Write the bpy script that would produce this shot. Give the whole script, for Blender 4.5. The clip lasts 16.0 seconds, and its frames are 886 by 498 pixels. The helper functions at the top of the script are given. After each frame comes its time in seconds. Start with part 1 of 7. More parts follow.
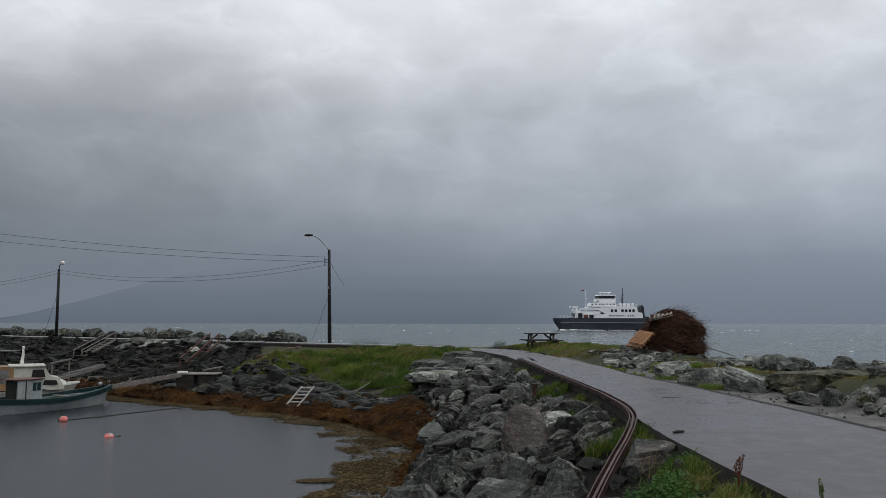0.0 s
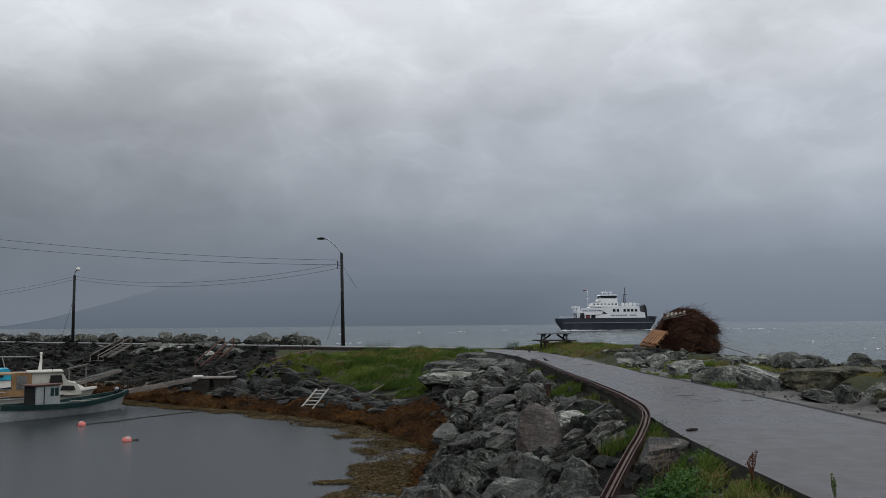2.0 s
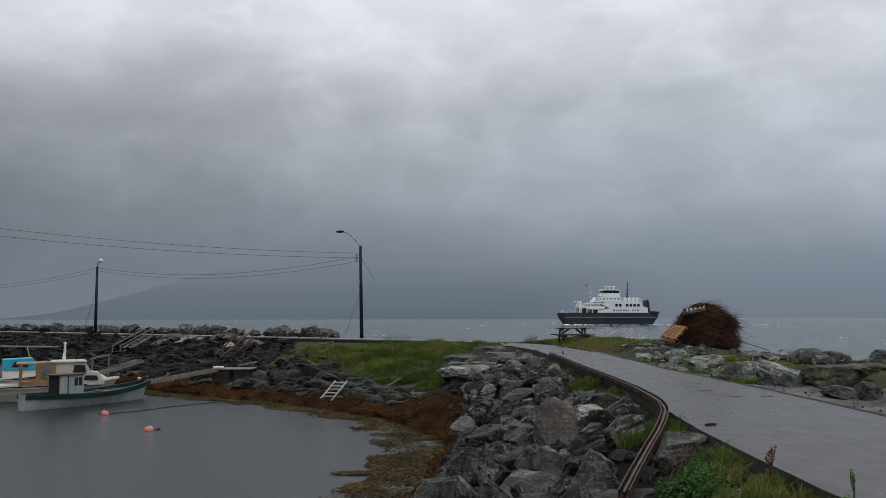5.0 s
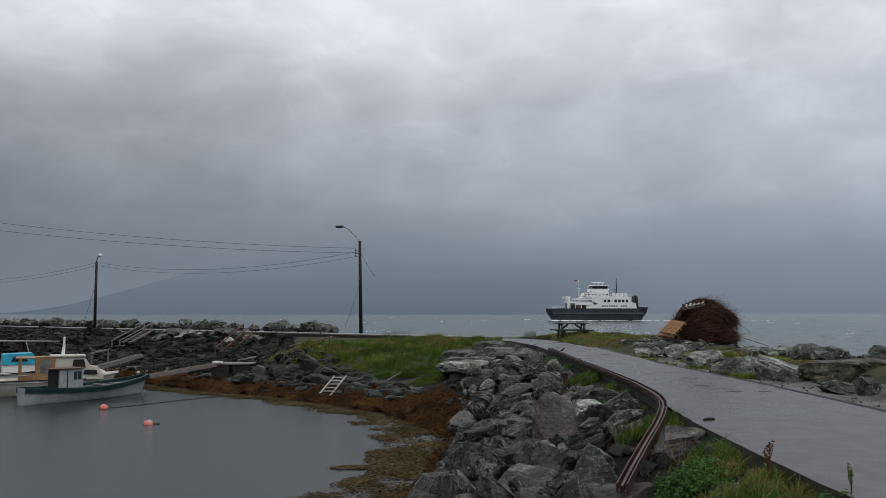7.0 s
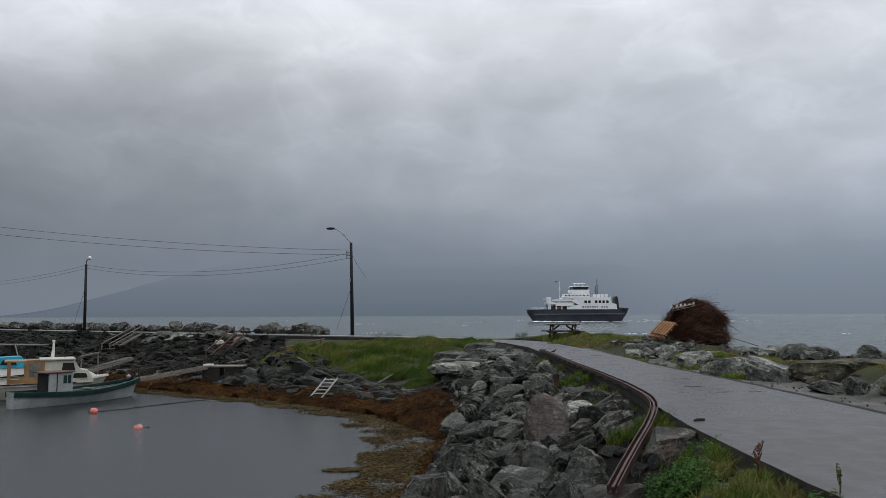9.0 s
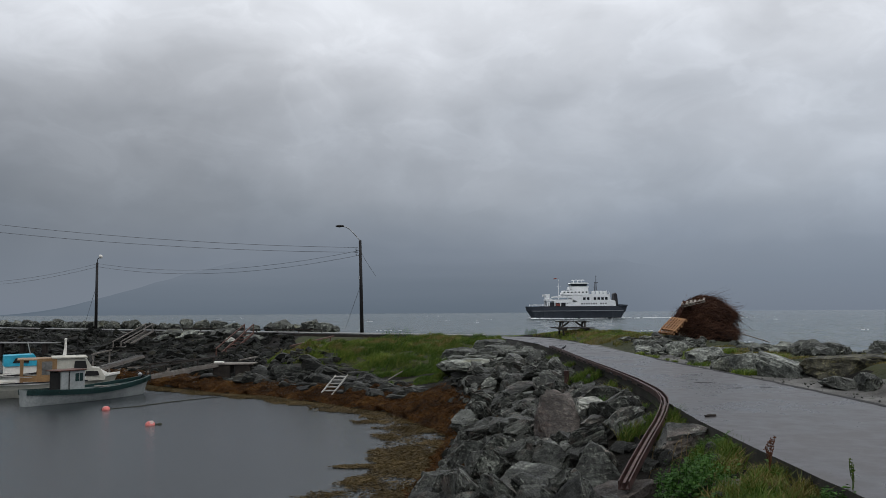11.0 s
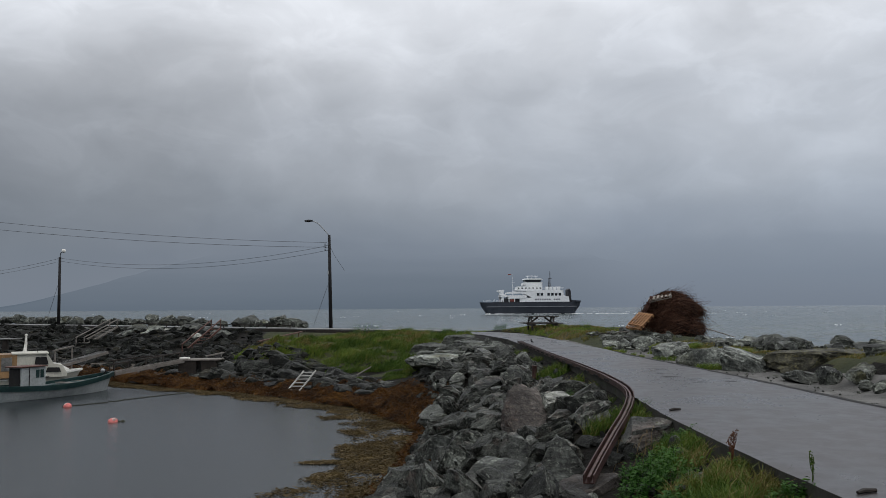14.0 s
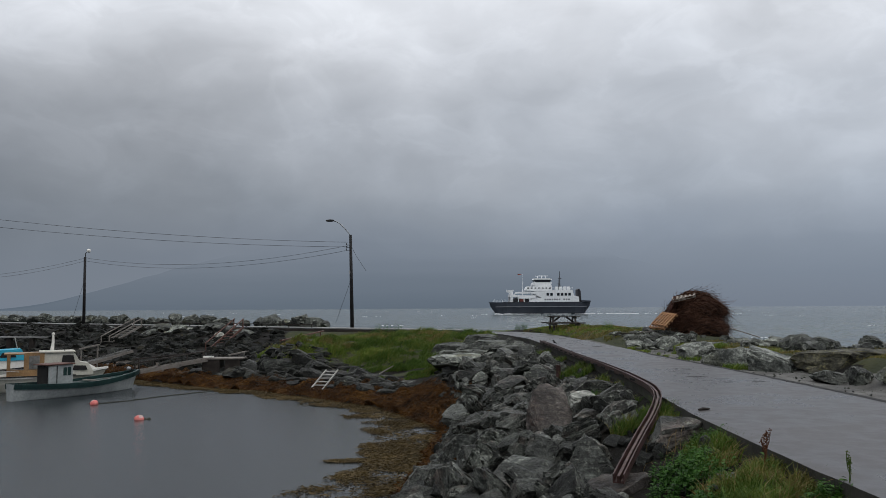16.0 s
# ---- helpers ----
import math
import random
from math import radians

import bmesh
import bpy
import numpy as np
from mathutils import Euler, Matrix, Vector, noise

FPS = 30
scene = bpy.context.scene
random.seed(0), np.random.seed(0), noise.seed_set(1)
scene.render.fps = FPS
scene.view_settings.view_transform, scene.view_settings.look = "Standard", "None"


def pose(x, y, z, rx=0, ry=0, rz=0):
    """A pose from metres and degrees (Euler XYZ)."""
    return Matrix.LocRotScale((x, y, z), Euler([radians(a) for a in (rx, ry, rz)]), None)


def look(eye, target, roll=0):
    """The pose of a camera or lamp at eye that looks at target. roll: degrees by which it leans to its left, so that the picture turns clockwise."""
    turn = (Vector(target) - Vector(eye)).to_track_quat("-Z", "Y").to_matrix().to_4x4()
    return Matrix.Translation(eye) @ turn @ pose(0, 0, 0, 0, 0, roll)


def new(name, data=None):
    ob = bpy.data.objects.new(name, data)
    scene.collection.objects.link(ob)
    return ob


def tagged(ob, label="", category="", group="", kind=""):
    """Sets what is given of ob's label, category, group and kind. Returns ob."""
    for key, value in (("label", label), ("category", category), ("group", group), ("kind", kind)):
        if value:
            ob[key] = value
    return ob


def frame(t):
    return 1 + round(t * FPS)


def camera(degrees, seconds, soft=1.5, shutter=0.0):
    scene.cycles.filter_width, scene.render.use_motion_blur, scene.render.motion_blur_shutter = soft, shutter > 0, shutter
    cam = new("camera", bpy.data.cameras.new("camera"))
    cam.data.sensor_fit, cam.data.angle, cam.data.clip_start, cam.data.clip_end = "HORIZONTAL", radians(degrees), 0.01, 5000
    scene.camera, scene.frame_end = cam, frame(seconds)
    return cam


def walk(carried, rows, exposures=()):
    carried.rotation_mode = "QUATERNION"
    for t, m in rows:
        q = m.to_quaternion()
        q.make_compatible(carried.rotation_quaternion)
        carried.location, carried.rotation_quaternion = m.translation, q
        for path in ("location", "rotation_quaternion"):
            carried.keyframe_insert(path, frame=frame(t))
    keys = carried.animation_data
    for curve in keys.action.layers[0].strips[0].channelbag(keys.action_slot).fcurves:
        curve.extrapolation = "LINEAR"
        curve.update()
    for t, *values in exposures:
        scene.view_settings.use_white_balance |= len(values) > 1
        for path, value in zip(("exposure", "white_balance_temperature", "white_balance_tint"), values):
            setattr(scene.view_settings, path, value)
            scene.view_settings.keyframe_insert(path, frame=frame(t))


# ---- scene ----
# ------------------------------------------------------------------ camera
cam = camera(60.0, 16.0, soft=0.8)
ROLL = 0.3
# seconds, x, y, z, yaw to the left, pitch up, lean to the left
PATH = [
    (0, 0.072, 0.095, 3.777, -2.56, 5.49, -0.18),
    (0.5, 0.081, 0.048, 3.760, -2.70, 5.53, -0.34),
    (1, 0.062, 0.032, 3.776, -2.19, 5.56, -0.59),
    (1.5, 0.058, 0.046, 3.750, -1.77, 5.69, -0.75),
    (2, 0.063, -0.013, 3.765, -1.67, 5.62, -0.82),
    (2.5, 0.075, -0.010, 3.752, -1.52, 5.73, -0.74),
    (3, 0.078, 0.003, 3.760, -1.31, 5.58, -0.66),
    (3.5, 0.058, -0.029, 3.766, -1.10, 5.29, -0.81),
    (4, 0.037, -0.050, 3.759, -0.58, 5.19, -0.85),
    (6.5, 0.062, -0.096, 3.756, -0.35, 4.96, -0.14),
    (7, 0.057, -0.066, 3.742, -0.33, 4.81, -0.31),
    (7.5, 0.047, -0.073, 3.748, -0.54, 4.73, -0.55),
    (8, 0.064, -0.063, 3.753, -0.99, 4.73, -0.53),
    (10.5, 0.063, -0.095, 3.749, -0.74, 5.24, -0.69),
    (11, 0.050, -0.082, 3.742, -0.31, 4.71, -0.72),
    (11.5, 0.031, -0.073, 3.754, 0.10, 4.69, -0.98),
    (12, 0.003, -0.044, 3.755, 0.28, 4.81, -1.00),
    (12.5, 0.000, 0.000, 3.750, 0.00, 4.70, -0.80),
    (13, 0.015, -0.010, 3.745, -0.17, 4.77, -0.78),
    (13.5, 0.077, -0.034, 3.733, -1.04, 4.57, -0.74),
    (14, 0.109, 0.003, 3.724, -2.52, 4.37, -0.71),
    (14.5, 0.052, -0.022, 3.697, -3.13, 4.34, -0.77),
    (15, 0.038, 0.007, 3.704, -3.37, 4.11, -1.02),
    (15.5, 0.028, 0.020, 3.714, -2.73, 4.03, -0.77),
    (16, 0.001, 0.010, 3.705, -1.06, 4.37, -0.63),
]


def aim(x, y, z, yaw, pitch, roll):
    a, p = radians(yaw), radians(pitch)
    way = Vector((-math.sin(a) * math.cos(p), math.cos(a) * math.cos(p), math.sin(p)))
    return look((x, y, z), Vector((x, y, z)) + way * 10, roll + ROLL)


walk(cam, [(r[0], aim(*r[1:])) for r in PATH], exposures=[(0.0, -0.06), (3.5, -0.12), (7.5, 0.0), (11.0, 0.0), (16.0, 0.02)])


# ------------------------------------------------------------------ node helpers
class Graph:
    """A small wrapper round a node tree."""

    def __init__(self, tree):
        self.t = tree
        tree.nodes.clear()

    def add(self, kind, **values):
        n = self.t.nodes.new(kind)
        for k, v in values.items():
            if k in n.inputs:
                n.inputs[k].default_value = v
            else:
                setattr_plain(n, k, v)
        return n

    def link(self, a, b):
        self.t.links.new(a, b)

    def noise(self, vec, scale, detail=4.0, rough=0.55, distort=0.0):
        n = self.t.nodes.new("ShaderNodeTexNoise")
        n.inputs["Scale"].default_value = scale
        n.inputs["Detail"].default_value = detail
        n.inputs["Roughness"].default_value = rough
        n.inputs["Distortion"].default_value = distort
        self.link(vec, n.inputs["Vector"])
        return n.outputs["Fac"]

    def ramp(self, fac, stops, mode="LINEAR"):
        n = self.t.nodes.new("ShaderNodeValToRGB")
        r = n.color_ramp
        r.interpolation = mode
        while len(r.elements) < len(stops):
            r.elements.new(0.5)
        for e, (p, c) in zip(r.elements, stops):
            e.position = p
            e.color = (*c, 1) if len(c) == 3 else c
        self.link(fac, n.inputs["Fac"])
        return n.outputs["Color"]

    def grey(self, fac, stops, mode="LINEAR"):
        return self.ramp(fac, [(p, (v, v, v)) for p, v in stops], mode)

    def mix(self, fac, a, b, blend="MIX"):
        n = self.t.nodes.new("ShaderNodeMix")
        n.data_type, n.blend_type = "RGBA", blend
        for sock, v in ((n.inputs[0], fac), (n.inputs[6], a), (n.inputs[7], b)):
            if isinstance(v, bpy.types.NodeSocket):
                self.link(v, sock)
            elif isinstance(v, (int, float)):
                sock.default_value = v
            else:
                sock.default_value = (*v, 1) if len(v) == 3 else v
        return n.outputs[2]

    def math(self, op, a, b=0.0, c=0.0):
        n = self.t.nodes.new("ShaderNodeMath")
        n.operation = op
        for sock, v in zip(n.inputs, (a, b, c)):
            if isinstance(v, bpy.types.NodeSocket):
                self.link(v, sock)
            else:
                sock.default_value = v
        return n.outputs[0]

    def mapped(self, vec, scale=(1, 1, 1), loc=(0, 0, 0), rot=(0, 0, 0)):
        n = self.t.nodes.new("ShaderNodeMapping")
        n.inputs["Scale"].default_value, n.inputs["Location"].default_value = scale, loc
        n.inputs["Rotation"].default_value = rot
        self.link(vec, n.inputs["Vector"])
        return n.outputs["Vector"]

    def bump(self, height, strength, distance, normal=None):
        n = self.t.nodes.new("ShaderNodeBump")
        n.inputs["Strength"].default_value, n.inputs["Distance"].default_value = strength, distance
        self.link(height, n.inputs["Height"])
        if normal is not None:
            self.link(normal, n.inputs["Normal"])
        return n.outputs["Normal"]


def setattr_plain(node, key, value):
    if key == "operation":
        node.operation = value
    elif key == "data_type":
        node.data_type = value


def material(name):
    m = bpy.data.materials.new(name)
    m.use_nodes = True
    g = Graph(m.node_tree)
    out = g.add("ShaderNodeOutputMaterial")
    bsdf = g.add("ShaderNodeBsdfPrincipled")
    g.link(bsdf.outputs[0], out.inputs[0])
    return m, g, bsdf, out


def coords(g, world=False):
    """Object coordinates, or places in the world."""
    if world:
        return g.add("ShaderNodeNewGeometry").outputs["Position"]
    return g.add("ShaderNodeTexCoord").outputs["Object"]


def surface(name, c1, c2, scale=3.0, rough=0.6, metal=0.0, bump=0.2, grain=25.0, stain=None, stain_at=0.6, rand=0.0,
            world=False, stretch=(1, 1, 1), depth=0.01, spec=0.22, dark=0.7):
    """A worn, grained surface: two colours mixed by a large noise, fine grain, stains and a small relief."""
    m, g, b, out = material(name)
    v = g.mapped(coords(g, world), stretch)
    if rand:
        info = g.add("ShaderNodeObjectInfo").outputs["Random"]
        shift = g.add("ShaderNodeVectorMath", operation="ADD")
        g.link(v, shift.inputs[0])
        big = g.math("MULTIPLY", info, 37.0)
        g.link(big, shift.inputs[1])
        v = shift.outputs[0]
    big = g.noise(v, scale, 5, 0.6)
    fine = g.noise(v, grain, 4, 0.65)
    col = g.mix(g.grey(big, [(0.35, 0), (0.65, 1)]), c1, c2)
    col = g.mix(1.0, col, g.grey(fine, [(0.3, dark), (0.7, 1.15)]), "MULTIPLY")
    if stain:
        st = g.noise(v, scale * 2.3, 6, 0.65, 0.4)
        col = g.mix(g.grey(st, [(stain_at, 0), (stain_at + 0.1, 1)]), col, stain)
    if rand:
        col = g.mix(1.0, col, g.grey(info, [(0, 1 - rand), (1, 1 + rand)]), "MULTIPLY")
    g.link(col, b.inputs["Base Color"])
    b.inputs["Metallic"].default_value = metal
    b.inputs["Specular IOR Level"].default_value = spec
    g.link(g.grey(fine, [(0.3, max(rough - 0.12, 0.03)), (0.7, min(rough + 0.12, 1))]), b.inputs["Roughness"])
    if bump:
        g.link(g.bump(fine, bump, depth), b.inputs["Normal"])
    return m


# ------------------------------------------------------------------ sky and light
def build_world():
    w = bpy.data.worlds.new("overcast_sky")
    scene.world = w
    w.use_nodes = True
    g = Graph(w.node_tree)
    out = g.add("ShaderNodeOutputWorld")
    bg = g.add("ShaderNodeBackground")
    way = g.add("ShaderNodeTexCoord").outputs["Generated"]
    sep = g.add("ShaderNodeSeparateXYZ")
    g.link(way, sep.inputs[0])
    sky = g.t.nodes.new("ShaderNodeTexSky")
    sky.sky_type, sky.sun_disc = "NISHITA", False
    sky.sun_elevation, sky.sun_rotation = radians(SUN_UP), radians(SUN_ROUND)
    clear = g.mix(1.0, sky.outputs[0], (0.1, 0.1, 0.1), "MULTIPLY")
    # the cloud deck: dark and blue-grey low down, brighter up
    wob = g.noise(g.mapped(way, (1.2, 1.2, 2.6), (3.1, 0.4, 1.3)), 1.9, 3, 0.5)
    el = g.math("ADD", sep.outputs[2], g.math("MULTIPLY", g.math("SUBTRACT", wob, 0.5), 0.22))
    deck = g.ramp(el, [(0.0, (0.160, 0.192, 0.243)), (0.07, (0.176, 0.205, 0.252)), (0.14, (0.245, 0.272, 0.312)),
                       (0.24, (0.375, 0.40, 0.44)), (0.36, (0.62, 0.645, 0.69)), (0.55, (0.86, 0.885, 0.93)), (1.0, (1.05, 1.08, 1.12))])
    band = g.grey(sep.outputs[2], [(0.0, 0.25), (0.09, 0.9), (0.2, 0.75), (0.36, 0.15), (1, 0.1)])
    east = g.math("ADD", 1.17, g.math("MULTIPLY", g.math("MULTIPLY", sep.outputs[0], 1.0), band))
    deck = g.mix(1.0, deck, g.mix(g.grey(sep.outputs[2], [(0.0, 0.25), (0.14, 1)]), (1, 1, 1), east), "MULTIPLY")
    soft = g.noise(g.mapped(way, (1.0, 1.0, 1.5), (0.35, 2.2, 0.7)), 4.2, 5, 0.52, 0.25)
    rise = g.grey(sep.outputs[2], [(0.03, 0), (0.2, 1)])
    puff = g.grey(soft, [(0.3, 0.86), (0.5, 1.0), (0.72, 1.15)], "EASE")
    puff = g.mix(rise, (1, 1, 1), puff)
    deck = g.mix(1.0, deck, puff, "MULTIPLY")
    # small ragged heaps of cloud with paler tops
    heap = g.noise(g.mapped(way, (1.0, 1.0, 1.9), (1.7, 0.2, 2.9)), 9.0, 6, 0.55, 0.5)
    heap = g.mix(rise, (1, 1, 1), g.grey(heap, [(0.36, 0.955), (0.5, 1.0), (0.6, 1.06), (0.66, 1.03)], "EASE"))
    deck = g.mix(1.0, deck, heap, "MULTIPLY")
    col = g.mix(0.97, clear, deck)
    g.link(col, bg.inputs["Color"])
    bg.inputs["Strength"].default_value = 1.0
    g.link(bg.outputs[0], out.inputs[0])


SUN_UP, SUN_ROUND = 67.0, 143.0
build_world()
sun = new("sun", bpy.data.lights.new("sun", "SUN"))
sun.data.energy, sun.data.angle, sun.data.color = 0.45, radians(30), (1.0, 0.97, 0.93)
sun.matrix_basis = look((15, -20, 60), (0, 0, 0))


# ------------------------------------------------------------------ mesh helpers
def finish(name, bm, mat=None, smooth=False):
    me = bpy.data.meshes.new(name)
    bmesh.ops.recalc_face_normals(bm, faces=bm.faces)
    bm.to_mesh(me)
    bm.free()
    for m in (mat if isinstance(mat, (list, tuple)) else [mat]):
        me.materials.append(m)
    if smooth:
        me.polygons.foreach_set("use_smooth", [True] * len(me.polygons))
    return me


def part(name, bm, mat, parent=None, label="", smooth=False):
    ob = new(name, finish(name, bm, mat, smooth))
    if parent is not None:
        ob.parent = parent
    if label:
        tagged(ob, label)
    return ob


def mesh_part(name, me, parent=None, label=""):
    ob = new(name, me)
    if parent is not None:
        ob.parent = parent
    if label:
        tagged(ob, label)
    return ob


def from_arrays(name, verts, faces, mats, slots=None, smooth=False):
    me = bpy.data.meshes.new(name)
    verts, faces = np.asarray(verts, dtype=np.float32), np.asarray(faces, dtype=np.int32)
    me.vertices.add(len(verts))
    me.vertices.foreach_set("co", verts.ravel())
    me.loops.add(faces.size)
    me.loops.foreach_set("vertex_index", faces.ravel())
    me.polygons.add(len(faces))
    me.polygons.foreach_set("loop_start", np.arange(0, faces.size, faces.shape[1], dtype=np.int32))
    for m in (mats if isinstance(mats, (list, tuple)) else [mats]):
        me.materials.append(m)
    me.update(calc_edges=True)
    if slots is not None:
        me.polygons.foreach_set("material_index", np.asarray(slots, dtype=np.int32))
    me.polygons.foreach_set("use_smooth", np.full(len(me.polygons), bool(smooth)))
    me.update()
    return me


def thing(name, m, label, category, group="", kind=""):
    ob = new(name)
    ob.empty_display_size = 0.2
    ob.matrix_basis = m
    return tagged(ob, label, category, group, kind)


def box(bm, c, s, turn=None, bevel=0.0):
    m = Matrix.Translation(c) @ (turn.to_4x4() if turn is not None else Matrix.Identity(4)) @ Matrix.Diagonal((*s, 1))
    r = bmesh.ops.create_cube(bm, size=1, matrix=m)
    if bevel:
        edges = list({e for v in r["verts"] for e in v.link_edges})
        bmesh.ops.bevel(bm, geom=edges, offset=bevel, segments=2, affect="EDGES", profile=0.6)
    return bm


def beam(bm, a, b, w, h, bevel=0.0):
    """A straight bar of w by h from a to b, its h side upright."""
    a, b = Vector(a), Vector(b)
    d = (b - a).normalized()
    side = d.cross(Vector((0, 0, 1)))
    side = side.normalized() if side.length > 1e-4 else Vector((1, 0, 0))
    up = side.cross(d)
    turn = Matrix((side, d, up)).transposed()
    return box(bm, (a + b) / 2, (w, (b - a).length, h), turn, bevel)


def tube(bm, pts, r, n=8, cap=True):
    """A round bar along points; r is one radius or one for each point."""
    pts = [Vector(p) for p in pts]
    rs = r if isinstance(r, (list, tuple)) else [r] * len(pts)
    rings = []
    ref = None
    for i, p in enumerate(pts):
        d = (pts[min(i + 1, len(pts) - 1)] - pts[max(i - 1, 0)]).normalized()
        if ref is None:
            ref = d.orthogonal().normalized()
        ref = (ref - d * ref.dot(d)).normalized()
        o = d.cross(ref)
        rings.append([bm.verts.new(p + rs[i] * (math.cos(k * math.tau / n) * ref + math.sin(k * math.tau / n) * o)) for k in range(n)])
    for a, b in zip(rings, rings[1:]):
        for k in range(n):
            bm.faces.new((a[k], a[(k + 1) % n], b[(k + 1) % n], b[k]))
    if cap:
        bm.faces.new(rings[0][::-1])
        bm.faces.new(rings[-1])
    return bm


def sweep(bm, pts, outline, cap=True):
    """An outline (side, up) carried along points, kept upright."""
    pts = [Vector(p) for p in pts]
    rings = []
    for i, p in enumerate(pts):
        d = (pts[min(i + 1, len(pts) - 1)] - pts[max(i - 1, 0)]).normalized()
        side = d.cross(Vector((0, 0, 1))).normalized()
        up = side.cross(d)
        rings.append([bm.verts.new(p + side * a + up * b) for a, b in outline])
    n = len(outline)
    for a, b in zip(rings, rings[1:]):
        for k in range(n):
            bm.faces.new((a[k], a[(k + 1) % n], b[(k + 1) % n], b[k]))
    if cap:
        bm.faces.new(rings[0][::-1])
        bm.faces.new(rings[-1])
    return bm


def slab(bm, outline, z0, z1):
    """A flat plate with that outline (x, y)."""
    lo = [bm.verts.new((x, y, z0)) for x, y in outline]
    hi = [bm.verts.new((x, y, z1)) for x, y in outline]
    n = len(outline)
    bm.faces.new(lo[::-1])
    bm.faces.new(hi)
    for k in range(n):
        bm.faces.new((lo[k], lo[(k + 1) % n], hi[(k + 1) % n], hi[k]))
    return bm


def side_plate(bm, outline, y0, y1):
    """A plate whose outline is (x, z), between y0 and y1."""
    lo = [bm.verts.new((x, y0, z)) for x, z in outline]
    hi = [bm.verts.new((x, y1, z)) for x, z in outline]
    n = len(outline)
    bm.faces.new(lo[::-1])
    bm.faces.new(hi)
    for k in range(n):
        bm.faces.new((lo[k], lo[(k + 1) % n], hi[(k + 1) % n], hi[k]))
    return bm


def skin(bm, rings, closed=False, caps=False):
    """Faces between rows of points."""
    rows = [[bm.verts.new(p) for p in r] for r in rings]
    n = len(rows[0])
    for a, b in zip(rows, rows[1:]):
        for k in range(n if closed else n - 1):
            bm.faces.new((a[k], a[(k + 1) % n], b[(k + 1) % n], b[k]))
    if caps:
        bm.faces.new(rows[0][::-1])
        bm.faces.new(rows[-1])
    return rows


def smoothstep(a, b, x):
    t = np.clip((x - a) / (b - a), 0, 1)
    return t * t * (3 - 2 * t)


def line_distance(px, py, line):
    """Distance of places to a polyline."""
    best = np.full(px.shape, 1e9)
    for (ax, ay), (bx, by) in zip(line, line[1:]):
        dx, dy = bx - ax, by - ay
        t = np.clip(((px - ax) * dx + (py - ay) * dy) / (dx * dx + dy * dy), 0, 1)
        best = np.minimum(best, np.hypot(px - ax - t * dx, py - ay - t * dy))
    return best


def inside(px, py, ring):
    hit = np.zeros(px.shape, bool)
    for (ax, ay), (bx, by) in zip(ring, ring[1:] + ring[:1]):
        if ay == by:
            continue
        hit ^= ((ay > py) != (by > py)) & (px < (bx - ax) * (py - ay) / (by - ay) + ax)
    return hit


LATTICE = np.random.RandomState(7).rand(256, 256)


def value_noise(x, y, size):
    """Smooth noise from -1 to 1 over the plane, features of that size."""
    u, v = np.asarray(x) / size, np.asarray(y) / size
    i, j = np.floor(u).astype(int), np.floor(v).astype(int)
    a, b = u - i, v - j
    a, b = a * a * (3 - 2 * a), b * b * (3 - 2 * b)
    q = lambda m, n: LATTICE[(i + m) % 256, (j + n) % 256]
    return 2 * ((q(0, 0) * (1 - a) + q(1, 0) * a) * (1 - b) + (q(0, 1) * (1 - a) + q(1, 1) * a) * b) - 1


# ------------------------------------------------------------------ materials
M_KERB = surface("dark_concrete_edge", (0.022, 0.021, 0.018), (0.05, 0.047, 0.04), 1.2, 0.75, 0, 0.5, 14, (0.03, 0.035, 0.02), 0.55, world=True, depth=0.02)
M_DECK = surface("pale_concrete_deck", (0.13, 0.13, 0.125), (0.22, 0.215, 0.21), 0.6, 0.5, 0, 0.3, 12, (0.2, 0.19, 0.18), 0.6, world=True)
M_GRAVEL = surface("wet_gravel", (0.050, 0.048, 0.045), (0.15, 0.145, 0.136), 1.1, 0.7, 0, 1.0, 16, (0.04, 0.042, 0.03), 0.58, world=True, depth=0.03)
# soil colour taken near black to carry the shade in the stone gaps
M_SHADESOIL = surface("shade_darkened_soil", (0.004, 0.0037, 0.003), (0.012, 0.0105, 0.0085), 1.6, 0.7, 0, 1.0, 9, (0.03, 0.033, 0.012), 0.6, world=True, depth=0.05, spec=0.05)
M_TURF = surface("turf", (0.018, 0.024, 0.008), (0.04, 0.042, 0.014), 0.8, 0.9, 0, 1.0, 8, (0.08, 0.07, 0.03), 0.6, world=True, depth=0.05)
# weedy brown, darkened so the gaps between strands look shaded
M_BEACH = surface("shade_darkened_beach", (0.012, 0.008, 0.004), (0.045, 0.025, 0.009), 0.9, 0.5, 0, 1.0, 7, (0.02, 0.018, 0.012), 0.55, world=True, depth=0.06)
M_RUST = surface("rusty_steel", (0.038, 0.020, 0.017), (0.092, 0.052, 0.046), 5, 0.5, 0.35, 0.5, 40, (0.05, 0.024, 0.018), 0.58, depth=0.004)
M_DARKPOLE = surface("tarred_pole", (0.012, 0.012, 0.014), (0.03, 0.028, 0.028), 2, 0.7, 0, 0.5, 20, stretch=(1, 1, 0.1))
M_GALV = surface("galvanised_metal", (0.28, 0.29, 0.30), (0.40, 0.41, 0.42), 4, 0.45, 0.6, 0.1, 30)
M_CABLE = surface("black_cable", (0.02, 0.02, 0.022), (0.03, 0.03, 0.032), 2, 0.6, 0, 0, 10)
M_WOODGREY = surface("weathered_wood", (0.13, 0.115, 0.10), (0.22, 0.20, 0.18), 2, 0.7, 0, 0.5, 18, (0.06, 0.055, 0.05), 0.6, stretch=(1, 1, 1))
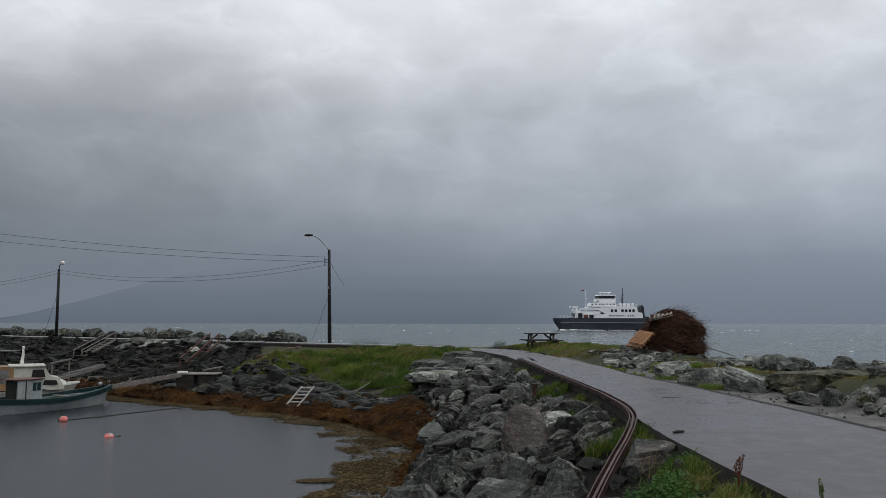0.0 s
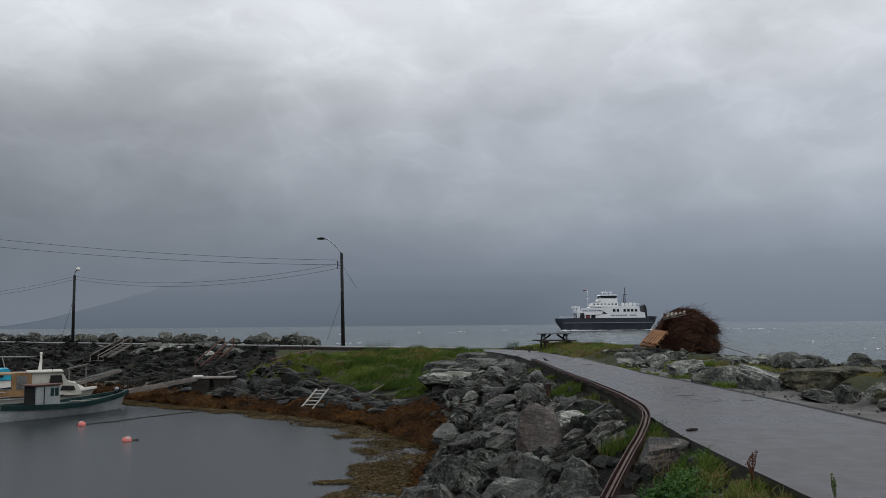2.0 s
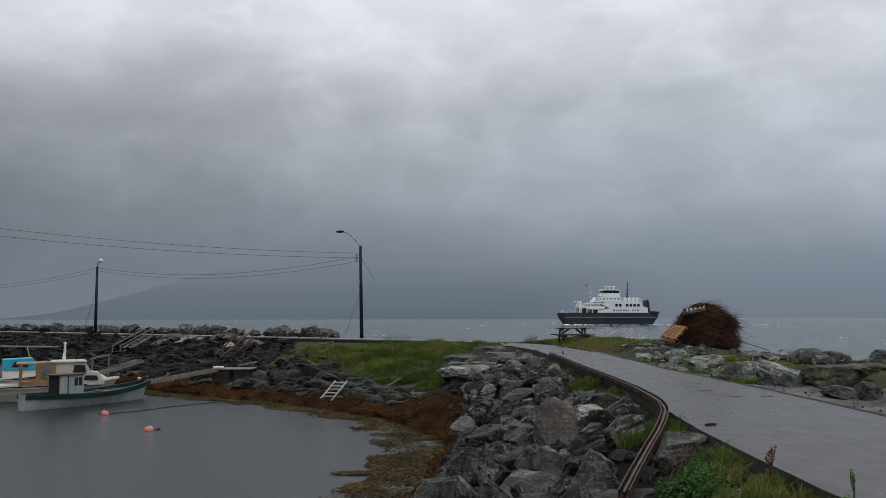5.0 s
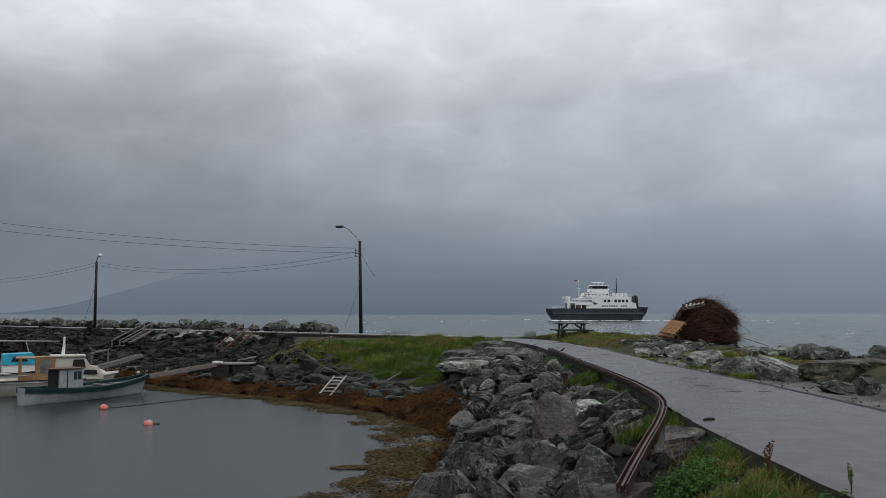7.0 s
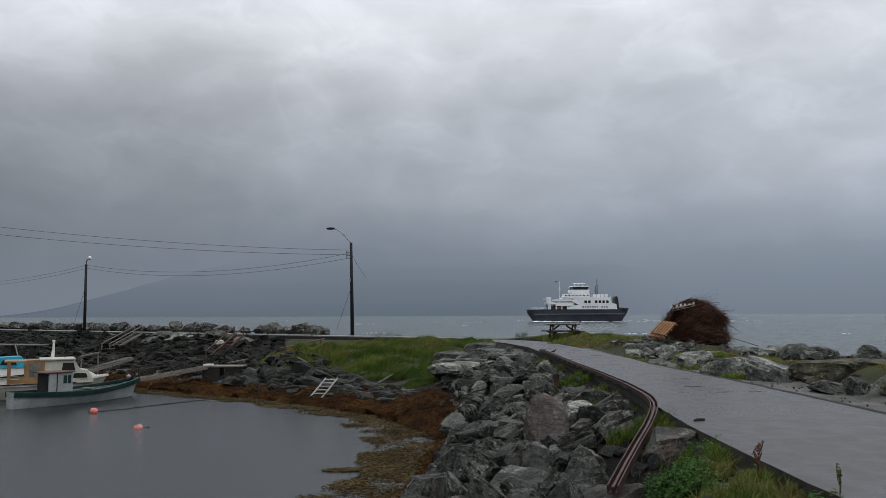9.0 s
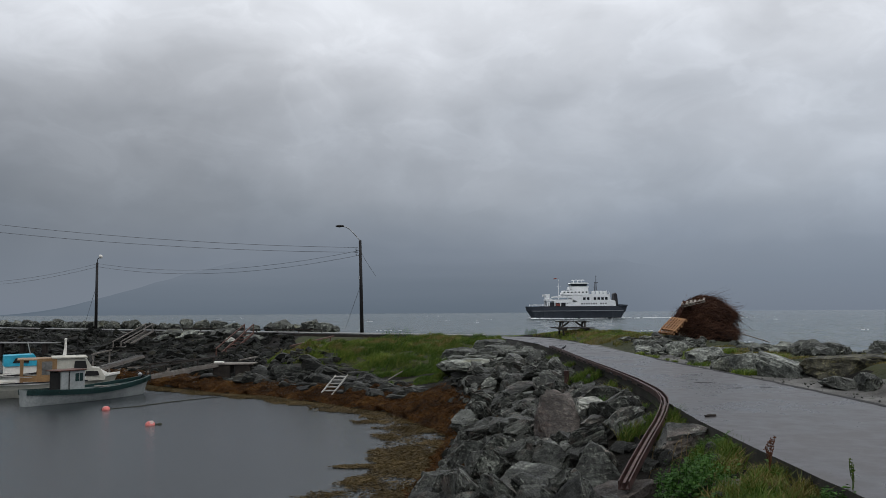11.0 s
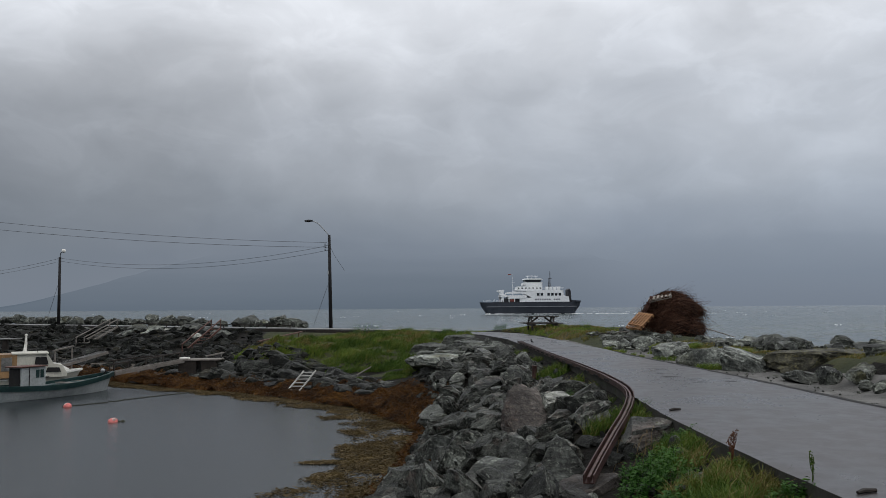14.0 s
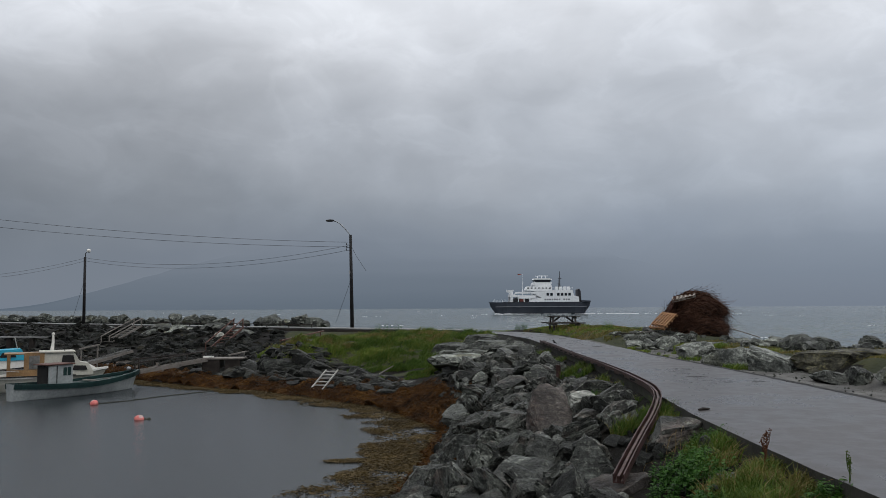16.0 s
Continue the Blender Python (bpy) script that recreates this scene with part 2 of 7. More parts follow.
M_WOODPALE = surface("bleached_wood", (0.21, 0.18, 0.15), (0.31, 0.27, 0.235), 2, 0.7, 0, 0.4, 18, (0.2, 0.17, 0.14), 0.62)
M_WOODDARK = surface("dark_wet_wood", (0.018, 0.015, 0.013), (0.045, 0.036, 0.03), 2, 0.6, 0, 0.5, 18)
M_WOODRED = surface("brown_red_wood", (0.07, 0.03, 0.022), (0.13, 0.065, 0.05), 2, 0.6, 0, 0.4, 18)
M_PALLET = surface("pallet_wood", (0.23, 0.11, 0.05), (0.38, 0.20, 0.095), 2.5, 0.65, 0, 0.4, 20, (0.22, 0.11, 0.05), 0.6)
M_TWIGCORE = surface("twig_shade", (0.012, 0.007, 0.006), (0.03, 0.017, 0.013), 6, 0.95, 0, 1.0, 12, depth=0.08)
M_WHITE = surface("white_gelcoat", (0.60, 0.585, 0.54), (0.70, 0.68, 0.63), 1.2, 0.35, 0, 0.05, 12, (0.5, 0.48, 0.43), 0.64, dark=0.92)
M_BOATGREY = surface("pale_grey_hull_paint", (0.23, 0.25, 0.245), (0.33, 0.345, 0.34), 1.3, 0.45, 0, 0.1, 10, (0.28, 0.30, 0.27), 0.62, dark=0.85)
M_CREAM = surface("cream_hull_paint", (0.38, 0.37, 0.315), (0.47, 0.45, 0.385), 1.3, 0.4, 0, 0.05, 10, (0.4, 0.36, 0.28), 0.66, dark=0.9)
M_TEAL = surface("dark_green_gunwale", (0.007, 0.024, 0.023), (0.014, 0.040, 0.038), 2, 0.45, 0, 0.1, 12)
M_TAN = surface("tan_varnished_wood", (0.22, 0.13, 0.062), (0.31, 0.19, 0.092), 1.6, 0.4, 0, 0.15, 16, (0.2, 0.11, 0.05), 0.64)
M_BLUE = surface("turquoise_paint", (0.02, 0.26, 0.38), (0.035, 0.33, 0.46), 1.5, 0.45, 0, 0.1, 10, dark=0.9)
M_DARKIN = surface("dark_interior", (0.012, 0.012, 0.013), (0.022, 0.021, 0.02), 2, 0.8, 0, 0, 10)
M_BUOY = surface("red_buoy_plastic", (0.58, 0.13, 0.12), (0.70, 0.24, 0.21), 4, 0.4, 0, 0.05, 20, dark=0.85)
M_BUOYWHITE = surface("pale_buoy_plastic", (0.68, 0.50, 0.46), (0.75, 0.60, 0.56), 4, 0.4, 0, 0.05, 20, dark=0.85)
M_PANE = surface("clouded_plastic_pane", (0.10, 0.10, 0.095), (0.19, 0.185, 0.175), 2.5, 0.3, 0, 0, 12, dark=0.85)
M_ROPE = surface("dark_wet_rope", (0.02, 0.022, 0.016), (0.05, 0.05, 0.035), 6, 0.8, 0, 0.3, 40)
M_ALU = surface("aluminium", (0.30, 0.29, 0.27), (0.44, 0.43, 0.40), 4, 0.5, 0.3, 0.05, 30)
M_FHULL = surface("ferry_dark_hull", (0.028, 0.033, 0.043), (0.042, 0.048, 0.06), 0.15, 0.5, 0, 0, 2, (0.07, 0.06, 0.055), 0.66, dark=0.9)
M_FWHITE = surface("ferry_white_paint", (0.74, 0.75, 0.76), (0.82, 0.83, 0.83), 0.12, 0.45, 0, 0, 1.5, (0.66, 0.65, 0.63), 0.66, dark=0.94)
M_FGLASS = surface("ferry_dark_windows", (0.015, 0.018, 0.024), (0.025, 0.03, 0.036), 0.5, 0.15, 0, 0, 2)
M_FBLACK = surface("ferry_black_steel", (0.022, 0.022, 0.026), (0.035, 0.035, 0.04), 0.5, 0.6, 0, 0, 2)
M_FSTRIPE = surface("ferry_pale_stripe", (0.20, 0.21, 0.23), (0.26, 0.27, 0.29), 0.5, 0.5, 0, 0, 2)
M_FRED = surface("ferry_red_gear", (0.22, 0.06, 0.05), (0.28, 0.09, 0.07), 0.5, 0.6, 0, 0, 2)
M_FOAM = surface("sea_foam", (0.72, 0.75, 0.76), (0.82, 0.84, 0.85), 1.5, 0.8, 0, 0.4, 6, dark=0.85)
M_BIRD = surface("dark_feathers", (0.015, 0.015, 0.017), (0.035, 0.033, 0.033), 20, 0.6, 0, 0, 60)


def road_material(name):
    """Old wet concrete: aggregate specks, long wheel-worn streaks, drying patches and a thin film of rain."""
    m, g, b, out = material(name)
    pos = coords(g, True)
    big = g.noise(g.mapped(pos, (1.0, 0.6, 1.0)), 0.7, 5, 0.6, 0.4)
    patch = g.noise(pos, 2.6, 6, 0.65, 0.3)
    speck = g.noise(pos, 70.0, 4, 0.7)
    grit = g.noise(pos, 22.0, 6, 0.7)
    col = g.mix(g.grey(big, [(0.38, 0), (0.62, 1)]), (0.0155, 0.0120, 0.0120), (0.0290, 0.0232, 0.0230))
    col = g.mix(1.0, col, g.grey(patch, [(0.35, 0.8), (0.65, 1.2)]), "MULTIPLY")
    col = g.mix(1.0, col, g.grey(grit, [(0.35, 0.75), (0.65, 1.3)]), "MULTIPLY")
    col = g.mix(g.grey(speck, [(0.60, 0), (0.68, 0.6)]), col, (0.08, 0.074, 0.07))
    g.link(col, b.inputs["Base Color"])
    wet = g.math("ADD", g.math("MULTIPLY", g.grey(big, [(0.4, 0), (0.6, 1)]), 0.10), g.math("MULTIPLY", g.grey(patch, [(0.4, 0), (0.6, 1)]), 0.10))
    g.link(g.math("ADD", wet, 0.23), b.inputs["Roughness"])
    b.inputs["Specular IOR Level"].default_value = 0.47
    n1 = g.bump(patch, 0.05, 0.01)
    g.link(g.bump(speck, 0.12, 0.002, n1), b.inputs["Normal"])
    return m


M_ROAD = road_material("wet_concrete_road")


def rock_material(name, c1, c2, lichen, wet=0.5, warm=(0.13, 0.10, 0.085), bands=7.0, gloss=0.17, tone=None):
    """Broken grey rock: foliated, patchy, with pale veins, crusts of lichen and wet faces; each piece varies."""
    m, g, b, out = material(name)
    info = g.add("ShaderNodeObjectInfo").outputs["Random"]
    island = g.add("ShaderNodeNewGeometry").outputs["Random Per Island"]
    rnd = g.math("FRACT", g.math("ADD", g.math("MULTIPLY", info, 7.13), g.math("MULTIPLY", island, 3.7)))
    sh = g.add("ShaderNodeVectorMath", operation="ADD")
    g.link(coords(g), sh.inputs[0])
    g.link(g.math("MULTIPLY", rnd, 41.0), sh.inputs[1])
    v = sh.outputs[0]
    layers = g.noise(g.mapped(v, (1.0, 1.0, bands)), 2.2, 8, 0.7, 0.1)
    patch = g.noise(v, 1.6, 6, 0.62, 0.3)
    fine = g.noise(v, 13, 9, 0.72)
    spots = g.noise(v, 6.5, 8, 0.72, 0.15)
    vein = g.noise(g.mapped(v, (1.0, 0.8, 2.2), rot=(0.4, 0.3, 0)), 1.7, 5, 0.55, 1.4)
    col = g.mix(g.grey(patch, [(0.40, 0), (0.58, 1)]), c1, c2)
    col = g.mix(g.grey(g.noise(v, 0.9, 4, 0.6), [(0.56, 0), (0.7, 0.6)]), col, warm)
    col = g.mix(g.grey(spots, [(0.57, 0), (0.66, 0.4)]), col, lichen)
    col = g.mix(g.grey(vein, [(0.58, 0), (0.59, 0.5), (0.60, 0.0)]), col, lichen)
    col = g.mix(1.0, col, g.grey(layers, [(0.38, 0.52), (0.5, 0.97), (0.62, 1.38)]), "MULTIPLY")
    col = g.mix(1.0, col, g.grey(fine, [(0.36, 0.35), (0.5, 0.95), (0.64, 1.8)]), "MULTIPLY")
    if tone:
        col = g.mix(1.0, col, (tone, tone, tone), "MULTIPLY")
    else:
        col = g.mix(1.0, col, g.grey(rnd, [(0, 0.35), (0.5, 0.75), (0.85, 1.25), (1, 2.1)]), "MULTIPLY")
    g.link(col, b.inputs["Base Color"])
    g.link(g.grey(spots, [(0.38, wet - 0.24), (0.62, wet + 0.16)]), b.inputs["Roughness"])
    b.inputs["Specular IOR Level"].default_value = gloss
    n1 = g.bump(layers, 0.55, 0.07)
    n2 = g.bump(spots, 0.5, 0.06, n1)
    g.link(g.bump(fine, 0.75, 0.035, n2), b.inputs["Normal"])
    return m


M_ROCK = rock_material("grey_slate_rock", (0.010, 0.011, 0.009), (0.090, 0.095, 0.083), (0.29, 0.30, 0.25))
M_PLAINGREY = rock_material("grey_slate_face", (0.012, 0.013, 0.011), (0.080, 0.085, 0.076), (0.26, 0.27, 0.23), bands=9.0, tone=1.0)
M_PLAINLIGHT = rock_material("light_grey_slate_face", (0.036, 0.038, 0.034), (0.115, 0.120, 0.106), (0.32, 0.33, 0.28), tone=0.95)
M_ROCKWARM = rock_material("brown_grey_rock", (0.048, 0.041, 0.036), (0.092, 0.079, 0.070), (0.19, 0.18, 0.16), 0.65, (0.105, 0.066, 0.053), 1.6, 0.15, 0.8)
M_ROCKPALE = rock_material("pale_quartz_rock", (0.17, 0.18, 0.15), (0.46, 0.46, 0.41), (0.55, 0.55, 0.52), 0.65, (0.20, 0.18, 0.13), 4.0, 0.25, 0.85)
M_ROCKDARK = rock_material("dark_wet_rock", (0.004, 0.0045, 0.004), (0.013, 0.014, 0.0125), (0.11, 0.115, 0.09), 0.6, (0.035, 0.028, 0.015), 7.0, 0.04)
M_ROCKGREEN = rock_material("mossy_grey_rock", (0.026, 0.028, 0.025), (0.138, 0.146, 0.127), (0.24, 0.25, 0.20), 0.6, (0.06, 0.055, 0.02), 5.0, 0.15)
M_SHELF = rock_material("dark_shore_rock", (0.006, 0.0065, 0.0055), (0.036, 0.038, 0.034), (0.14, 0.14, 0.12), 0.55, (0.04, 0.032, 0.015), 7.0, 0.12)
M_BOULDER = rock_material("pale_veined_rock", (0.066, 0.071, 0.065), (0.235, 0.247, 0.220), (0.38, 0.39, 0.34), 0.58, (0.055, 0.055, 0.022), 5.0, 0.17, 1.0)
M_ROCKMOSS = rock_material("lichen_covered_rock", (0.018, 0.018, 0.013), (0.078, 0.073, 0.050), (0.17, 0.155, 0.055), 0.7, (0.125, 0.105, 0.032), 3.0, 0.2, 1.0)


def leaf_material(name, stops, rough=0.55):
    """Blades and leaves: each one takes a colour of its own."""
    m, g, b, out = material(name)
    rnd = g.add("ShaderNodeNewGeometry").outputs["Random Per Island"]
    pos = coords(g, True)
    big = g.noise(pos, 0.7, 3, 0.6)
    f = g.math("ADD", g.math("MULTIPLY", rnd, 0.55), g.math("MULTIPLY", g.grey(big, [(0.3, 0), (0.7, 1)]), 0.45))
    col = g.ramp(f, stops)
    g.link(col, b.inputs["Base Color"])
    b.inputs["Roughness"].default_value = rough
    b.inputs["Specular IOR Level"].default_value = 0.12
    tr = g.add("ShaderNodeBsdfTranslucent")
    g.link(col, tr.inputs[0])
    ms = g.add("ShaderNodeMixShader")
    ms.inputs[0].default_value = 0.25
    g.link(b.outputs[0], ms.inputs[1])
    g.link(tr.outputs[0], ms.inputs[2])
    g.link(ms.outputs[0], out.inputs[0])
    return m


M_GRASS = leaf_material("meadow_grass", [(0, (0.02, 0.042, 0.009)), (0.35, (0.085, 0.140, 0.020)), (0.65, (0.170, 0.215, 0.038)), (0.85, (0.17, 0.15, 0.05)), (1, (0.23, 0.17, 0.075))])
M_NEARGRASS = leaf_material("lush_grass", [(0, (0.012, 0.032, 0.006)), (0.45, (0.060, 0.108, 0.016)), (0.75, (0.118, 0.150, 0.027)), (1, (0.20, 0.15, 0.06))])
M_LEAF = leaf_material("weed_leaves", [(0, (0.014, 0.044, 0.008)), (0.6, (0.042, 0.11, 0.017)), (1, (0.09, 0.165, 0.03))])
M_SORREL = leaf_material("rust_red_seed_heads", [(0, (0.055, 0.02, 0.012)), (0.6, (0.11, 0.042, 0.02)), (1, (0.16, 0.075, 0.035))])
M_DRYGRASS = leaf_material("yellowing_grass", [(0, (0.045, 0.055, 0.014)), (0.4, (0.12, 0.12, 0.03)), (0.7, (0.20, 0.155, 0.06)), (1, (0.27, 0.19, 0.09))])
M_STRAW = leaf_material("dry_straw", [(0, (0.10, 0.07, 0.03)), (0.6, (0.22, 0.16, 0.075)), (1, (0.32, 0.25, 0.13))])
M_WRACK = leaf_material("bladder_wrack", [(0, (0.008, 0.004, 0.002)), (0.35, (0.030, 0.0135, 0.004)), (0.7, (0.105, 0.044, 0.009)), (1, (0.20, 0.105, 0.024))], 0.42)
M_TWIG = leaf_material("dry_twigs", [(0, (0.020, 0.011, 0.008)), (0.4, (0.062, 0.031, 0.021)), (0.75, (0.135, 0.068, 0.045)), (1, (0.21, 0.118, 0.080))], 0.8)
M_FLOATWEED = leaf_material("floating_weed", [(0, (0.026, 0.019, 0.009)), (0.5, (0.085, 0.060, 0.026)), (1, (0.18, 0.13, 0.06))], 0.4)


def water_material(name, colour, rough, waves, foam=False):
    """Water: dark body colour, mirror gloss, ripples at several sizes, and whitecaps where it is open."""
    m, g, b, out = material(name)
    pos = coords(g, True)
    normal = None
    for scale, strength, dist, stretch in waves:
        h = g.noise(g.mapped(pos, stretch), scale, 4, 0.6, 0.3)
        normal = g.bump(h, strength, dist, normal)
    big = g.noise(pos, 0.02, 4, 0.6)
    col = g.mix(g.grey(big, [(0.35, 0), (0.65, 1)]), colour, tuple(c * 1.25 for c in colour))
    g.link(col, b.inputs["Base Color"])
    b.inputs["Roughness"].default_value = rough
    b.inputs["IOR"].default_value = 1.33
    g.link(normal, b.inputs["Normal"])
    return m


M_HARBOUR = water_material("calm_harbour_water", (0.013, 0.017, 0.019), 0.2,
                           [(1.6, 0.16, 0.06, (1, 1, 1)), (7.0, 0.22, 0.02, (1, 1.4, 1)), (24.0, 0.75, 0.008, (1, 1, 1))])
M_SEA = water_material("choppy_fjord_water", (0.036, 0.056, 0.058), 0.12,
                       [(0.16, 1.0, 2.2, (1, 0.5, 1)), (0.7, 1.0, 0.6, (1, 0.55, 1)), (3.0, 0.7, 0.10, (1, 0.7, 1))])


# ------------------------------------------------------------------ the lie of the land
SHORE = [(-9, -25), (-6, 0), (-3, 9), (-0.7, 15), (-0.1, 19), (0.35, 23.5), (-0.6, 26), (-2.0, 29), (-4.5, 31.7), (-7.7, 35.0), (-10.6, 36.6),
         (-14.6, 40.3), (-24, 48), (-60, 77), (-80, 93)]
CREST = [(-3.0, -25), (-3.0, 1.0), (0.5, 3.2), (3.72, 5.6), (3.72, 7), (3.82, 10.5), (4.2, 14.4), (4.5, 24), (4.8, 32), (4.9, 38), (4.2, 45), (2.0, 47.5), (-8, 54), (-17.5, 61), (-50, 87), (-80, 111)]
FOOT = [(9.0, 6), (8.9, 15.6), (9.15, 18.5), (8.8, 20.0), (8.5, 21.7), (8.35, 25.0), (9.3, 34.0), (9.5, 38.5)]
SEAWARD = [(17.5, -25), (17.5, 24), (18.0, 33), (15.5, 45), (10.5, 56), (2, 59.5), (-8, 63), (-17.5, 69), (-50, 95), (-80, 119)]


def ground_height(x, y):
    """Height of the ground over the water, without the stones on it."""
    x, y = np.asarray(x, float), np.asarray(y, float)
    ds, dc, dw = line_distance(x, y, SHORE), line_distance(x, y, CREST), line_distance(x, y, SEAWARD)
    bay = inside(x, y, SHORE + [(-200, 93), (-200, -25)])
    slope = inside(x, y, SHORE + CREST[::-1])
    land = inside(x, y, CREST + SEAWARD[::-1])
    u = ds / (ds + dc + 1e-6)
    wide = smoothstep(6, 14, ds + dc)
    top = 2.04 + 0 * y
    z_slope = top * (u * (1 - wide) + wide * (0.62 * u + 0.38 * u ** 2.6)) - 0.02
    mound = np.exp(-(((x + 2.6) / 5.6) ** 2 + ((y - 43) / 5.2) ** 2) ** 1.4) + 1.15 * np.exp(-(((x + 7.4) / 2.6) ** 2 + ((y - 40.8) / 3.4) ** 2))
    z_slope = np.minimum(z_slope + 0.95 * mound * smoothstep(1.5, 7, ds), np.maximum(2.12, z_slope))
    rough = 0.10 * value_noise(x, y, 1.1) + 0.06 * value_noise(x + 9, y, 0.45)
    z_slope = z_slope + rough * smoothstep(0.3, 1.5, dc)
    z_land = np.minimum(2.03 + 0 * x, -0.3 + dw * 0.62)
    verge = 7.42 - 0.10 * np.maximum(0, y - 39)
    table_rise = np.exp(-(((x - 10.4) / 4.0) ** 2 + ((y - 40) / 9.5) ** 2) ** 1.5)
    z_land = z_land + 0.29 * np.exp(-(((x - 8.0) / 3.4) ** 2 + ((y - 48.4) / 3.6) ** 2) ** 2) * np.maximum(smoothstep(0.05, 0.8, x - verge), smoothstep(0.1, 0.9, y - 48.2 - 0.72 * (5.6 - x)))
    z_land = z_land + 0.46 * table_rise * smoothstep(0.0, 1.3, x - verge) + rough * smoothstep(0.6, 2.2, x - verge)
    past = x - np.interp(y, [q[1] for q in FOOT], [q[0] for q in FOOT])
    bank = smoothstep(-0.05, 1.3, past) * (0.10 + 0.026 * (32 - np.clip(y, 8, 33))) * (1 - smoothstep(32, 36, y)) * smoothstep(2.2, 4.6, dw)
    z_land = z_land + bank * (1 + 0.25 * value_noise(x, y, 1.6))
    z_bay = -np.minimum(0.16 * ds, 2.5)
    z_sea = -0.3 - np.minimum(0.5 * dw, 4)
    return np.where(bay, z_bay, np.where(slope, z_slope, np.where(land, z_land, z_sea)))


def height(x, y):
    return float(ground_height(np.array([x]), np.array([y]))[0])


def build_ground():
    xs = np.concatenate([np.arange(-80, -16, 0.9), np.arange(-16, 15, 0.28), np.arange(15, 30, 0.8)])
    ys = np.concatenate([np.arange(-25, 4, 1.0), np.arange(4, 56, 0.30), np.arange(56, 125, 0.9)])
    gx, gy = np.meshgrid(xs, ys)
    gz = ground_height(gx, gy)
    nx, ny = len(xs), len(ys)
    idx = np.arange(nx * ny).reshape(ny, nx)
    quads = np.stack([idx[:-1, :-1], idx[:-1, 1:], idx[1:, 1:], idx[1:, :-1]], -1).reshape(-1, 4)
    cx, cy = gx.ravel()[quads].mean(1), gy.ravel()[quads].mean(1)
    cz = gz.ravel()[quads].mean(1)
    ds = line_distance(cx, cy, SHORE)
    wob = value_noise(cx, cy, 1.4) * 0.25
    slot = np.zeros(len(quads), int)
    slot[(cz + wob * 0.5 < 0.42)] = 1
    green = (cz + wob > 0.85) & (cy > 34) & (cx < 3.4) & (cx > -10)
    slot[green] = 2
    slot[(cx > 7.0) & (cx < 9.6) & (cy < 40)] = 3
    slot[(cx > 7.75 + wob - 0.1 * np.maximum(0, cy - 39)) & (cy > 29)] = 2
    foot = np.interp(cy, [q[1] for q in FOOT], [q[0] for q in FOOT])
    slot[(cx > foot + 0.7 + wob) & (cy <= 34)] = 2
    slot[(cx > foot + 5.2 + wob) & (cy <= 34)] = 0
    keep = cz > -3.2
    me = from_arrays("ground", np.stack([gx.ravel(), gy.ravel(), gz.ravel()], 1), quads[keep], [M_SHADESOIL, M_BEACH, M_TURF, M_GRAVEL], slot[keep], True)
    tagged(new("ground", me), "stony shore ground darkened for the shade between stones, with turf, gravel and weed at the waterline", "ground", kind="structure")


def build_inland():
    """Level ground behind the harbour, out of sight of the camera."""
    bm = bmesh.new()
    bm.faces.new([bm.verts.new(p) for p in ((-2500, -25, 1.4), (17, -25, 1.4), (17, -2500, 6), (-2500, -2500, 6))])
    tagged(part("ground_inland", bm, M_TURF), "green level ground behind the harbour", "ground", kind="structure")


def build_water():
    """The calm basin, and the open fjord with wind waves out to the far shore."""
    bm = bmesh.new()
    ring = [(-9, -25), (6, -25), (6, 46), (2, 49), (-8, 57), (-80, 114), (-260, 114), (-260, -25)]
    bm.faces.new([bm.verts.new((x, y, 0)) for x, y in ring])
    tagged(part("harbour_water", bm, M_HARBOUR), "calm dark grey harbour water dimpled by rain", "water", kind="structure")
    rows = np.concatenate([np.arange(44, 140, 0.9), np.geomspace(140, 900, 110), [1100, 1400, 1900, 2600, 3600, 4700]])
    us = np.linspace(-0.85, 0.85, 260)
    gy, gu = np.meshgrid(rows, us, indexing="ij")
    gx = gu * (gy + 25)
    amp = 1 - smoothstep(300, 900, gy)
    gz = (0.16 * value_noise(gx * 0.7 + 0.25 * gy, gy, 4.5) + 0.12 * value_noise(gx * 0.8, gy + 3, 2.1) + 0.06 * value_noise(gx, gy, 1.0)) * amp
    n, k = gy.shape
    idx = np.arange(n * k).reshape(n, k)
    quads = np.stack([idx[:-1, :-1], idx[:-1, 1:], idx[1:, 1:], idx[1:, :-1]], -1).reshape(-1, 4)
    c = np.stack([gx.ravel(), gy.ravel()], 1)[quads].mean(1)
    keep = ~inside(c[:, 0], c[:, 1], CREST[7:] + [(-300, 111), (-300, -25), (4.8, -25)])
    me = from_arrays("sea", np.stack([gx.ravel(), gy.ravel(), gz.ravel()], 1), quads[keep], M_SEA, None, True)
    tagged(new("sea", me), "choppy grey-green fjord water with small whitecaps", "water", kind="structure")
    bm = bmesh.new()
    for ring in ([(17, -2500), (4000, -2500), (4000, 44), (58, 44), (17, 44)],):
        bm.faces.new([bm.verts.new((x, y, -0.25)) for x, y in ring])
    bm.faces.new([bm.verts.new((x, y, -0.25)) for x, y in [(-4000, -25), (-260, -25), (-260, 900), (-780, 900), (-4000, 4700)]])
    bm.faces.new([bm.verts.new((x, y, -0.25)) for x, y in [(4000, 44), (4000, 4700), (58, 44)]])
    tagged(part("outer_water", bm, M_SEA), "open grey fjord water round the harbour", "water", kind="structure")


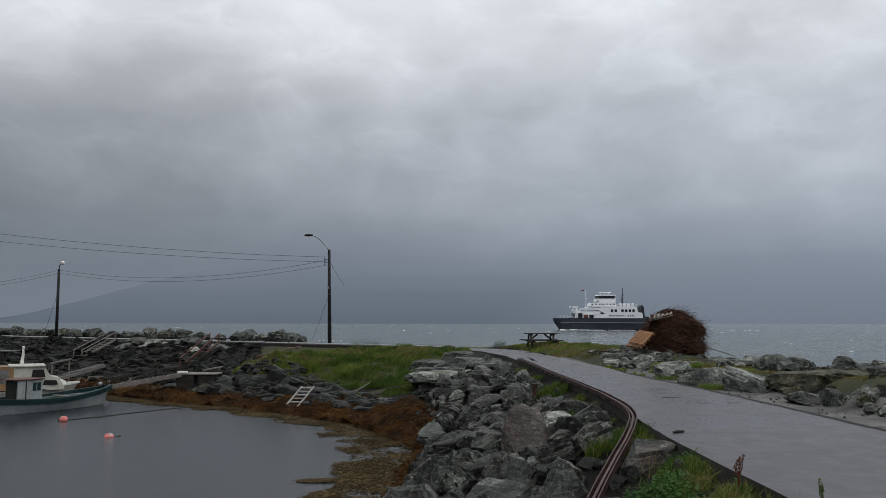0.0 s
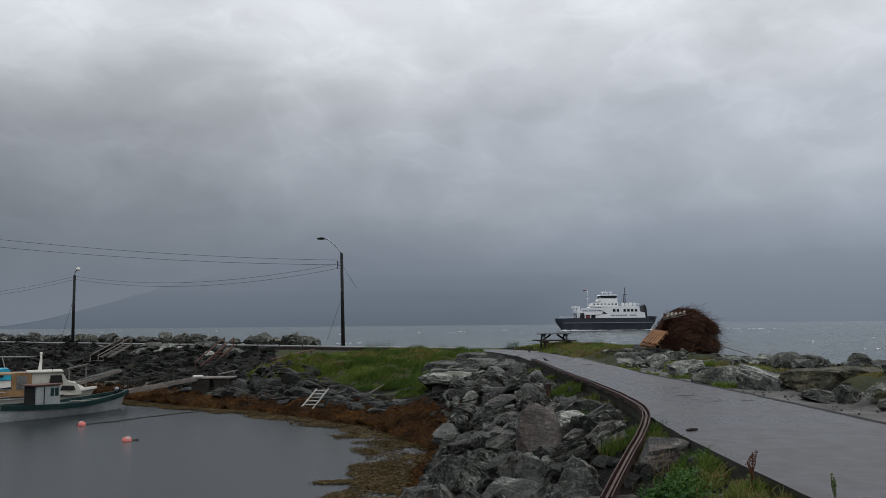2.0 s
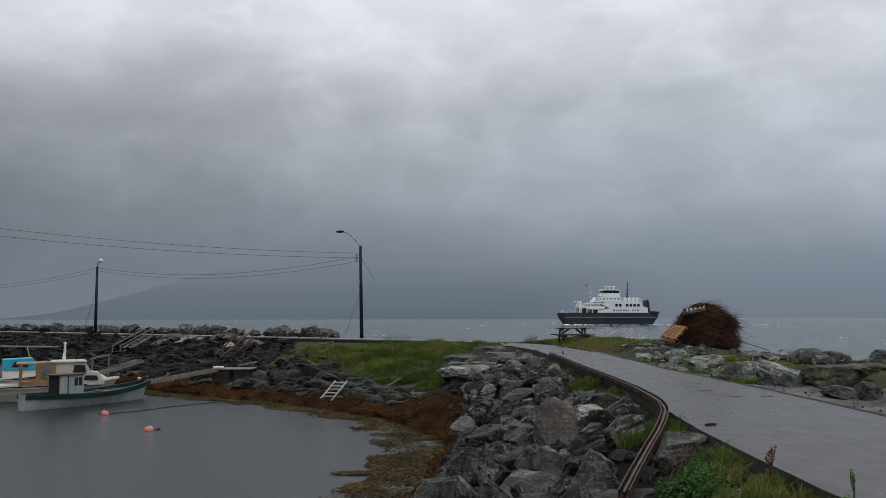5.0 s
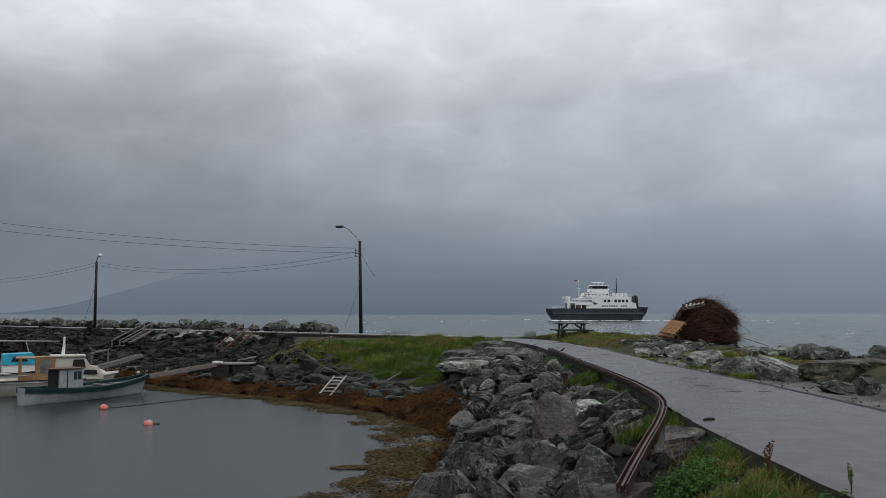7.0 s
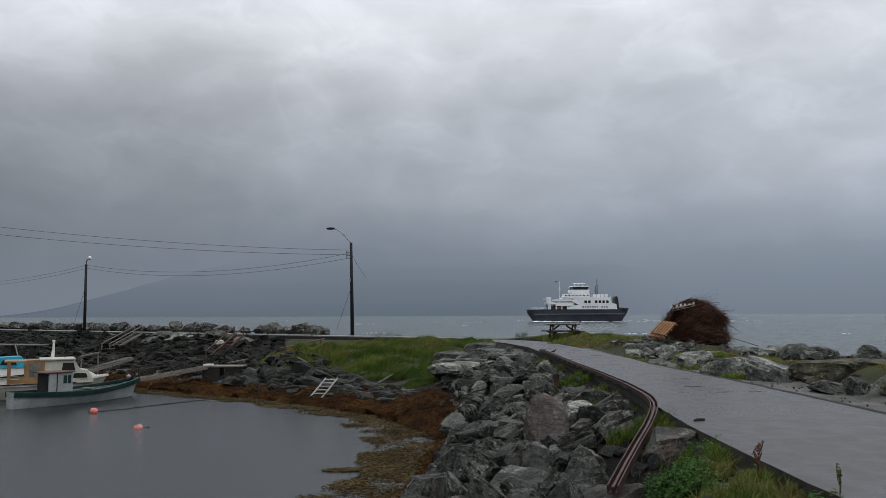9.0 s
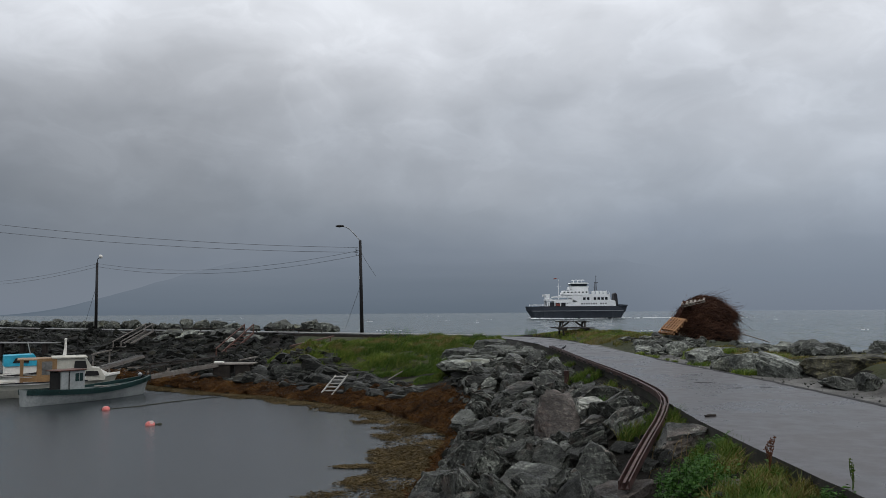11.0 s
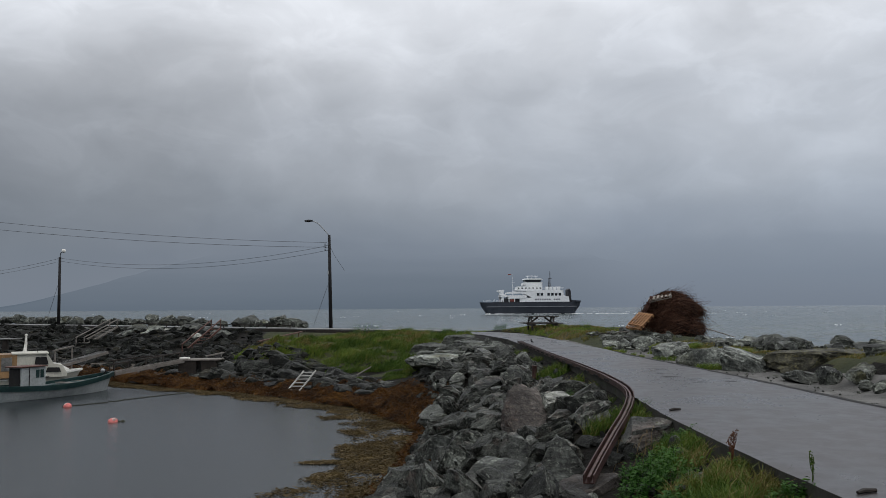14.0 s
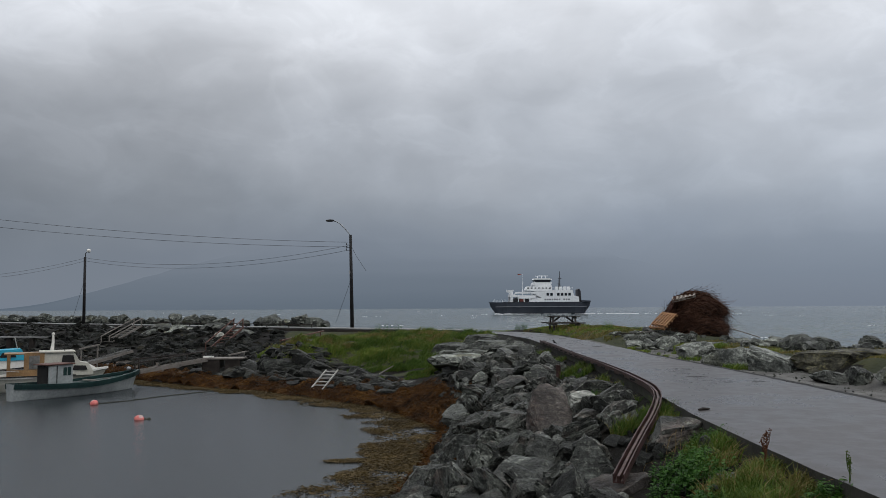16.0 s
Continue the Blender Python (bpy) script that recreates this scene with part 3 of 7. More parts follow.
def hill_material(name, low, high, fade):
    """Far hillside with rain haze painted as glow; it dissolves into the cloud towards its top."""
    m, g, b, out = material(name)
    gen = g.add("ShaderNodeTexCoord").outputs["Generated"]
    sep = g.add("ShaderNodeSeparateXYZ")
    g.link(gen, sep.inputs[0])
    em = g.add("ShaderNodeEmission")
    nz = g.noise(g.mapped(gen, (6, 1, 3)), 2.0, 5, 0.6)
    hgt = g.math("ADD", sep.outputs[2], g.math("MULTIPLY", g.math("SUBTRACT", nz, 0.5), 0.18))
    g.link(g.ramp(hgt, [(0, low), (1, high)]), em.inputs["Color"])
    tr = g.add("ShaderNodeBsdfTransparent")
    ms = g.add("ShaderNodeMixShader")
    # painted haze: more transparent towards the top and the right
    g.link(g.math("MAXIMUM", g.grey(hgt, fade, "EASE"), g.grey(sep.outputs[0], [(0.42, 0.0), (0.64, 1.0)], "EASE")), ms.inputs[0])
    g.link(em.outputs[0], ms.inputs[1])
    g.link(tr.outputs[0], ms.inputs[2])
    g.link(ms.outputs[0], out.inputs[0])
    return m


def ridge(name, label, mat, dist, xs, crest):
    """A far mountain flank: a skin that climbs from the fjord to an uneven ridge."""
    crest = crest * (1 + 0.05 * value_noise(xs, xs * 0, 260) + 0.025 * value_noise(xs, xs * 0 + 5, 80)) + 4
    bm = bmesh.new()
    skin(bm, [[(x, dist + 500 * f, h * (f ** 0.8) + (-2 if f == 0 else 0)) for x, h in zip(xs, crest)] for f in (0, 0.25, 0.5, 0.75, 1.0)])
    tagged(part(name, bm, mat, smooth=True), label, "hills", kind="structure")


def build_far_shore():
    """A long massif whose top is lost in the cloud; its left flank comes down to the fjord, its right one fades out."""
    m1 = hill_material("haze_painted_hill", (0.108, 0.139, 0.177), (0.152, 0.184, 0.228), [(0.0, 0.18), (0.35, 0.36), (0.6, 0.64), (0.88, 1.0)])
    xs = np.linspace(-2700, 3600, 160)
    top = 330 * smoothstep(-2250, -700, xs) ** 0.85 * (1 - 0.96 * smoothstep(700, 2000, xs))
    ridge("backdrop_hill", "mountain flank with blue-grey rain haze painted into its glow", m1, 3600, xs, top)


# ------------------------------------------------------------------ road and breakwater
ROAD_LEFT = [(3.6, -25), (3.6, 7.2), (3.66, 9.2), (3.76, 11.1), (3.94, 13.0), (4.14, 15.0), (4.36, 18.5), (4.5, 23.9), (4.75, 31.5), (4.85, 37.6), (4.2, 43.8), (2.4, 47.4)]
ROAD_RIGHT = [(2.8, 50.2), (5.6, 48.2), (6.8, 44.9), (7.1, 38), (7.15, 31.9), (7.25, 28), (7.15, 23.7), (7.3, 20), (7.35, 16.5), (7.3, 13), (7.3, 7), (7.3, -25)]
WALK_A, WALK_B = Vector((2.6, 48.6, 0)), Vector((-64, 101.5, 0))
ROAD_Z, WALK_Z = 2.17, 2.30


def build_road():
    bm = bmesh.new()
    rnd = random.Random(2)
    worn = []
    ring = ROAD_LEFT + ROAD_RIGHT
    for (ax, ay), (bx, by) in zip(ring, ring[1:]):
        n = max(1, int(math.hypot(bx - ax, by - ay) / 0.35)) if max(ay, by) > 5 else 1
        for k in range(n):
            q = rnd.uniform(-0.007, 0.007) if n > 1 else 0
            worn.append((ax + (bx - ax) * k / n + q, ay + (by - ay) * k / n))
    worn.append(ring[-1])
    slab(bm, worn, 1.78, ROAD_Z)
    bmesh.ops.recalc_face_normals(bm, faces=bm.faces)
    for f in bm.faces:
        f.material_index = 0 if abs(f.normal.z) > 0.5 else 1
    tagged(part("road", bm, [M_ROAD, M_KERB]), "wet grey concrete harbour road with a dark slab edge", "road", kind="structure")
    # worn cracks and puddle stains that lie on the slab
    bm = bmesh.new()
    rnd = random.Random(3)
    for i in range(4):
        x, y = rnd.uniform(4.8, 6.8), rnd.uniform(8.5, 30)
        if i < 2:
            x, y = (6.05 + 0.62 * i, 15.6)
        n = 10
        ring = [(x + rnd.uniform(0.7, 1.2) * (0.22 if i > 1 else 0.16) * math.cos(k * math.tau / n), y + rnd.uniform(0.6, 1.2) * (0.10 if i > 1 else 0.03) * math.sin(k * math.tau / n)) for k in range(n)]
        slab(bm, ring, ROAD_Z, ROAD_Z + 0.004)
    tagged(part("road_patches", bm, surface("worn_dark_patch", (0.022, 0.021, 0.022), (0.04, 0.038, 0.04), 3, 0.75, 0, 0.5, 30, world=True)),
           "darker wet worn patches in the concrete", "road patch", kind="structure")
    bm = bmesh.new()
    rows = []
    edge = sorted((y, x) for x, y in ROAD_RIGHT if y < 40)
    for y in np.arange(6.5, 26.5, 0.15):
        x = float(np.interp(y, [e[0] for e in edge], [e[1] for e in edge])) - 0.02 + 0.02 * float(value_noise(y, 0 * y, 0.6))
        w = 0.04 + 0.05 * max(0.0, 0.4 + float(value_noise(y, 0 * y + 9, 0.4)))
        rows.append([(x - w, y, ROAD_Z + 0.004), (x + 0.07, y, ROAD_Z + 0.006)])
    skin(bm, rows)
    tagged(part("trim", bm, M_DARKIN), "dark crumbled crack along the concrete edge", "road edge", kind="structure")


def along(s, off=0.0, z=WALK_Z):
    """A place s metres along the breakwater's walkway, off metres to its seaward side."""
    d = (WALK_B - WALK_A).normalized()
    n = Vector((-d.y, d.x, 0))
    if n.y < 0:
        n = -n
    p = WALK_A + d * s + n * off
    return Vector((p.x, p.y, z))


def build_walkway():
    walkway = tagged(new("walkway"), "long concrete breakwater walkway with pale worn top", "walkway", kind="structure")
    total = (WALK_B - WALK_A).length
    s = 0.0
    while s < total - 1:
        ln = 6.0
        bm = bmesh.new()
        beam(bm, along(s, 0.0, WALK_Z - 0.03), along(s + ln - 0.03, 0.0, WALK_Z - 0.03), 1.7, 0.06, 0.01)
        part("slab", bm, M_DECK, walkway)
        bm = bmesh.new()
        beam(bm, along(s, -0.78, WALK_Z - 0.29), along(s + ln - 0.03, -0.78, WALK_Z - 0.29), 0.12, 0.44, 0.01)
        part("edge_beam", bm, M_WOODDARK, walkway)
        s += ln


def crease(me, degrees=27):
    """Smooth faces that meet in sharp edges."""
    me.polygons.foreach_set("use_smooth", np.ones(len(me.polygons), dtype=bool))
    me.set_sharp_from_angle(angle=radians(degrees))
    return me


def solid_rock(name, seed, mat, stretch=(1, 1, 1), points=15, cuts=3, rough=0.07, flat=2.6, corners=None):
    """A broken boulder: a block split along bedding and joints, or the hull of given corners, chipped and roughened."""
    r = np.random.RandomState(seed)
    bm = bmesh.new()
    if corners:
        vs = [bm.verts.new((a, t, c * k)) for a, c in corners for t, k in ((-1, 1.0), (1, 0.9))]
        bmesh.ops.convex_hull(bm, input=vs)
        bmesh.ops.delete(bm, geom=[v for v in bm.verts if not v.link_faces], context="VERTS")
    else:
        bmesh.ops.create_cube(bm, size=2.1)
        slabby = flat > 4.5
        for k in range(10 if slabby else points):
            if k < 6:
                n = np.zeros(3)
                n[k // 2] = 1 if k % 2 else -1
                n += r.normal(0, 0.24, 3)
                d = r.uniform(0.74, 0.95) if not slabby else r.uniform(0.86, 1.0)
            else:
                n = r.normal(size=3)
                d = r.uniform(0.80, 1.08)
            n /= np.linalg.norm(n)
            cut = bmesh.ops.bisect_plane(bm, geom=bm.verts[:] + bm.edges[:] + bm.faces[:], dist=1e-5, plane_co=n * d, plane_no=n, clear_outer=True)
            rim = [e for e in cut["geom_cut"] if isinstance(e, bmesh.types.BMEdge)]
            if len(rim) > 2:
                bmesh.ops.edgeloop_fill(bm, edges=rim)
        bmesh.ops.remove_doubles(bm, verts=bm.verts, dist=0.02)
    bmesh.ops.bevel(bm, geom=list(bm.edges), offset=0.025, segments=1, affect="EDGES", clamp_overlap=True)
    bmesh.ops.triangulate(bm, faces=bm.faces)
    for k in range(2 if cuts > 2 else 1):
        long_edges = [e for e in bm.edges if e.calc_length() > (0.3, 0.16)[k]]
        if cuts and long_edges:
            bmesh.ops.subdivide_edges(bm, edges=long_edges, cuts=(min(cuts, 2), 1)[k], use_grid_fill=True)
            bmesh.ops.triangulate(bm, faces=bm.faces)
    shift = Vector((seed * 1.7, 0, 0))
    for v in bm.verts:
        c = v.co.copy()
        n = noise.fractal(c * 2.6 + shift, 0.6, 2.1, 6) * rough
        step = math.floor((c.z + 0.25 * c.x) * 4.0 + 2.4 * noise.noise(c * 1.1 + shift)) % 2
        c *= (1 + n + (0.3 if flat > 4.5 else 0.8) * rough * step) * min(1.0, 1.25 / max(c.length, 0.01))
        v.co = (c.x * stretch[0], c.y * stretch[1], c.z * stretch[2])
    return crease(finish(name, bm, mat))


ROCKS = {}


def rock_set(mat, key, n, cuts, seed, thick=(0.4, 0.8)):
    out = []
    for i in range(n):
        r = random.Random(seed + i)
        st = (r.uniform(0.80, 1.12), r.uniform(0.5, 0.85), r.uniform(*thick) * 0.9)
        out.append(solid_rock("boulder", seed + i * 7, mat, st, r.randint(11, 17), cuts))
    ROCKS[key] = out


def put_rock(key, i, place, size, turn, label, group, name="boulder"):
    ob = new(name, ROCKS[key][i % len(ROCKS[key])])
    ob.matrix_basis = Matrix.LocRotScale(place, Euler([radians(a) for a in turn]), (size, size, size))
    return tagged(ob, label, "rock", group)


def scatter(n, x0, x1, y0, y1, gap, seed, ok, sizes):
    """Places that keep their distance, larger ones first."""
    r = random.Random(seed)
    out = []
    for k in range(n * 14):
        if len(out) >= n:
            break
        x, y = r.uniform(x0, x1), r.uniform(y0, y1)
        s = sizes[0] + (sizes[1] - sizes[0]) * (r.random() ** 2.0)
        if not ok(x, y):
            continue
        if all((x - a) ** 2 + (y - b) ** 2 > (gap * (s + c)) ** 2 for a, b, c in out):
            out.append((x, y, s))
    return out


def on_slope(x, y, lo=0.12, hi=0.97):
    ds, dc = (float(line_distance(np.array([x]), np.array([y]), q)[0]) for q in (SHORE, CREST))
    return lo < ds / (ds + dc) < hi and bool(inside(np.array([x]), np.array([y]), SHORE + CREST[::-1])[0])


def joined_rocks(name, rows, key, label, group=""):
    """Many small stones as one mesh. rows: place, size, turn in degrees."""
    vs, fs, n = [], [], 0
    bank = []
    for me in ROCKS[key]:
        v = np.empty(len(me.vertices) * 3)
        me.vertices.foreach_get("co", v)
        f = np.empty(len(me.polygons) * 3, dtype=np.int32)
        me.polygons.foreach_get("vertices", f)
        bank.append((v.reshape(-1, 3), f.reshape(-1, 3)))
    for i, (place, size, turn) in enumerate(rows):
        v, f = bank[i % len(bank)]
        m = np.array(Euler([radians(a) for a in turn]).to_matrix())
        vs.append(v @ m.T * size + np.array(place))
        fs.append(f + n)
        n += len(v)
    me = crease(from_arrays(name, np.concatenate(vs), np.concatenate(fs), ROCKS[key][0].materials[0]))
    return tagged(new(name, me), label, "rocks", group, kind="stuff")


LANDMARKS = []


def landmark(x, y, z, sx, sy, sz, turn, mat, seed, label, points=14, flat=2.6, corners=None):
    """A boulder that can be told from its neighbours."""
    ob = new("boulder", solid_rock("boulder", seed, mat, (sx, sy, sz), points, 4, 0.06, flat, corners))
    ob.matrix_basis = pose(x, y, z, *turn)
    LANDMARKS.append((x, y, max(sx, sy) * 0.85))
    return tagged(ob, label, "rock", "revetment boulders")


def build_rocks():
    rock_set(M_ROCK, "slate", 16, 3, 100, (0.28, 0.7))
    rock_set(M_ROCKGREEN, "mossy", 9, 3, 300, (0.5, 0.8))
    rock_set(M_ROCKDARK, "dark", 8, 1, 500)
    rock_set(M_SHELF, "small", 8, 1, 700)
    rock_set(M_ROCKPALE, "pale", 2, 3, 900)
    ROCKS["block"] = [solid_rock("boulder", 1100 + 9 * k, M_ROCKGREEN, (1.15, 0.8, 0.30 + 0.05 * (k % 3)), 22, 3, 0.06, 6.0) for k in range(5)]
    ROCKS["shelf"] = [solid_rock("boulder", 1200 + 9 * k, M_SHELF, (1.15, 0.75, 0.36 + 0.08 * (k % 3)), 22, 2, 0.06, 5.0) for k in range(6)]
    r = random.Random(11)
    label, group = "angular grey slate boulder in the shore revetment", "revetment boulders"
    # boulders that stand out in the revetment
    egg = [(-0.55, -0.92), (0.1, -1.0), (0.55, -0.65), (0.78, -0.05), (1.0, 0.3), (0.7, 0.8), (0.1, 1.0), (-0.55, 0.75), (-0.95, 0.2), (-0.9, -0.4)]
    landmark(2.38, 15.22, 1.46, 0.47, 0.20, 0.98, (-54, 3, 4), M_ROCKWARM, 44, "large smooth brown-grey boulder slab standing on end", corners=egg)
    LANDMARKS.append((2.15, 14.6, 0.55))
    landmark(3.02, 15.5, 1.82, 0.30, 0.24, 0.20, (12, -10, 25), M_ROCKPALE, 47, "small pale quartz boulder in the shore revetment")
    wedge = [(-1.0, -1.0), (1.05, -1.0), (0.9, -0.35), (0.25, 0.85), (0.0, 1.0), (-0.35, 0.6), (-0.9, -0.2)]
    landmark(2.18, 10.7, 1.42, 0.42, 0.16, 0.55, (-36, 0, 4), M_PLAINGREY, 52, "dark pointed slate slab leaning on edge", corners=wedge)
    LANDMARKS.append((2.0, 9.9, 0.45))
    landmark(3.05, 13.2, 1.66, 0.44, 0.75, 0.28, (-24, -20, 12), M_PLAINLIGHT, 58, "large leaning grey slate slab below the road")
    landmark(1.36, 11.4, 1.02, 0.72, 0.60, 0.40, (6, -8, -8), M_PLAINGREY, 61, "broad flat-topped grey boulder above the waterline", 17, 3.2)
    landmark(0.92, 16.4, 0.62, 0.55, 0.62, 0.42, (-20, 24, 30), M_PLAINGREY, 66, "ridged grey boulder with a pale striped top", 10, 2.2)
    landmark(2.12, 12.3, 1.42, 0.22, 0.2, 0.27, (-20, 10, 15), M_PLAINLIGHT, 69, "small square grey boulder in the shore revetment", 10, 3.0)
    landmark(3.38, 10.7, 1.86, 0.36, 0.32, 0.28, (10, -12, 20), M_PLAINGREY, 73, "glossy dark wet boulder by the turf")
    landmark(3.02, 14.5, 1.62, 0.34, 0.22, 0.18, (0, -10, 35), M_PLAINGREY, 76, "low grey boulder with a rounded top", 20, 2.0)
    landmark(0.42, 14.6, 0.48, 0.34, 0.36, 0.34, (-10, 10, 10), M_PLAINGREY, 79, label)
    landmark(3.35, 8.6, 1.74, 0.36, 0.34, 0.16, (-14, -10, 35), M_PLAINLIGHT, 83, "flat grey stone half grown over with grass")
    landmark(2.22, 9.35, 1.38, 0.48, 0.5, 0.30, (0, -15, 30), M_ROCKWARM, 86, "brown-grey boulder under the rail's end")

    LANDMARKS.extend([(3.6, 21.9, 0.55), (3.42, 20.9, 0.45), (2.35, 9.0, 0.42), (2.62, 8.3, 0.45), (2.75, 9.9, 0.25), (1.95, 14.3, 0.35), (2.35, 14.95, 0.42), (2.2, 14.3, 0.35)])

    def ok(x, y):
        if y > 24 and x < 0.9:
            return False
        return on_slope(x, y, 0.12, 0.88 if y > 14 else 0.76) and all((x - a) ** 2 + (y - b) ** 2 > (c + 0.1) ** 2 for a, b, c in LANDMARKS)

    rows = []
    for i, (x, y, s) in enumerate(scatter(420, -0.8, 5, 5.5, 36, 0.44, 21, ok, (0.17, 0.55))):
        z = height(x, y)
        place, turn = (x, y, z + 0.32 * s), (r.uniform(-55, 40), r.uniform(-55, 30), r.uniform(0, 360))
        if y < 15.5 or (y < 20 and s > 0.3):
            put_rock("slate", i, place, s, turn, label, group)
        else:
            rows.append((place, s, turn))
    clear = lambda x, y: ok(x, y) and on_slope(x, y, 0.2, 0.75) and all(math.hypot(x - a, y - b) > c + 0.3 for a, b, c in LANDMARKS)
    for i, (x, y, s) in enumerate(scatter(90, 0.2, 4, 8, 21, 0.62, 23, clear, (0.16, 0.40))):
        put_rock("slate", 3 + 5 * i, (x, y, height(x, y) + 0.14 + 0.42 * s), s, (r.uniform(-60, 25), r.uniform(-40, 30), r.uniform(0, 360)), label, group)
    joined_rocks("revetment_rubble", rows, "slate", "angular grey slate rubble further along the revetment")
    # filler stones take the dark rock colour to paint shade into the gaps
    rows = []
    for x, y, s in scatter(900, -0.9, 5, 5, 38, 0.4, 22, lambda x, y: on_slope(x, y, 0.05, 0.96) and not (y > 24 and x < 0.3), (0.06, 0.2)):
        rows.append(((x, y, height(x, y) + 0.02), s, (r.uniform(-60, 60), r.uniform(-60, 60), r.uniform(0, 360))))
    joined_rocks("small_revetment_stones", rows, "small", "small stones filling the revetment, darkened for the shade in its gaps")
    # stacked flat slabs at the end of the turf
    for i in range(30):
        x, y = r.uniform(0.9, 3.9), r.uniform(31.5, 40)
        put_rock("block", i, (x, y, height(x, y) + r.uniform(0.0, 0.42)), r.uniform(0.45, 0.85), (r.uniform(-7, 7), r.uniform(-9, 5), r.uniform(-35, 35)),
                 "flat grey slate slab stacked by the turf", "slate slabs")
    # outcrops at the foot of the turf
    rows = []
    for x, y, s in scatter(210, -14, 2, 31, 42, 0.36, 25, lambda x, y: on_slope(x, y, 0.17, 0.36 if x > -9 else 0.3), (0.3, 0.8)):
        rows.append(((x, y, height(x, y) - 0.22 * s), s, (r.uniform(-18, 8), r.uniform(-6, 26), r.uniform(-25, 25))))
    joined_rocks("outcrop_stones", rows, "shelf", "low dark grey outcrop stones above the weed line")
    # the breakwater's inner face
    rows = []
    for k in range(1500):
        s = r.uniform(3, 66)
        off = -r.random() ** 0.8 * 13 - 1.2
        p = along(s, off)
        ds = line_distance(np.array([p.x]), np.array([p.y]), SHORE)[0]
        if p.x > -9.5 or ds < 1.5 or (p.x > -11.5 and p.y < 45):
            continue
        top = WALK_Z - 0.75 + (off + 1.2) * 0.12
        sz = r.uniform(0.18, 0.65)
        rows.append(((p.x, p.y, max(top, height(p.x, p.y)) - 0.15 * sz), sz, (r.uniform(-30, 30), r.uniform(-30, 30), r.uniform(0, 360))))
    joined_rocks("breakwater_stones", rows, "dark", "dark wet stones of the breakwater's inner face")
    for i in range(16):
        p = along(r.uniform(12, 40), -r.uniform(1.6, 5.0))
        if p.x < -10.5:
            put_rock("pale" if i % 8 == 7 else "block", i, (p.x, p.y, max(WALK_Z - 0.72, height(p.x, p.y)) - 0.1 * (i % 3)), r.uniform(0.45, 0.85), (r.uniform(20, 50), r.uniform(-20, 20), r.uniform(-40, 40)),
                     "pale grey slate slab tilted on the breakwater's inner face", "breakwater slabs")
    # boulders on the seaward crest
    s = 15.6
    i = 0
    while s < 78:
        size = r.uniform(0.45, 1.0)
        p = along(s, 1.9 + r.uniform(0, 0.7))
        put_rock("mossy", i, (p.x, p.y, WALK_Z + size * 0.36), size, (r.uniform(-20, 20), r.uniform(-20, 20), r.uniform(0, 360)),
                 "rounded grey boulder on the breakwater crest", "breakwater crest boulders")
        s += size * r.uniform(1.3, 2.2) + (1.3 if r.random() < 0.1 else 0)
        i += 1
    # along the road's seaward side
    label, group = "large mossy grey boulder beside the road", "roadside boulders"
    foot = [(9.5, 38.5), (9.3, 34.0), (8.35, 25.0), (8.5, 21.7), (8.8, 20.0), (9.15, 18.5), (8.9, 15.6), (9.0, 10)]
    spots = []
    for (ax, ay), (bx, by) in zip(foot, foot[1:]):
        n = int(math.hypot(bx - ax, by - ay) / 0.62)
        for k in range(n):
            sz = r.uniform(0.16, 0.34) * (0.8 if ay > 30 else 1.0)
            spots.append((ax + (bx - ax) * k / n + 0.75 * sz + r.uniform(-0.1, 0.55), ay + (by - ay) * k / n + r.uniform(-0.2, 0.2), sz))
    # the boulders of the row that can be told apart: foot, width, height
    for k, (x, y, w, h, mat, lb) in enumerate([
            (8.62, 34.3, 0.65, 0.42, M_PLAINGREY, label), (8.05, 30.3, 0.8, 0.42, M_BOULDER, label), (8.94, 29.2, 1.1, 0.56, M_BOULDER, label), (10.0, 30.5, 1.0, 0.55, M_PLAINGREY, label),
            (8.34, 24.3, 1.2, 0.66, M_BOULDER, "large ridged grey boulder with a pale broken face"), (9.6, 26.2, 1.2, 0.5, M_PLAINLIGHT, label), (8.11, 21.05, 1.35, 0.56, M_BOULDER, label), (8.6, 19.5, 1.25, 0.66, M_BOULDER, label),
            (9.5, 20.0, 0.75, 0.4, M_PLAINGREY, label), (10.9, 22.4, 1.2, 0.46, M_PLAINLIGHT, label), (10.0, 17.9, 2.4, 0.62, M_ROCKMOSS, "broad flat boulder with yellow-green lichen on top"),
            (12.2, 18.0, 2.0, 0.55, M_ROCKMOSS, "broad flat boulder with yellow-green lichen on top"), (12.4, 14.6, 1.7, 0.45, M_ROCKMOSS, "broad flat boulder with yellow-green lichen on top"), (9.9, 14.2, 1.3, 0.36, M_PLAINGREY, label),
            (8.85, 16.8, 0.95, 0.26, M_PLAINLIGHT, "low pale flat boulder beside the road"), (9.17, 16.0, 0.46, 0.28, M_PLAINLIGHT, label), (10.2, 11.6, 1.3, 0.36, M_PLAINGREY, label)]):
        broad = mat is M_ROCKMOSS
        lean = (r.uniform(-6, 2), r.uniform(-4, 4), r.uniform(-15, 15)) if broad else (r.uniform(-18, 6), r.uniform(-15, 15), r.uniform(-30, 30))
        ob = landmark(x + 0.2 * w, y + 0.42 * w, 1.98 + (0.42 if broad else 0.27) * h, (0.5 if broad else 0.46) * w, 0.36 * w, 0.62 * h, lean, mat, 140 + 3 * k, lb, 13, 6.0 if broad else 3.2)
        tagged(ob, lb, "rock", group)
    fill = []
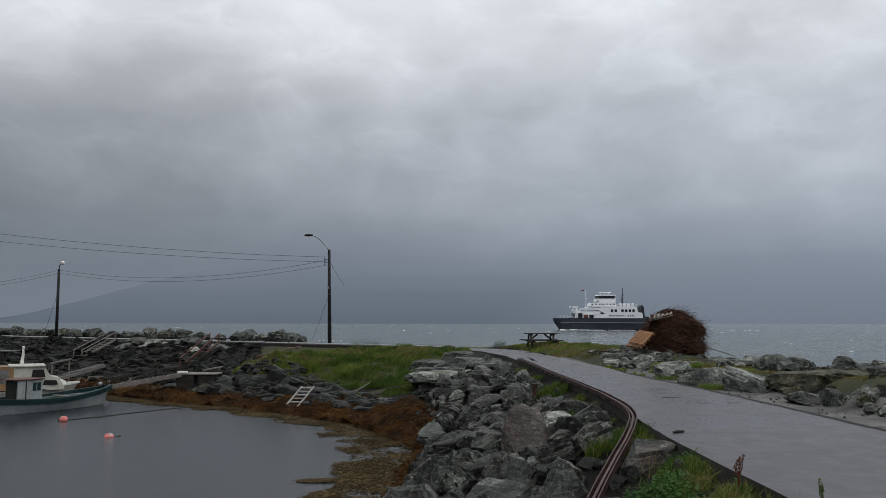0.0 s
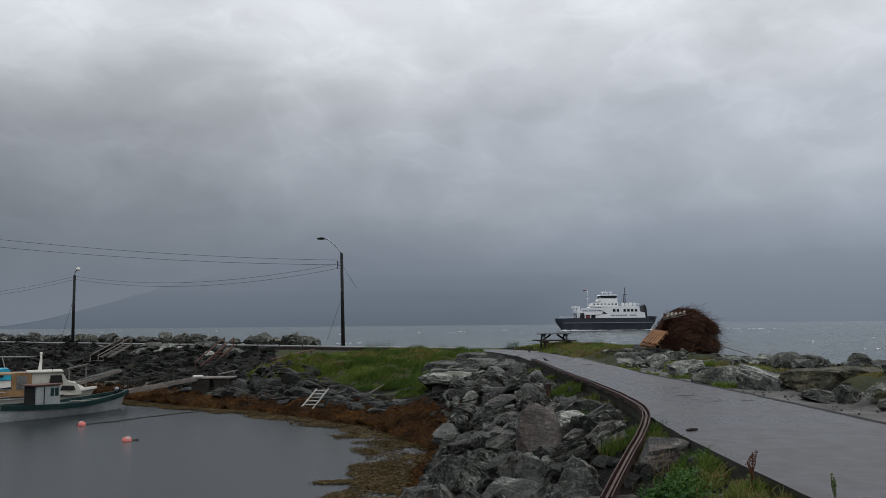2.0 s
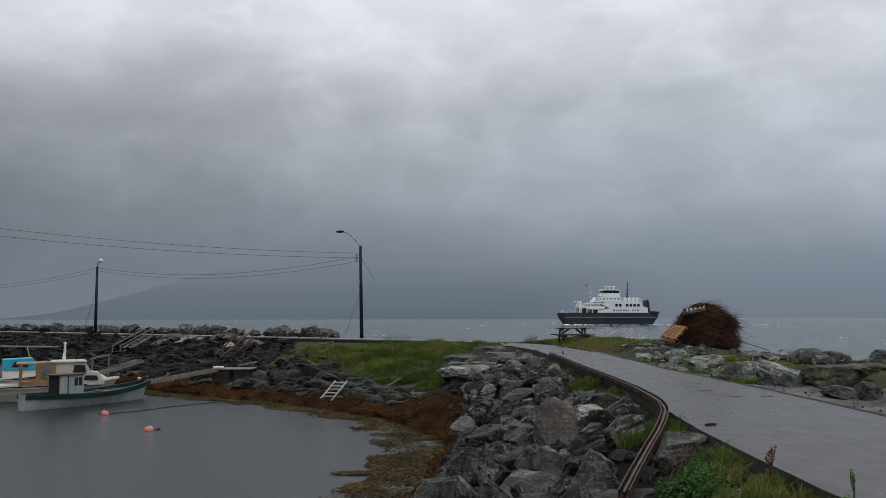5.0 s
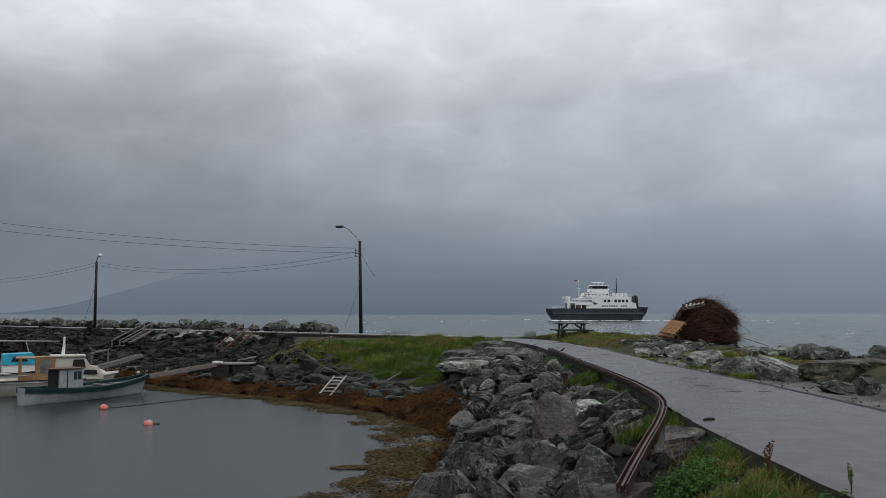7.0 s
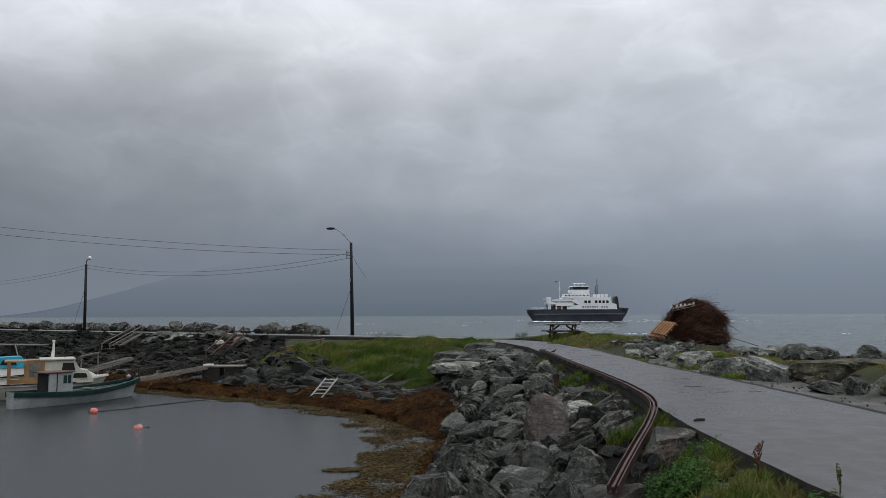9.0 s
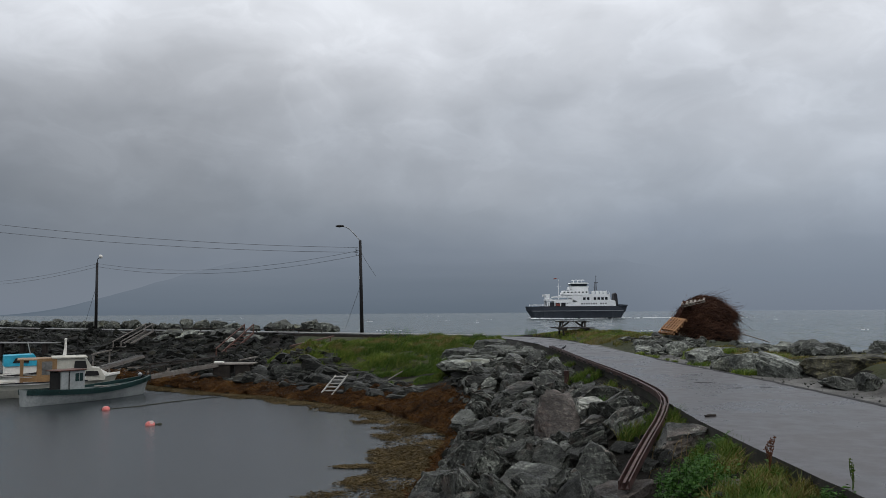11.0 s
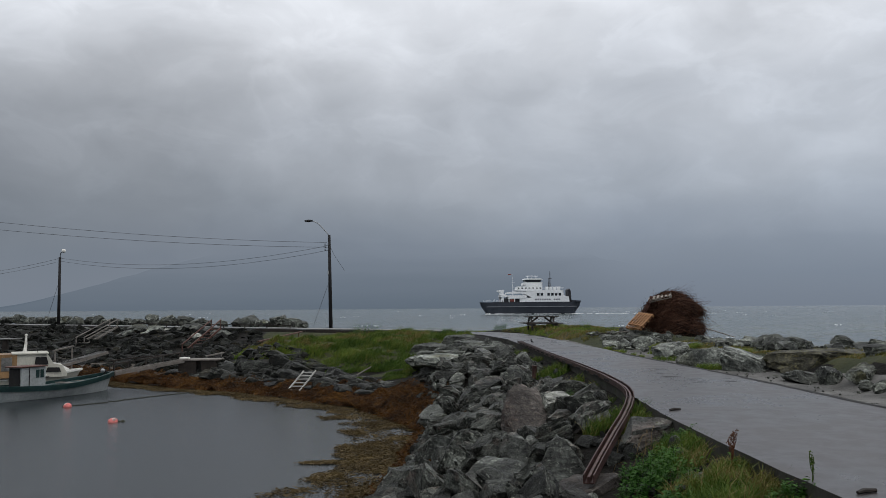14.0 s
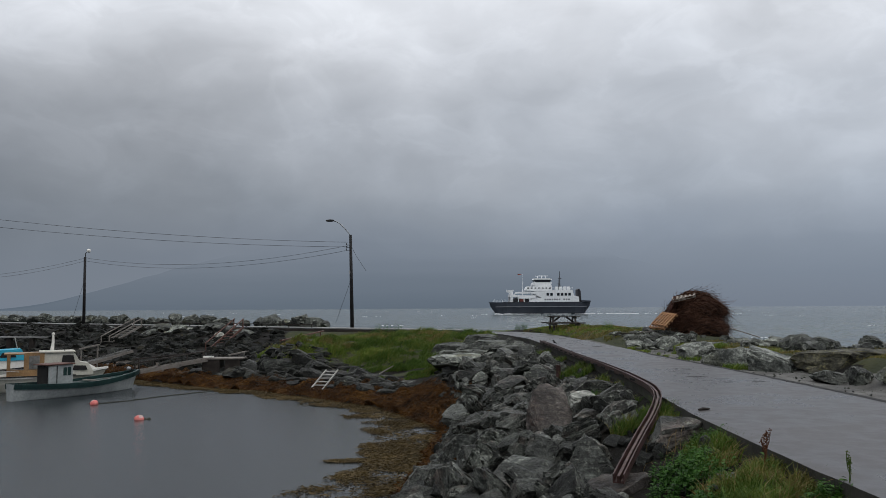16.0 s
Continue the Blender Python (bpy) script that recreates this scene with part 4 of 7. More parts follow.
    for x, y, sz in scatter(70, 8.0, 11.2, 28.5, 36.5, 0.5, 31, lambda x, y: x > np.interp(y, [q[1] for q in FOOT], [q[0] for q in FOOT]) - 0.9, (0.14, 0.42)):
        fill.append(((x, y, height(x, y) + 0.12 * sz), sz, (r.uniform(-20, 20), r.uniform(-20, 20), r.uniform(0, 360))))
    for i, (x, y, sz) in enumerate(spots):
        z = min(max(height(x, y), 1.9) + 0.30 * sz, 3.56 - 0.046 * y - 0.7 * sz)
        fill.append(((x, y, z), sz, (r.uniform(-18, 18), r.uniform(-18, 18), r.uniform(0, 360))))
    joined_rocks("roadside_stones", fill, "mossy", "smaller grey stones between the roadside boulders")
    put_rock("pale", 1, (9.05, 30.6, 2.2), 0.2, (0, 0, 40), "small white quartz boulder by the road", group)
    rows = []
    for i, (x, y, sz) in enumerate(scatter(330, 10.6, 18, 6, 36, 0.32, 29, lambda x, y: all((x - a) ** 2 + (y - b) ** 2 > (0.8 * c) ** 2 for a, b, c in LANDMARKS), (0.22, 0.75))):
        sz *= min(1.0, y / 32)
        z = min(height(x, y) + 0.32 * sz, 3.72 - 0.0465 * y - 0.42 * sz)
        rows.append(((x, y, z), sz, (r.uniform(-12, 12), r.uniform(-12, 12), r.uniform(0, 360))))
    joined_rocks("sea_wall_boulders", rows, "mossy", "rough grey boulders of the low sea wall")


build_ground()
build_inland()
build_water()
build_far_shore()
build_road()
build_walkway()
build_rocks()


# ------------------------------------------------------------------ posts and cables
def street_lamp():
    lamp = thing("street_lamp", pose(-5.68, 57.0, 2.25, 0, -1.2, 0), "tall dark wooden street lamp post with a curved arm", "street lamp")
    bm = bmesh.new()
    tube(bm, [(0, 0, -0.3), (0, 0, 3.4), (0, 0, 6.9)], [0.145, 0.125, 0.10], 12)
    part("pole", bm, M_DARKPOLE, lamp, smooth=True)
    bm = bmesh.new()
    arc = [(0, 0, 6.7), (-0.06, 0, 6.95), (-0.45, -0.05, 7.42), (-0.75, -0.1, 7.74), (-1.0, -0.12, 7.9), (-1.25, -0.15, 7.96)]
    tube(bm, arc, 0.038, 8)
    part("arm", bm, M_GALV, lamp, smooth=True)
    bm = bmesh.new()
    rings = []
    for x, w, h in ((-1.18, 0.05, 0.05), (-1.3, 0.10, 0.08), (-1.5, 0.13, 0.10), (-1.72, 0.10, 0.07), (-1.8, 0.04, 0.03)):
        rings.append([(x, -0.15 + w * math.cos(k * math.tau / 10), 7.96 + 0.02 + h * math.sin(k * math.tau / 10)) for k in range(10)])
    skin(bm, rings, True, True)
    part("lamp_head", bm, M_DARKPOLE, lamp, "dark street lamp head", True)
    for z in (6.15, 5.95, 5.75):
        bm = bmesh.new()
        tube(bm, [(-0.32, -0.02, z), (0.0, -0.02, z)], 0.018, 6)
        tube(bm, [(-0.32, -0.02, z - 0.02), (-0.32, -0.02, z + 0.13)], [0.035, 0.03], 8)
        part("insulator", bm, M_FBLACK, lamp)
    bm = bmesh.new()
    box(bm, (-0.1, -0.1, 4.1), (0.1, 0.12, 0.26), None, 0.015)
    part("switch_box", bm, M_GALV, lamp)
    bm = bmesh.new()
    tube(bm, [(0.08, 0, 6.0), (0.35, 0.0, 5.4), (0.75, 0.0, 4.75), (1.1, 0.0, 4.2)], 0.012, 5)
    part("loose_wire", bm, M_CABLE, lamp)
    bm = bmesh.new()
    tube(bm, [(-0.05, 0, 3.5), (-1.2, 0, 0.4)], 0.012, 5)
    part("guy_wire", bm, M_CABLE, lamp)


def lamp_post_small():
    lamp = thing("street_lamp", pose(-33.55, 75.5, 2.25, 0, -0.5, 0), "dark wooden post with a small white globe lamp", "street lamp")
    bm = bmesh.new()
    tube(bm, [(0, 0, -0.3), (0, 0, 6.6)], [0.15, 0.115], 12)
    part("pole", bm, M_DARKPOLE, lamp, smooth=True)
    bm = bmesh.new()
    tube(bm, [(0, 0, 6.5), (0.05, 0, 6.95), (0.25, 0, 7.15)], 0.04, 8)
    part("arm", bm, M_DARKPOLE, lamp)
    bm = bmesh.new()
    bmesh.ops.create_uvsphere(bm, u_segments=14, v_segments=10, radius=0.19, matrix=pose(0.34, 0, 7.2))
    part("globe", bm, M_WHITE, lamp, "white lamp globe", True)
    bm = bmesh.new()
    tube(bm, [(-0.05, 0, 4.2), (-1.3, 0.3, 0.3)], 0.014, 5)
    part("guy_wire", bm, M_CABLE, lamp)


def cable(a, b, sag, label="thin black overhead cable sagging between the posts"):
    a, b = Vector(a), Vector(b)
    bm = bmesh.new()
    n = 26
    tube(bm, [a.lerp(b, k / n) - Vector((0, 0, sag * 4 * (k / n) * (1 - k / n))) for k in range(n + 1)], 0.012, 5)
    tagged(part("overhead_cable", bm, M_CABLE), label, "cable", "overhead cables")


def build_posts():
    street_lamp()
    lamp_post_small()
    cable((-6.0, 57, 8.35), (-33.5, 75.4, 8.75), 1.0)
    cable((-6.0, 57, 8.0), (-33.5, 75.4, 8.45), 1.0)
    cable((-6.0, 57, 8.6), (-40.0, 50.0, 11.2), 0.62)
    cable((-6.0, 57, 8.25), (-40.0, 50.0, 10.6), 0.62)
    cable((-33.5, 75.4, 8.75), (-75.0, 108, 9.2), 1.3)
    cable((-33.5, 75.4, 8.45), (-75.0, 108, 8.8), 1.3)


# ------------------------------------------------------------------ ferry
def ferry():
    f = thing("car_ferry", pose(76.3, 400, 0), "white and dark blue double-ended car ferry under way", "ferry")
    f.scale.x = 0.972
    L = 54.0
    bm = bmesh.new()
    rings = []
    for s in np.linspace(0, 1, 25):
        x = s * L
        taper = min(1.0, 0.32 + 1.6 * min(s, 1 - s) ** 0.75 * 1.7)
        top = 6.1 + 0.25 * (abs(s - 0.5) * 2) ** 4
        w = 5.6 * taper
        lift = 2.6 * max(0, 1 - min(s, 1 - s) / 0.085) ** 1.4
        rake = 2.4 * max(0, 1 - s / 0.09) - 2.4 * max(0, 1 - (1 - s) / 0.09)
        low = -1.0 + lift
        rings.append([(x, -w, top), (x + rake * 0.25, -w, (top + 2) / 2), (x + rake * 0.8, -w * 0.86, max(low + 0.9, 0.5)), (x + rake, -w * 0.6, low), (x + rake, w * 0.6, low),
                      (x + rake * 0.8, w * 0.86, max(low + 0.9, 0.5)), (x + rake * 0.25, w, (top + 2) / 2), (x, w, top)])
    skin(bm, rings, True, True)
    part("hull", bm, M_FHULL, f, "dark blue-grey steel hull")
    bm = bmesh.new()
    box(bm, (L / 2, -5.66, 3.95), (48, 0.12, 0.32))
    part("rubbing_strake", bm, M_FSTRIPE, f, "pale strake along the hull")
    bm = bmesh.new()
    box(bm, (L / 2, 0, 6.25), (40, 10.6, 0.25))
    part("deck", bm, M_FBLACK, f)
    # lower house
    bm = bmesh.new()
    side_plate(bm, [(20.5, 6.3), (47.3, 6.3), (47.0, 9.0), (44.5, 9.6), (44.0, 12.4), (31, 12.6), (30, 11.8), (24.2, 11.8), (23.2, 10.6), (27.0, 8.6), (21.2, 7.6)], -5.2, 5.2)
    part("saloon_house", bm, M_FWHITE, f)
    bm = bmesh.new()
    side_plate(bm, [(10.5, 9.0), (24.5, 9.0), (24.5, 9.8), (14.0, 9.8), (13.0, 10.4), (10.5, 10.2)], -5.2, 5.2)
    part("fore_deck_cover", bm, M_FWHITE, f)
    bm = bmesh.new()
    side_plate(bm, [(13.2, 10.7), (23.5, 10.7), (23.5, 11.4), (15.5, 11.6), (13.4, 11.3)], -5.1, -3.6)
    part("lifeboat", bm, M_FWHITE, f)
    bm = bmesh.new()
    side_plate(bm, [(14.6, 8.1), (25.0, 8.1), (23.6, 9.1), (14.6, 8.9)], -5.25, 5.25)
    part("lower_deck_cover", bm, M_FWHITE, f)
    bm = bmesh.new()
    side_plate(bm, [(18.0, 11.9), (31.0, 11.9), (31.0, 12.5), (22.0, 12.6), (19.5, 12.4)], -5.0, 5.0)
    part("upper_deck", bm, M_FWHITE, f)
    bm = bmesh.new()
    side_plate(bm, [(19.2, 12.6), (33.0, 12.6), (33.0, 15.0), (24.5, 15.0), (23.3, 14.4), (20.0, 14.4)], -4.2, 4.2)
    part("crew_house", bm, M_FWHITE, f)
    bm = bmesh.new()
    side_plate(bm, [(22.8, 15.0), (32.6, 15.0), (33.4, 16.4), (32.6, 16.5), (23.6, 16.5), (23.0, 16.2)], -3.8, 3.8)
    part("bridge_base", bm, M_FWHITE, f)
    bm = bmesh.new()
    side_plate(bm, [(24.4, 16.4), (32.0, 16.4), (32.9, 17.9), (23.6, 17.9)], -3.6, 3.6)
    part("bridge_windows", bm, M_FGLASS, f, "dark band of bridge windows")
    bm = bmesh.new()
    side_plate(bm, [(23.2, 17.9), (33.3, 17.9), (32.6, 18.5), (24.0, 18.5)], -3.9, 3.9)
    part("bridge_roof", bm, M_FWHITE, f)
    for x in (26.0, 28.2, 30.4):
        bm = bmesh.new()
        tube(bm, [(x, 0, 18.5), (x, 0, 20.0)], 0.12, 6)
        tube(bm, [(x - 1.2, 0, 19.9), (x + 1.2, 0, 19.9)], 0.14, 6)
        part("radar", bm, M_FWHITE, f)
    for x in (30.6, 32.6, 36.2, 38.2, 40.2, 42.2):
        bm = bmesh.new()
        box(bm, (x, -5.23, 10.2), (1.35, 0.1, 1.35), None, 0.04)
        part("saloon_window", bm, M_FGLASS, f)
    for k in range(7):
        bm = bmesh.new()
        box(bm, (20.3 + 1.95 * k, -4.24, 13.5), (0.9, 0.1, 0.75), None, 0.03)
        part("crew_window", bm, M_FGLASS, f)
    for k in range(4):
        bm = bmesh.new()
        box(bm, (35.5 + 2.1 * k, -4.6, 13.35), (1.3, 0.1, 1.5), None, 0.03)
        box(bm, (35.5 + 2.1 * k, -4.4, 13.2), (1.6, 0.3, 1.9))
        part("deck_locker", bm, M_FWHITE, f)
    # open car deck, its shade built as a black block, and gear forward
    bm = bmesh.new()
    box(bm, (16.2, 0, 7.35), (8.8, 9.4, 1.9))
    part("car_deck_opening", bm, M_FBLACK, f, "black block painting the shade of the open car deck")
    for x in (12.0, 15.0, 18.0, 21.0):
        bm = bmesh.new()
        box(bm, (x, -4.9, 7.7), (0.45, 0.35, 2.6))
        part("deck_pillar", bm, M_FWHITE, f)
    bm = bmesh.new()
    box(bm, (17.0, -4.85, 7.2), (2.6, 0.3, 1.1))
    part("rescue_gear", bm, M_FRED, f, "red rescue gear")
    bm = bmesh.new()
    side_plate(bm, [(10.6, 6.3), (11.4, 6.3), (12.5, 12.6), (9.7, 12.6), (9.7, 11.6), (11.0, 11.4)], -4.9, -4.4)
    side_plate(bm, [(10.6, 6.3), (11.4, 6.3), (12.5, 12.6), (9.7, 12.6), (9.7, 11.6), (11.0, 11.4)], 4.4, 4.9)
    box(bm, (11.2, 0, 12.2), (2.0, 9.4, 0.5))
    part("ramp_gantry", bm, M_FWHITE, f, "white bow ramp gantry")
    bm = bmesh.new()
    side_plate(bm, [(46.8, 6.3), (49.0, 6.3), (48.6, 12.0), (47.8, 13.2), (46.9, 12.5)], -2.8, 2.8)
    part("funnel", bm, M_FBLACK, f, "dark raised stern ramp")
    bm = bmesh.new()
    side_plate(bm, [(49, 6.3), (53.6, 6.3), (53.6, 6.9), (49, 7.2)], -4.6, 4.6)
    part("stern_bulwark", bm, M_FHULL, f)
    for x, z0, z1, r, mt in ((38.0, 12.4, 22.3, 0.22, M_FBLACK), (37.2, 12.4, 18.5, 0.14, M_FBLACK), (17.8, 9.8, 21.0, 0.10, M_FWHITE)):
        bm = bmesh.new()
        tube(bm, [(x, 0, z0), (x, 0, z1)], [r * 1.5, r * 0.6], 8)
        tube(bm, [(x - 0.9, 0, z0 + (z1 - z0) * 0.62), (x + 0.9, 0, z0 + (z1 - z0) * 0.62)], r * 0.6, 6)
        part("mast", bm, mt, f)
    bm = bmesh.new()
    side_plate(bm, [(15.3, 20.4), (16.9, 20.6), (16.9, 21.1), (15.3, 21.0)], -0.04, 0.04)
    tube(bm, [(16.9, 0, 20.9), (17.8, 0, 20.6)], 0.03, 5)
    part("pennant", bm, M_FRED, f, "small red pennant")
    # lettering too small to read stands as bars
    for k, w in enumerate((1.0, 0.8, 0.9, 0.7, 0.9, 1.0, 0.8, 0.0, 0.9, 0.8, 1.0)):
        if w:
            bm = bmesh.new()
            box(bm, (29.3 + 1.25 * k, -5.22, 7.6), (w, 0.06, 0.8))
            part("name_bar", bm, M_FSTRIPE, f)
    # railings
    for x0, x1, z, y in ((18.2, 31, 12.6, -4.95), (31.2, 44, 12.5, -5.15), (1.5, 10, 6.3, -4.6)):
        bm = bmesh.new()
        for zz in (0.55, 1.1):
            tube(bm, [(x0, y, z + zz), (x1, y, z + zz)], 0.05, 5)
        n = int((x1 - x0) / 1.6)
        for k in range(n + 1):
            x = x0 + (x1 - x0) * k / n
            tube(bm, [(x, y, z), (x, y, z + 1.1)], 0.05, 5)
        part("railing", bm, M_FWHITE, f)
    # foam that goes with the ship
    r = random.Random(5)
    bm = bmesh.new()
    for k in range(90):
        u = r.random() ** 1.2
        x = 3 + u * 48
        s = r.uniform(0.3, 1.0) * (1.3 - u * 0.6)
        bmesh.ops.create_icosphere(bm, subdivisions=1, radius=1, matrix=pose(x, -5.0 - r.uniform(0.2, 1.8), 0.08, 0, 0, r.uniform(0, 180)) @ Matrix.Diagonal((s * 1.6, s, 0.16 + 0.3 * s * (1 - u) ** 2, 1)))
    tagged(part("bow_wave", bm, M_FOAM, f, "white bow wave along the waterline"), kind="stuff")
    bm = bmesh.new()
    for k in range(75):
        u = r.random() ** 1.2
        x = 50 + u * 70
        s = r.uniform(0.15, 0.42) * (1.2 - 0.8 * u)
        bmesh.ops.create_icosphere(bm, subdivisions=1, radius=1, matrix=pose(x, r.gauss(0, 1.6 + 3.5 * u), 0.1, 0, 0, r.uniform(-20, 20)) @ Matrix.Diagonal((s * 3.2, s, 0.14 + 0.1 * s, 1)))
    tagged(part("wake", bm, M_FOAM, f, "white foam wake astern"), kind="stuff")
    return f


# ------------------------------------------------------------------ boats
def hull_rings(L, B, stern_h, mid_h, bow_h, draft=0.35, transom=0.75, overhang=0.5, n=15, inset=0.0):
    """Sections of a small boat along y, bow at +y; the last points are the gunwales."""
    rings = []
    for k in range(n):
        s = k / (n - 1)
        y = s * L
        if s < 0.5:
            w = B / 2 * (transom + (1 - transom) * math.sin(s * math.pi))
        else:
            w = B / 2 * max(0.0, math.cos((s - 0.5) * math.pi)) ** 0.62
        w = max(w - inset, 0.02)
        top = mid_h + (stern_h - mid_h) * max(0, 1 - 2 * s) ** 1.6 + (bow_h - mid_h) * max(0, 2 * s - 1) ** 1.8 - inset
        keel = -draft * (1 - max(0, (s - 0.8) / 0.2) ** 2) + inset
        o = overhang * max(0, (s - 0.55) / 0.45) ** 2
        flare = lambda q: y - overhang + o * q
        rings.append([(-w, flare(1), top), (-w * 0.93, flare(0.6), top * 0.55), (-w * 0.74, flare(0.25), 0.02), (-w * 0.3, flare(0.0), keel), (w * 0.3, flare(0.0), keel),
                      (w * 0.74, flare(0.25), 0.02), (w * 0.93, flare(0.6), top * 0.55), (w, flare(1), top)])
    return rings


def boat_body(boat, L, B, hs, mat, trim, transom=0.75, overhang=0.5, deck_drop=0.25, deck_mat=None, inside_mat=None):
    bm = bmesh.new()
    rings = hull_rings(L, B, *hs, transom=transom, overhang=overhang)
    rows = skin(bm, rings, False)
    bm.faces.new(rows[0])
    bm.faces.new(rows[-1][::-1])
    part("hull", bm, mat, boat, smooth=False)
    bm = bmesh.new()
    for side in (0, -1):
        sweep(bm, [(r[side][0] * 1.015, r[side][1], r[side][2] - 0.03) for r in rings], [(-0.05, -0.06), (0.05, -0.06), (0.05, 0.05), (-0.05, 0.05)])
    part("gunwale", bm, trim, boat)
    bm = bmesh.new()
    skin(bm, [[(r[0][0] * 0.96, r[0][1], r[0][2] - deck_drop), (r[-1][0] * 0.96, r[-1][1], r[-1][2] - deck_drop)] for r in rings])
    part("deck", bm, deck_mat or trim, boat)
    return rings


def open_boat():
    b = thing("fishing_boat", pose(-16.85, 32.3, 0, 0, 0, -31), "small pale grey wooden fishing boat with dark green gunwale and wheelhouse", "boat", "moored boats")
    size = (5.75, 1.85)
    hs = (0.68, 0.55, 0.84)
    boat_body(b, *size, hs, M_BOATGREY, M_TEAL, transom=0.30, overhang=0.45, deck_drop=0.14)
    bm = bmesh.new()
    rings = hull_rings(*size, *hs, transom=0.30, overhang=0.45)
    for side in (0, -1):
        sweep(bm, [(r[side][0] * 1.01, r[side][1] - 0.01, r[side][2] - 0.13) for r in rings], [(-0.03, -0.07), (0.03, -0.07), (0.03, 0.05), (-0.03, 0.05)])
    part("sheer_strake", bm, M_TEAL, b, "dark green band under the rail")
    bm = bmesh.new()
    box(bm, (0.0, 2.15, 0.90), (0.85, 1.1, 0.9), None, 0.03)
    house = part("wheelhouse", bm, M_BOATGREY, b, "pale grey plywood wheelhouse")
    bm = bmesh.new()
    box(bm, (0.0, 2.1, 1.38), (1.0, 1.3, 0.05), None, 0.02)
    part("roof", bm, M_WOODRED, house, "roof with dark red edge")
    # dark plate on the closed house paints the shade of an open door
    bm = bmesh.new()
    box(bm, (0.0, 1.585, 0.90), (0.7, 0.04, 0.84))
    part("doorway", bm, M_DARKIN, house, "dark panel painting the shade in the open doorway")
    bm = bmesh.new()
    box(bm, (0.435, 1.95, 0.90), (0.03, 0.03, 0.86))
    part("corner_strip", bm, M_DARKIN, house)
    for y in (2.32, 2.52):
        bm = bmesh.new()
        box(bm, (0.432, y, 1.07), (0.03, 0.15, 0.34), None, 0.008)
        part("side_window", bm, M_TEAL, house)
    bm = bmesh.new()
    box(bm, (0.0, 2.71, 1.14), (0.65, 0.04, 0.28))
    part("front_window", bm, M_DARKIN, house)
    bm = bmesh.new()
    tube(bm, [(0, 5.3, 0.62), (0, 5.3, 0.98)], 0.05, 8)
    tube(bm, [(-0.18, 5.3, 0.88), (0.18, 5.3, 0.88)], 0.035, 8)
    part("bitt", bm, M_DARKPOLE, b)
    bm = bmesh.new()
    bmesh.ops.create_uvsphere(bm, u_segments=12, v_segments=8, radius=0.10, matrix=pose(0.02, 5.18, 0.92))
    part("fender", bm, M_GALV, b, "pale round fender on the bow", True)
    for y in (0.8, 3.4, 4.3):
        bm = bmesh.new()
        box(bm, (0, y, 0.52), (1.4 if y < 4.2 else 1.05, 0.24, 0.04), None, 0.01)
        part("thwart", bm, M_WOODGREY, b)
    house.location.y = -0.65
    return b


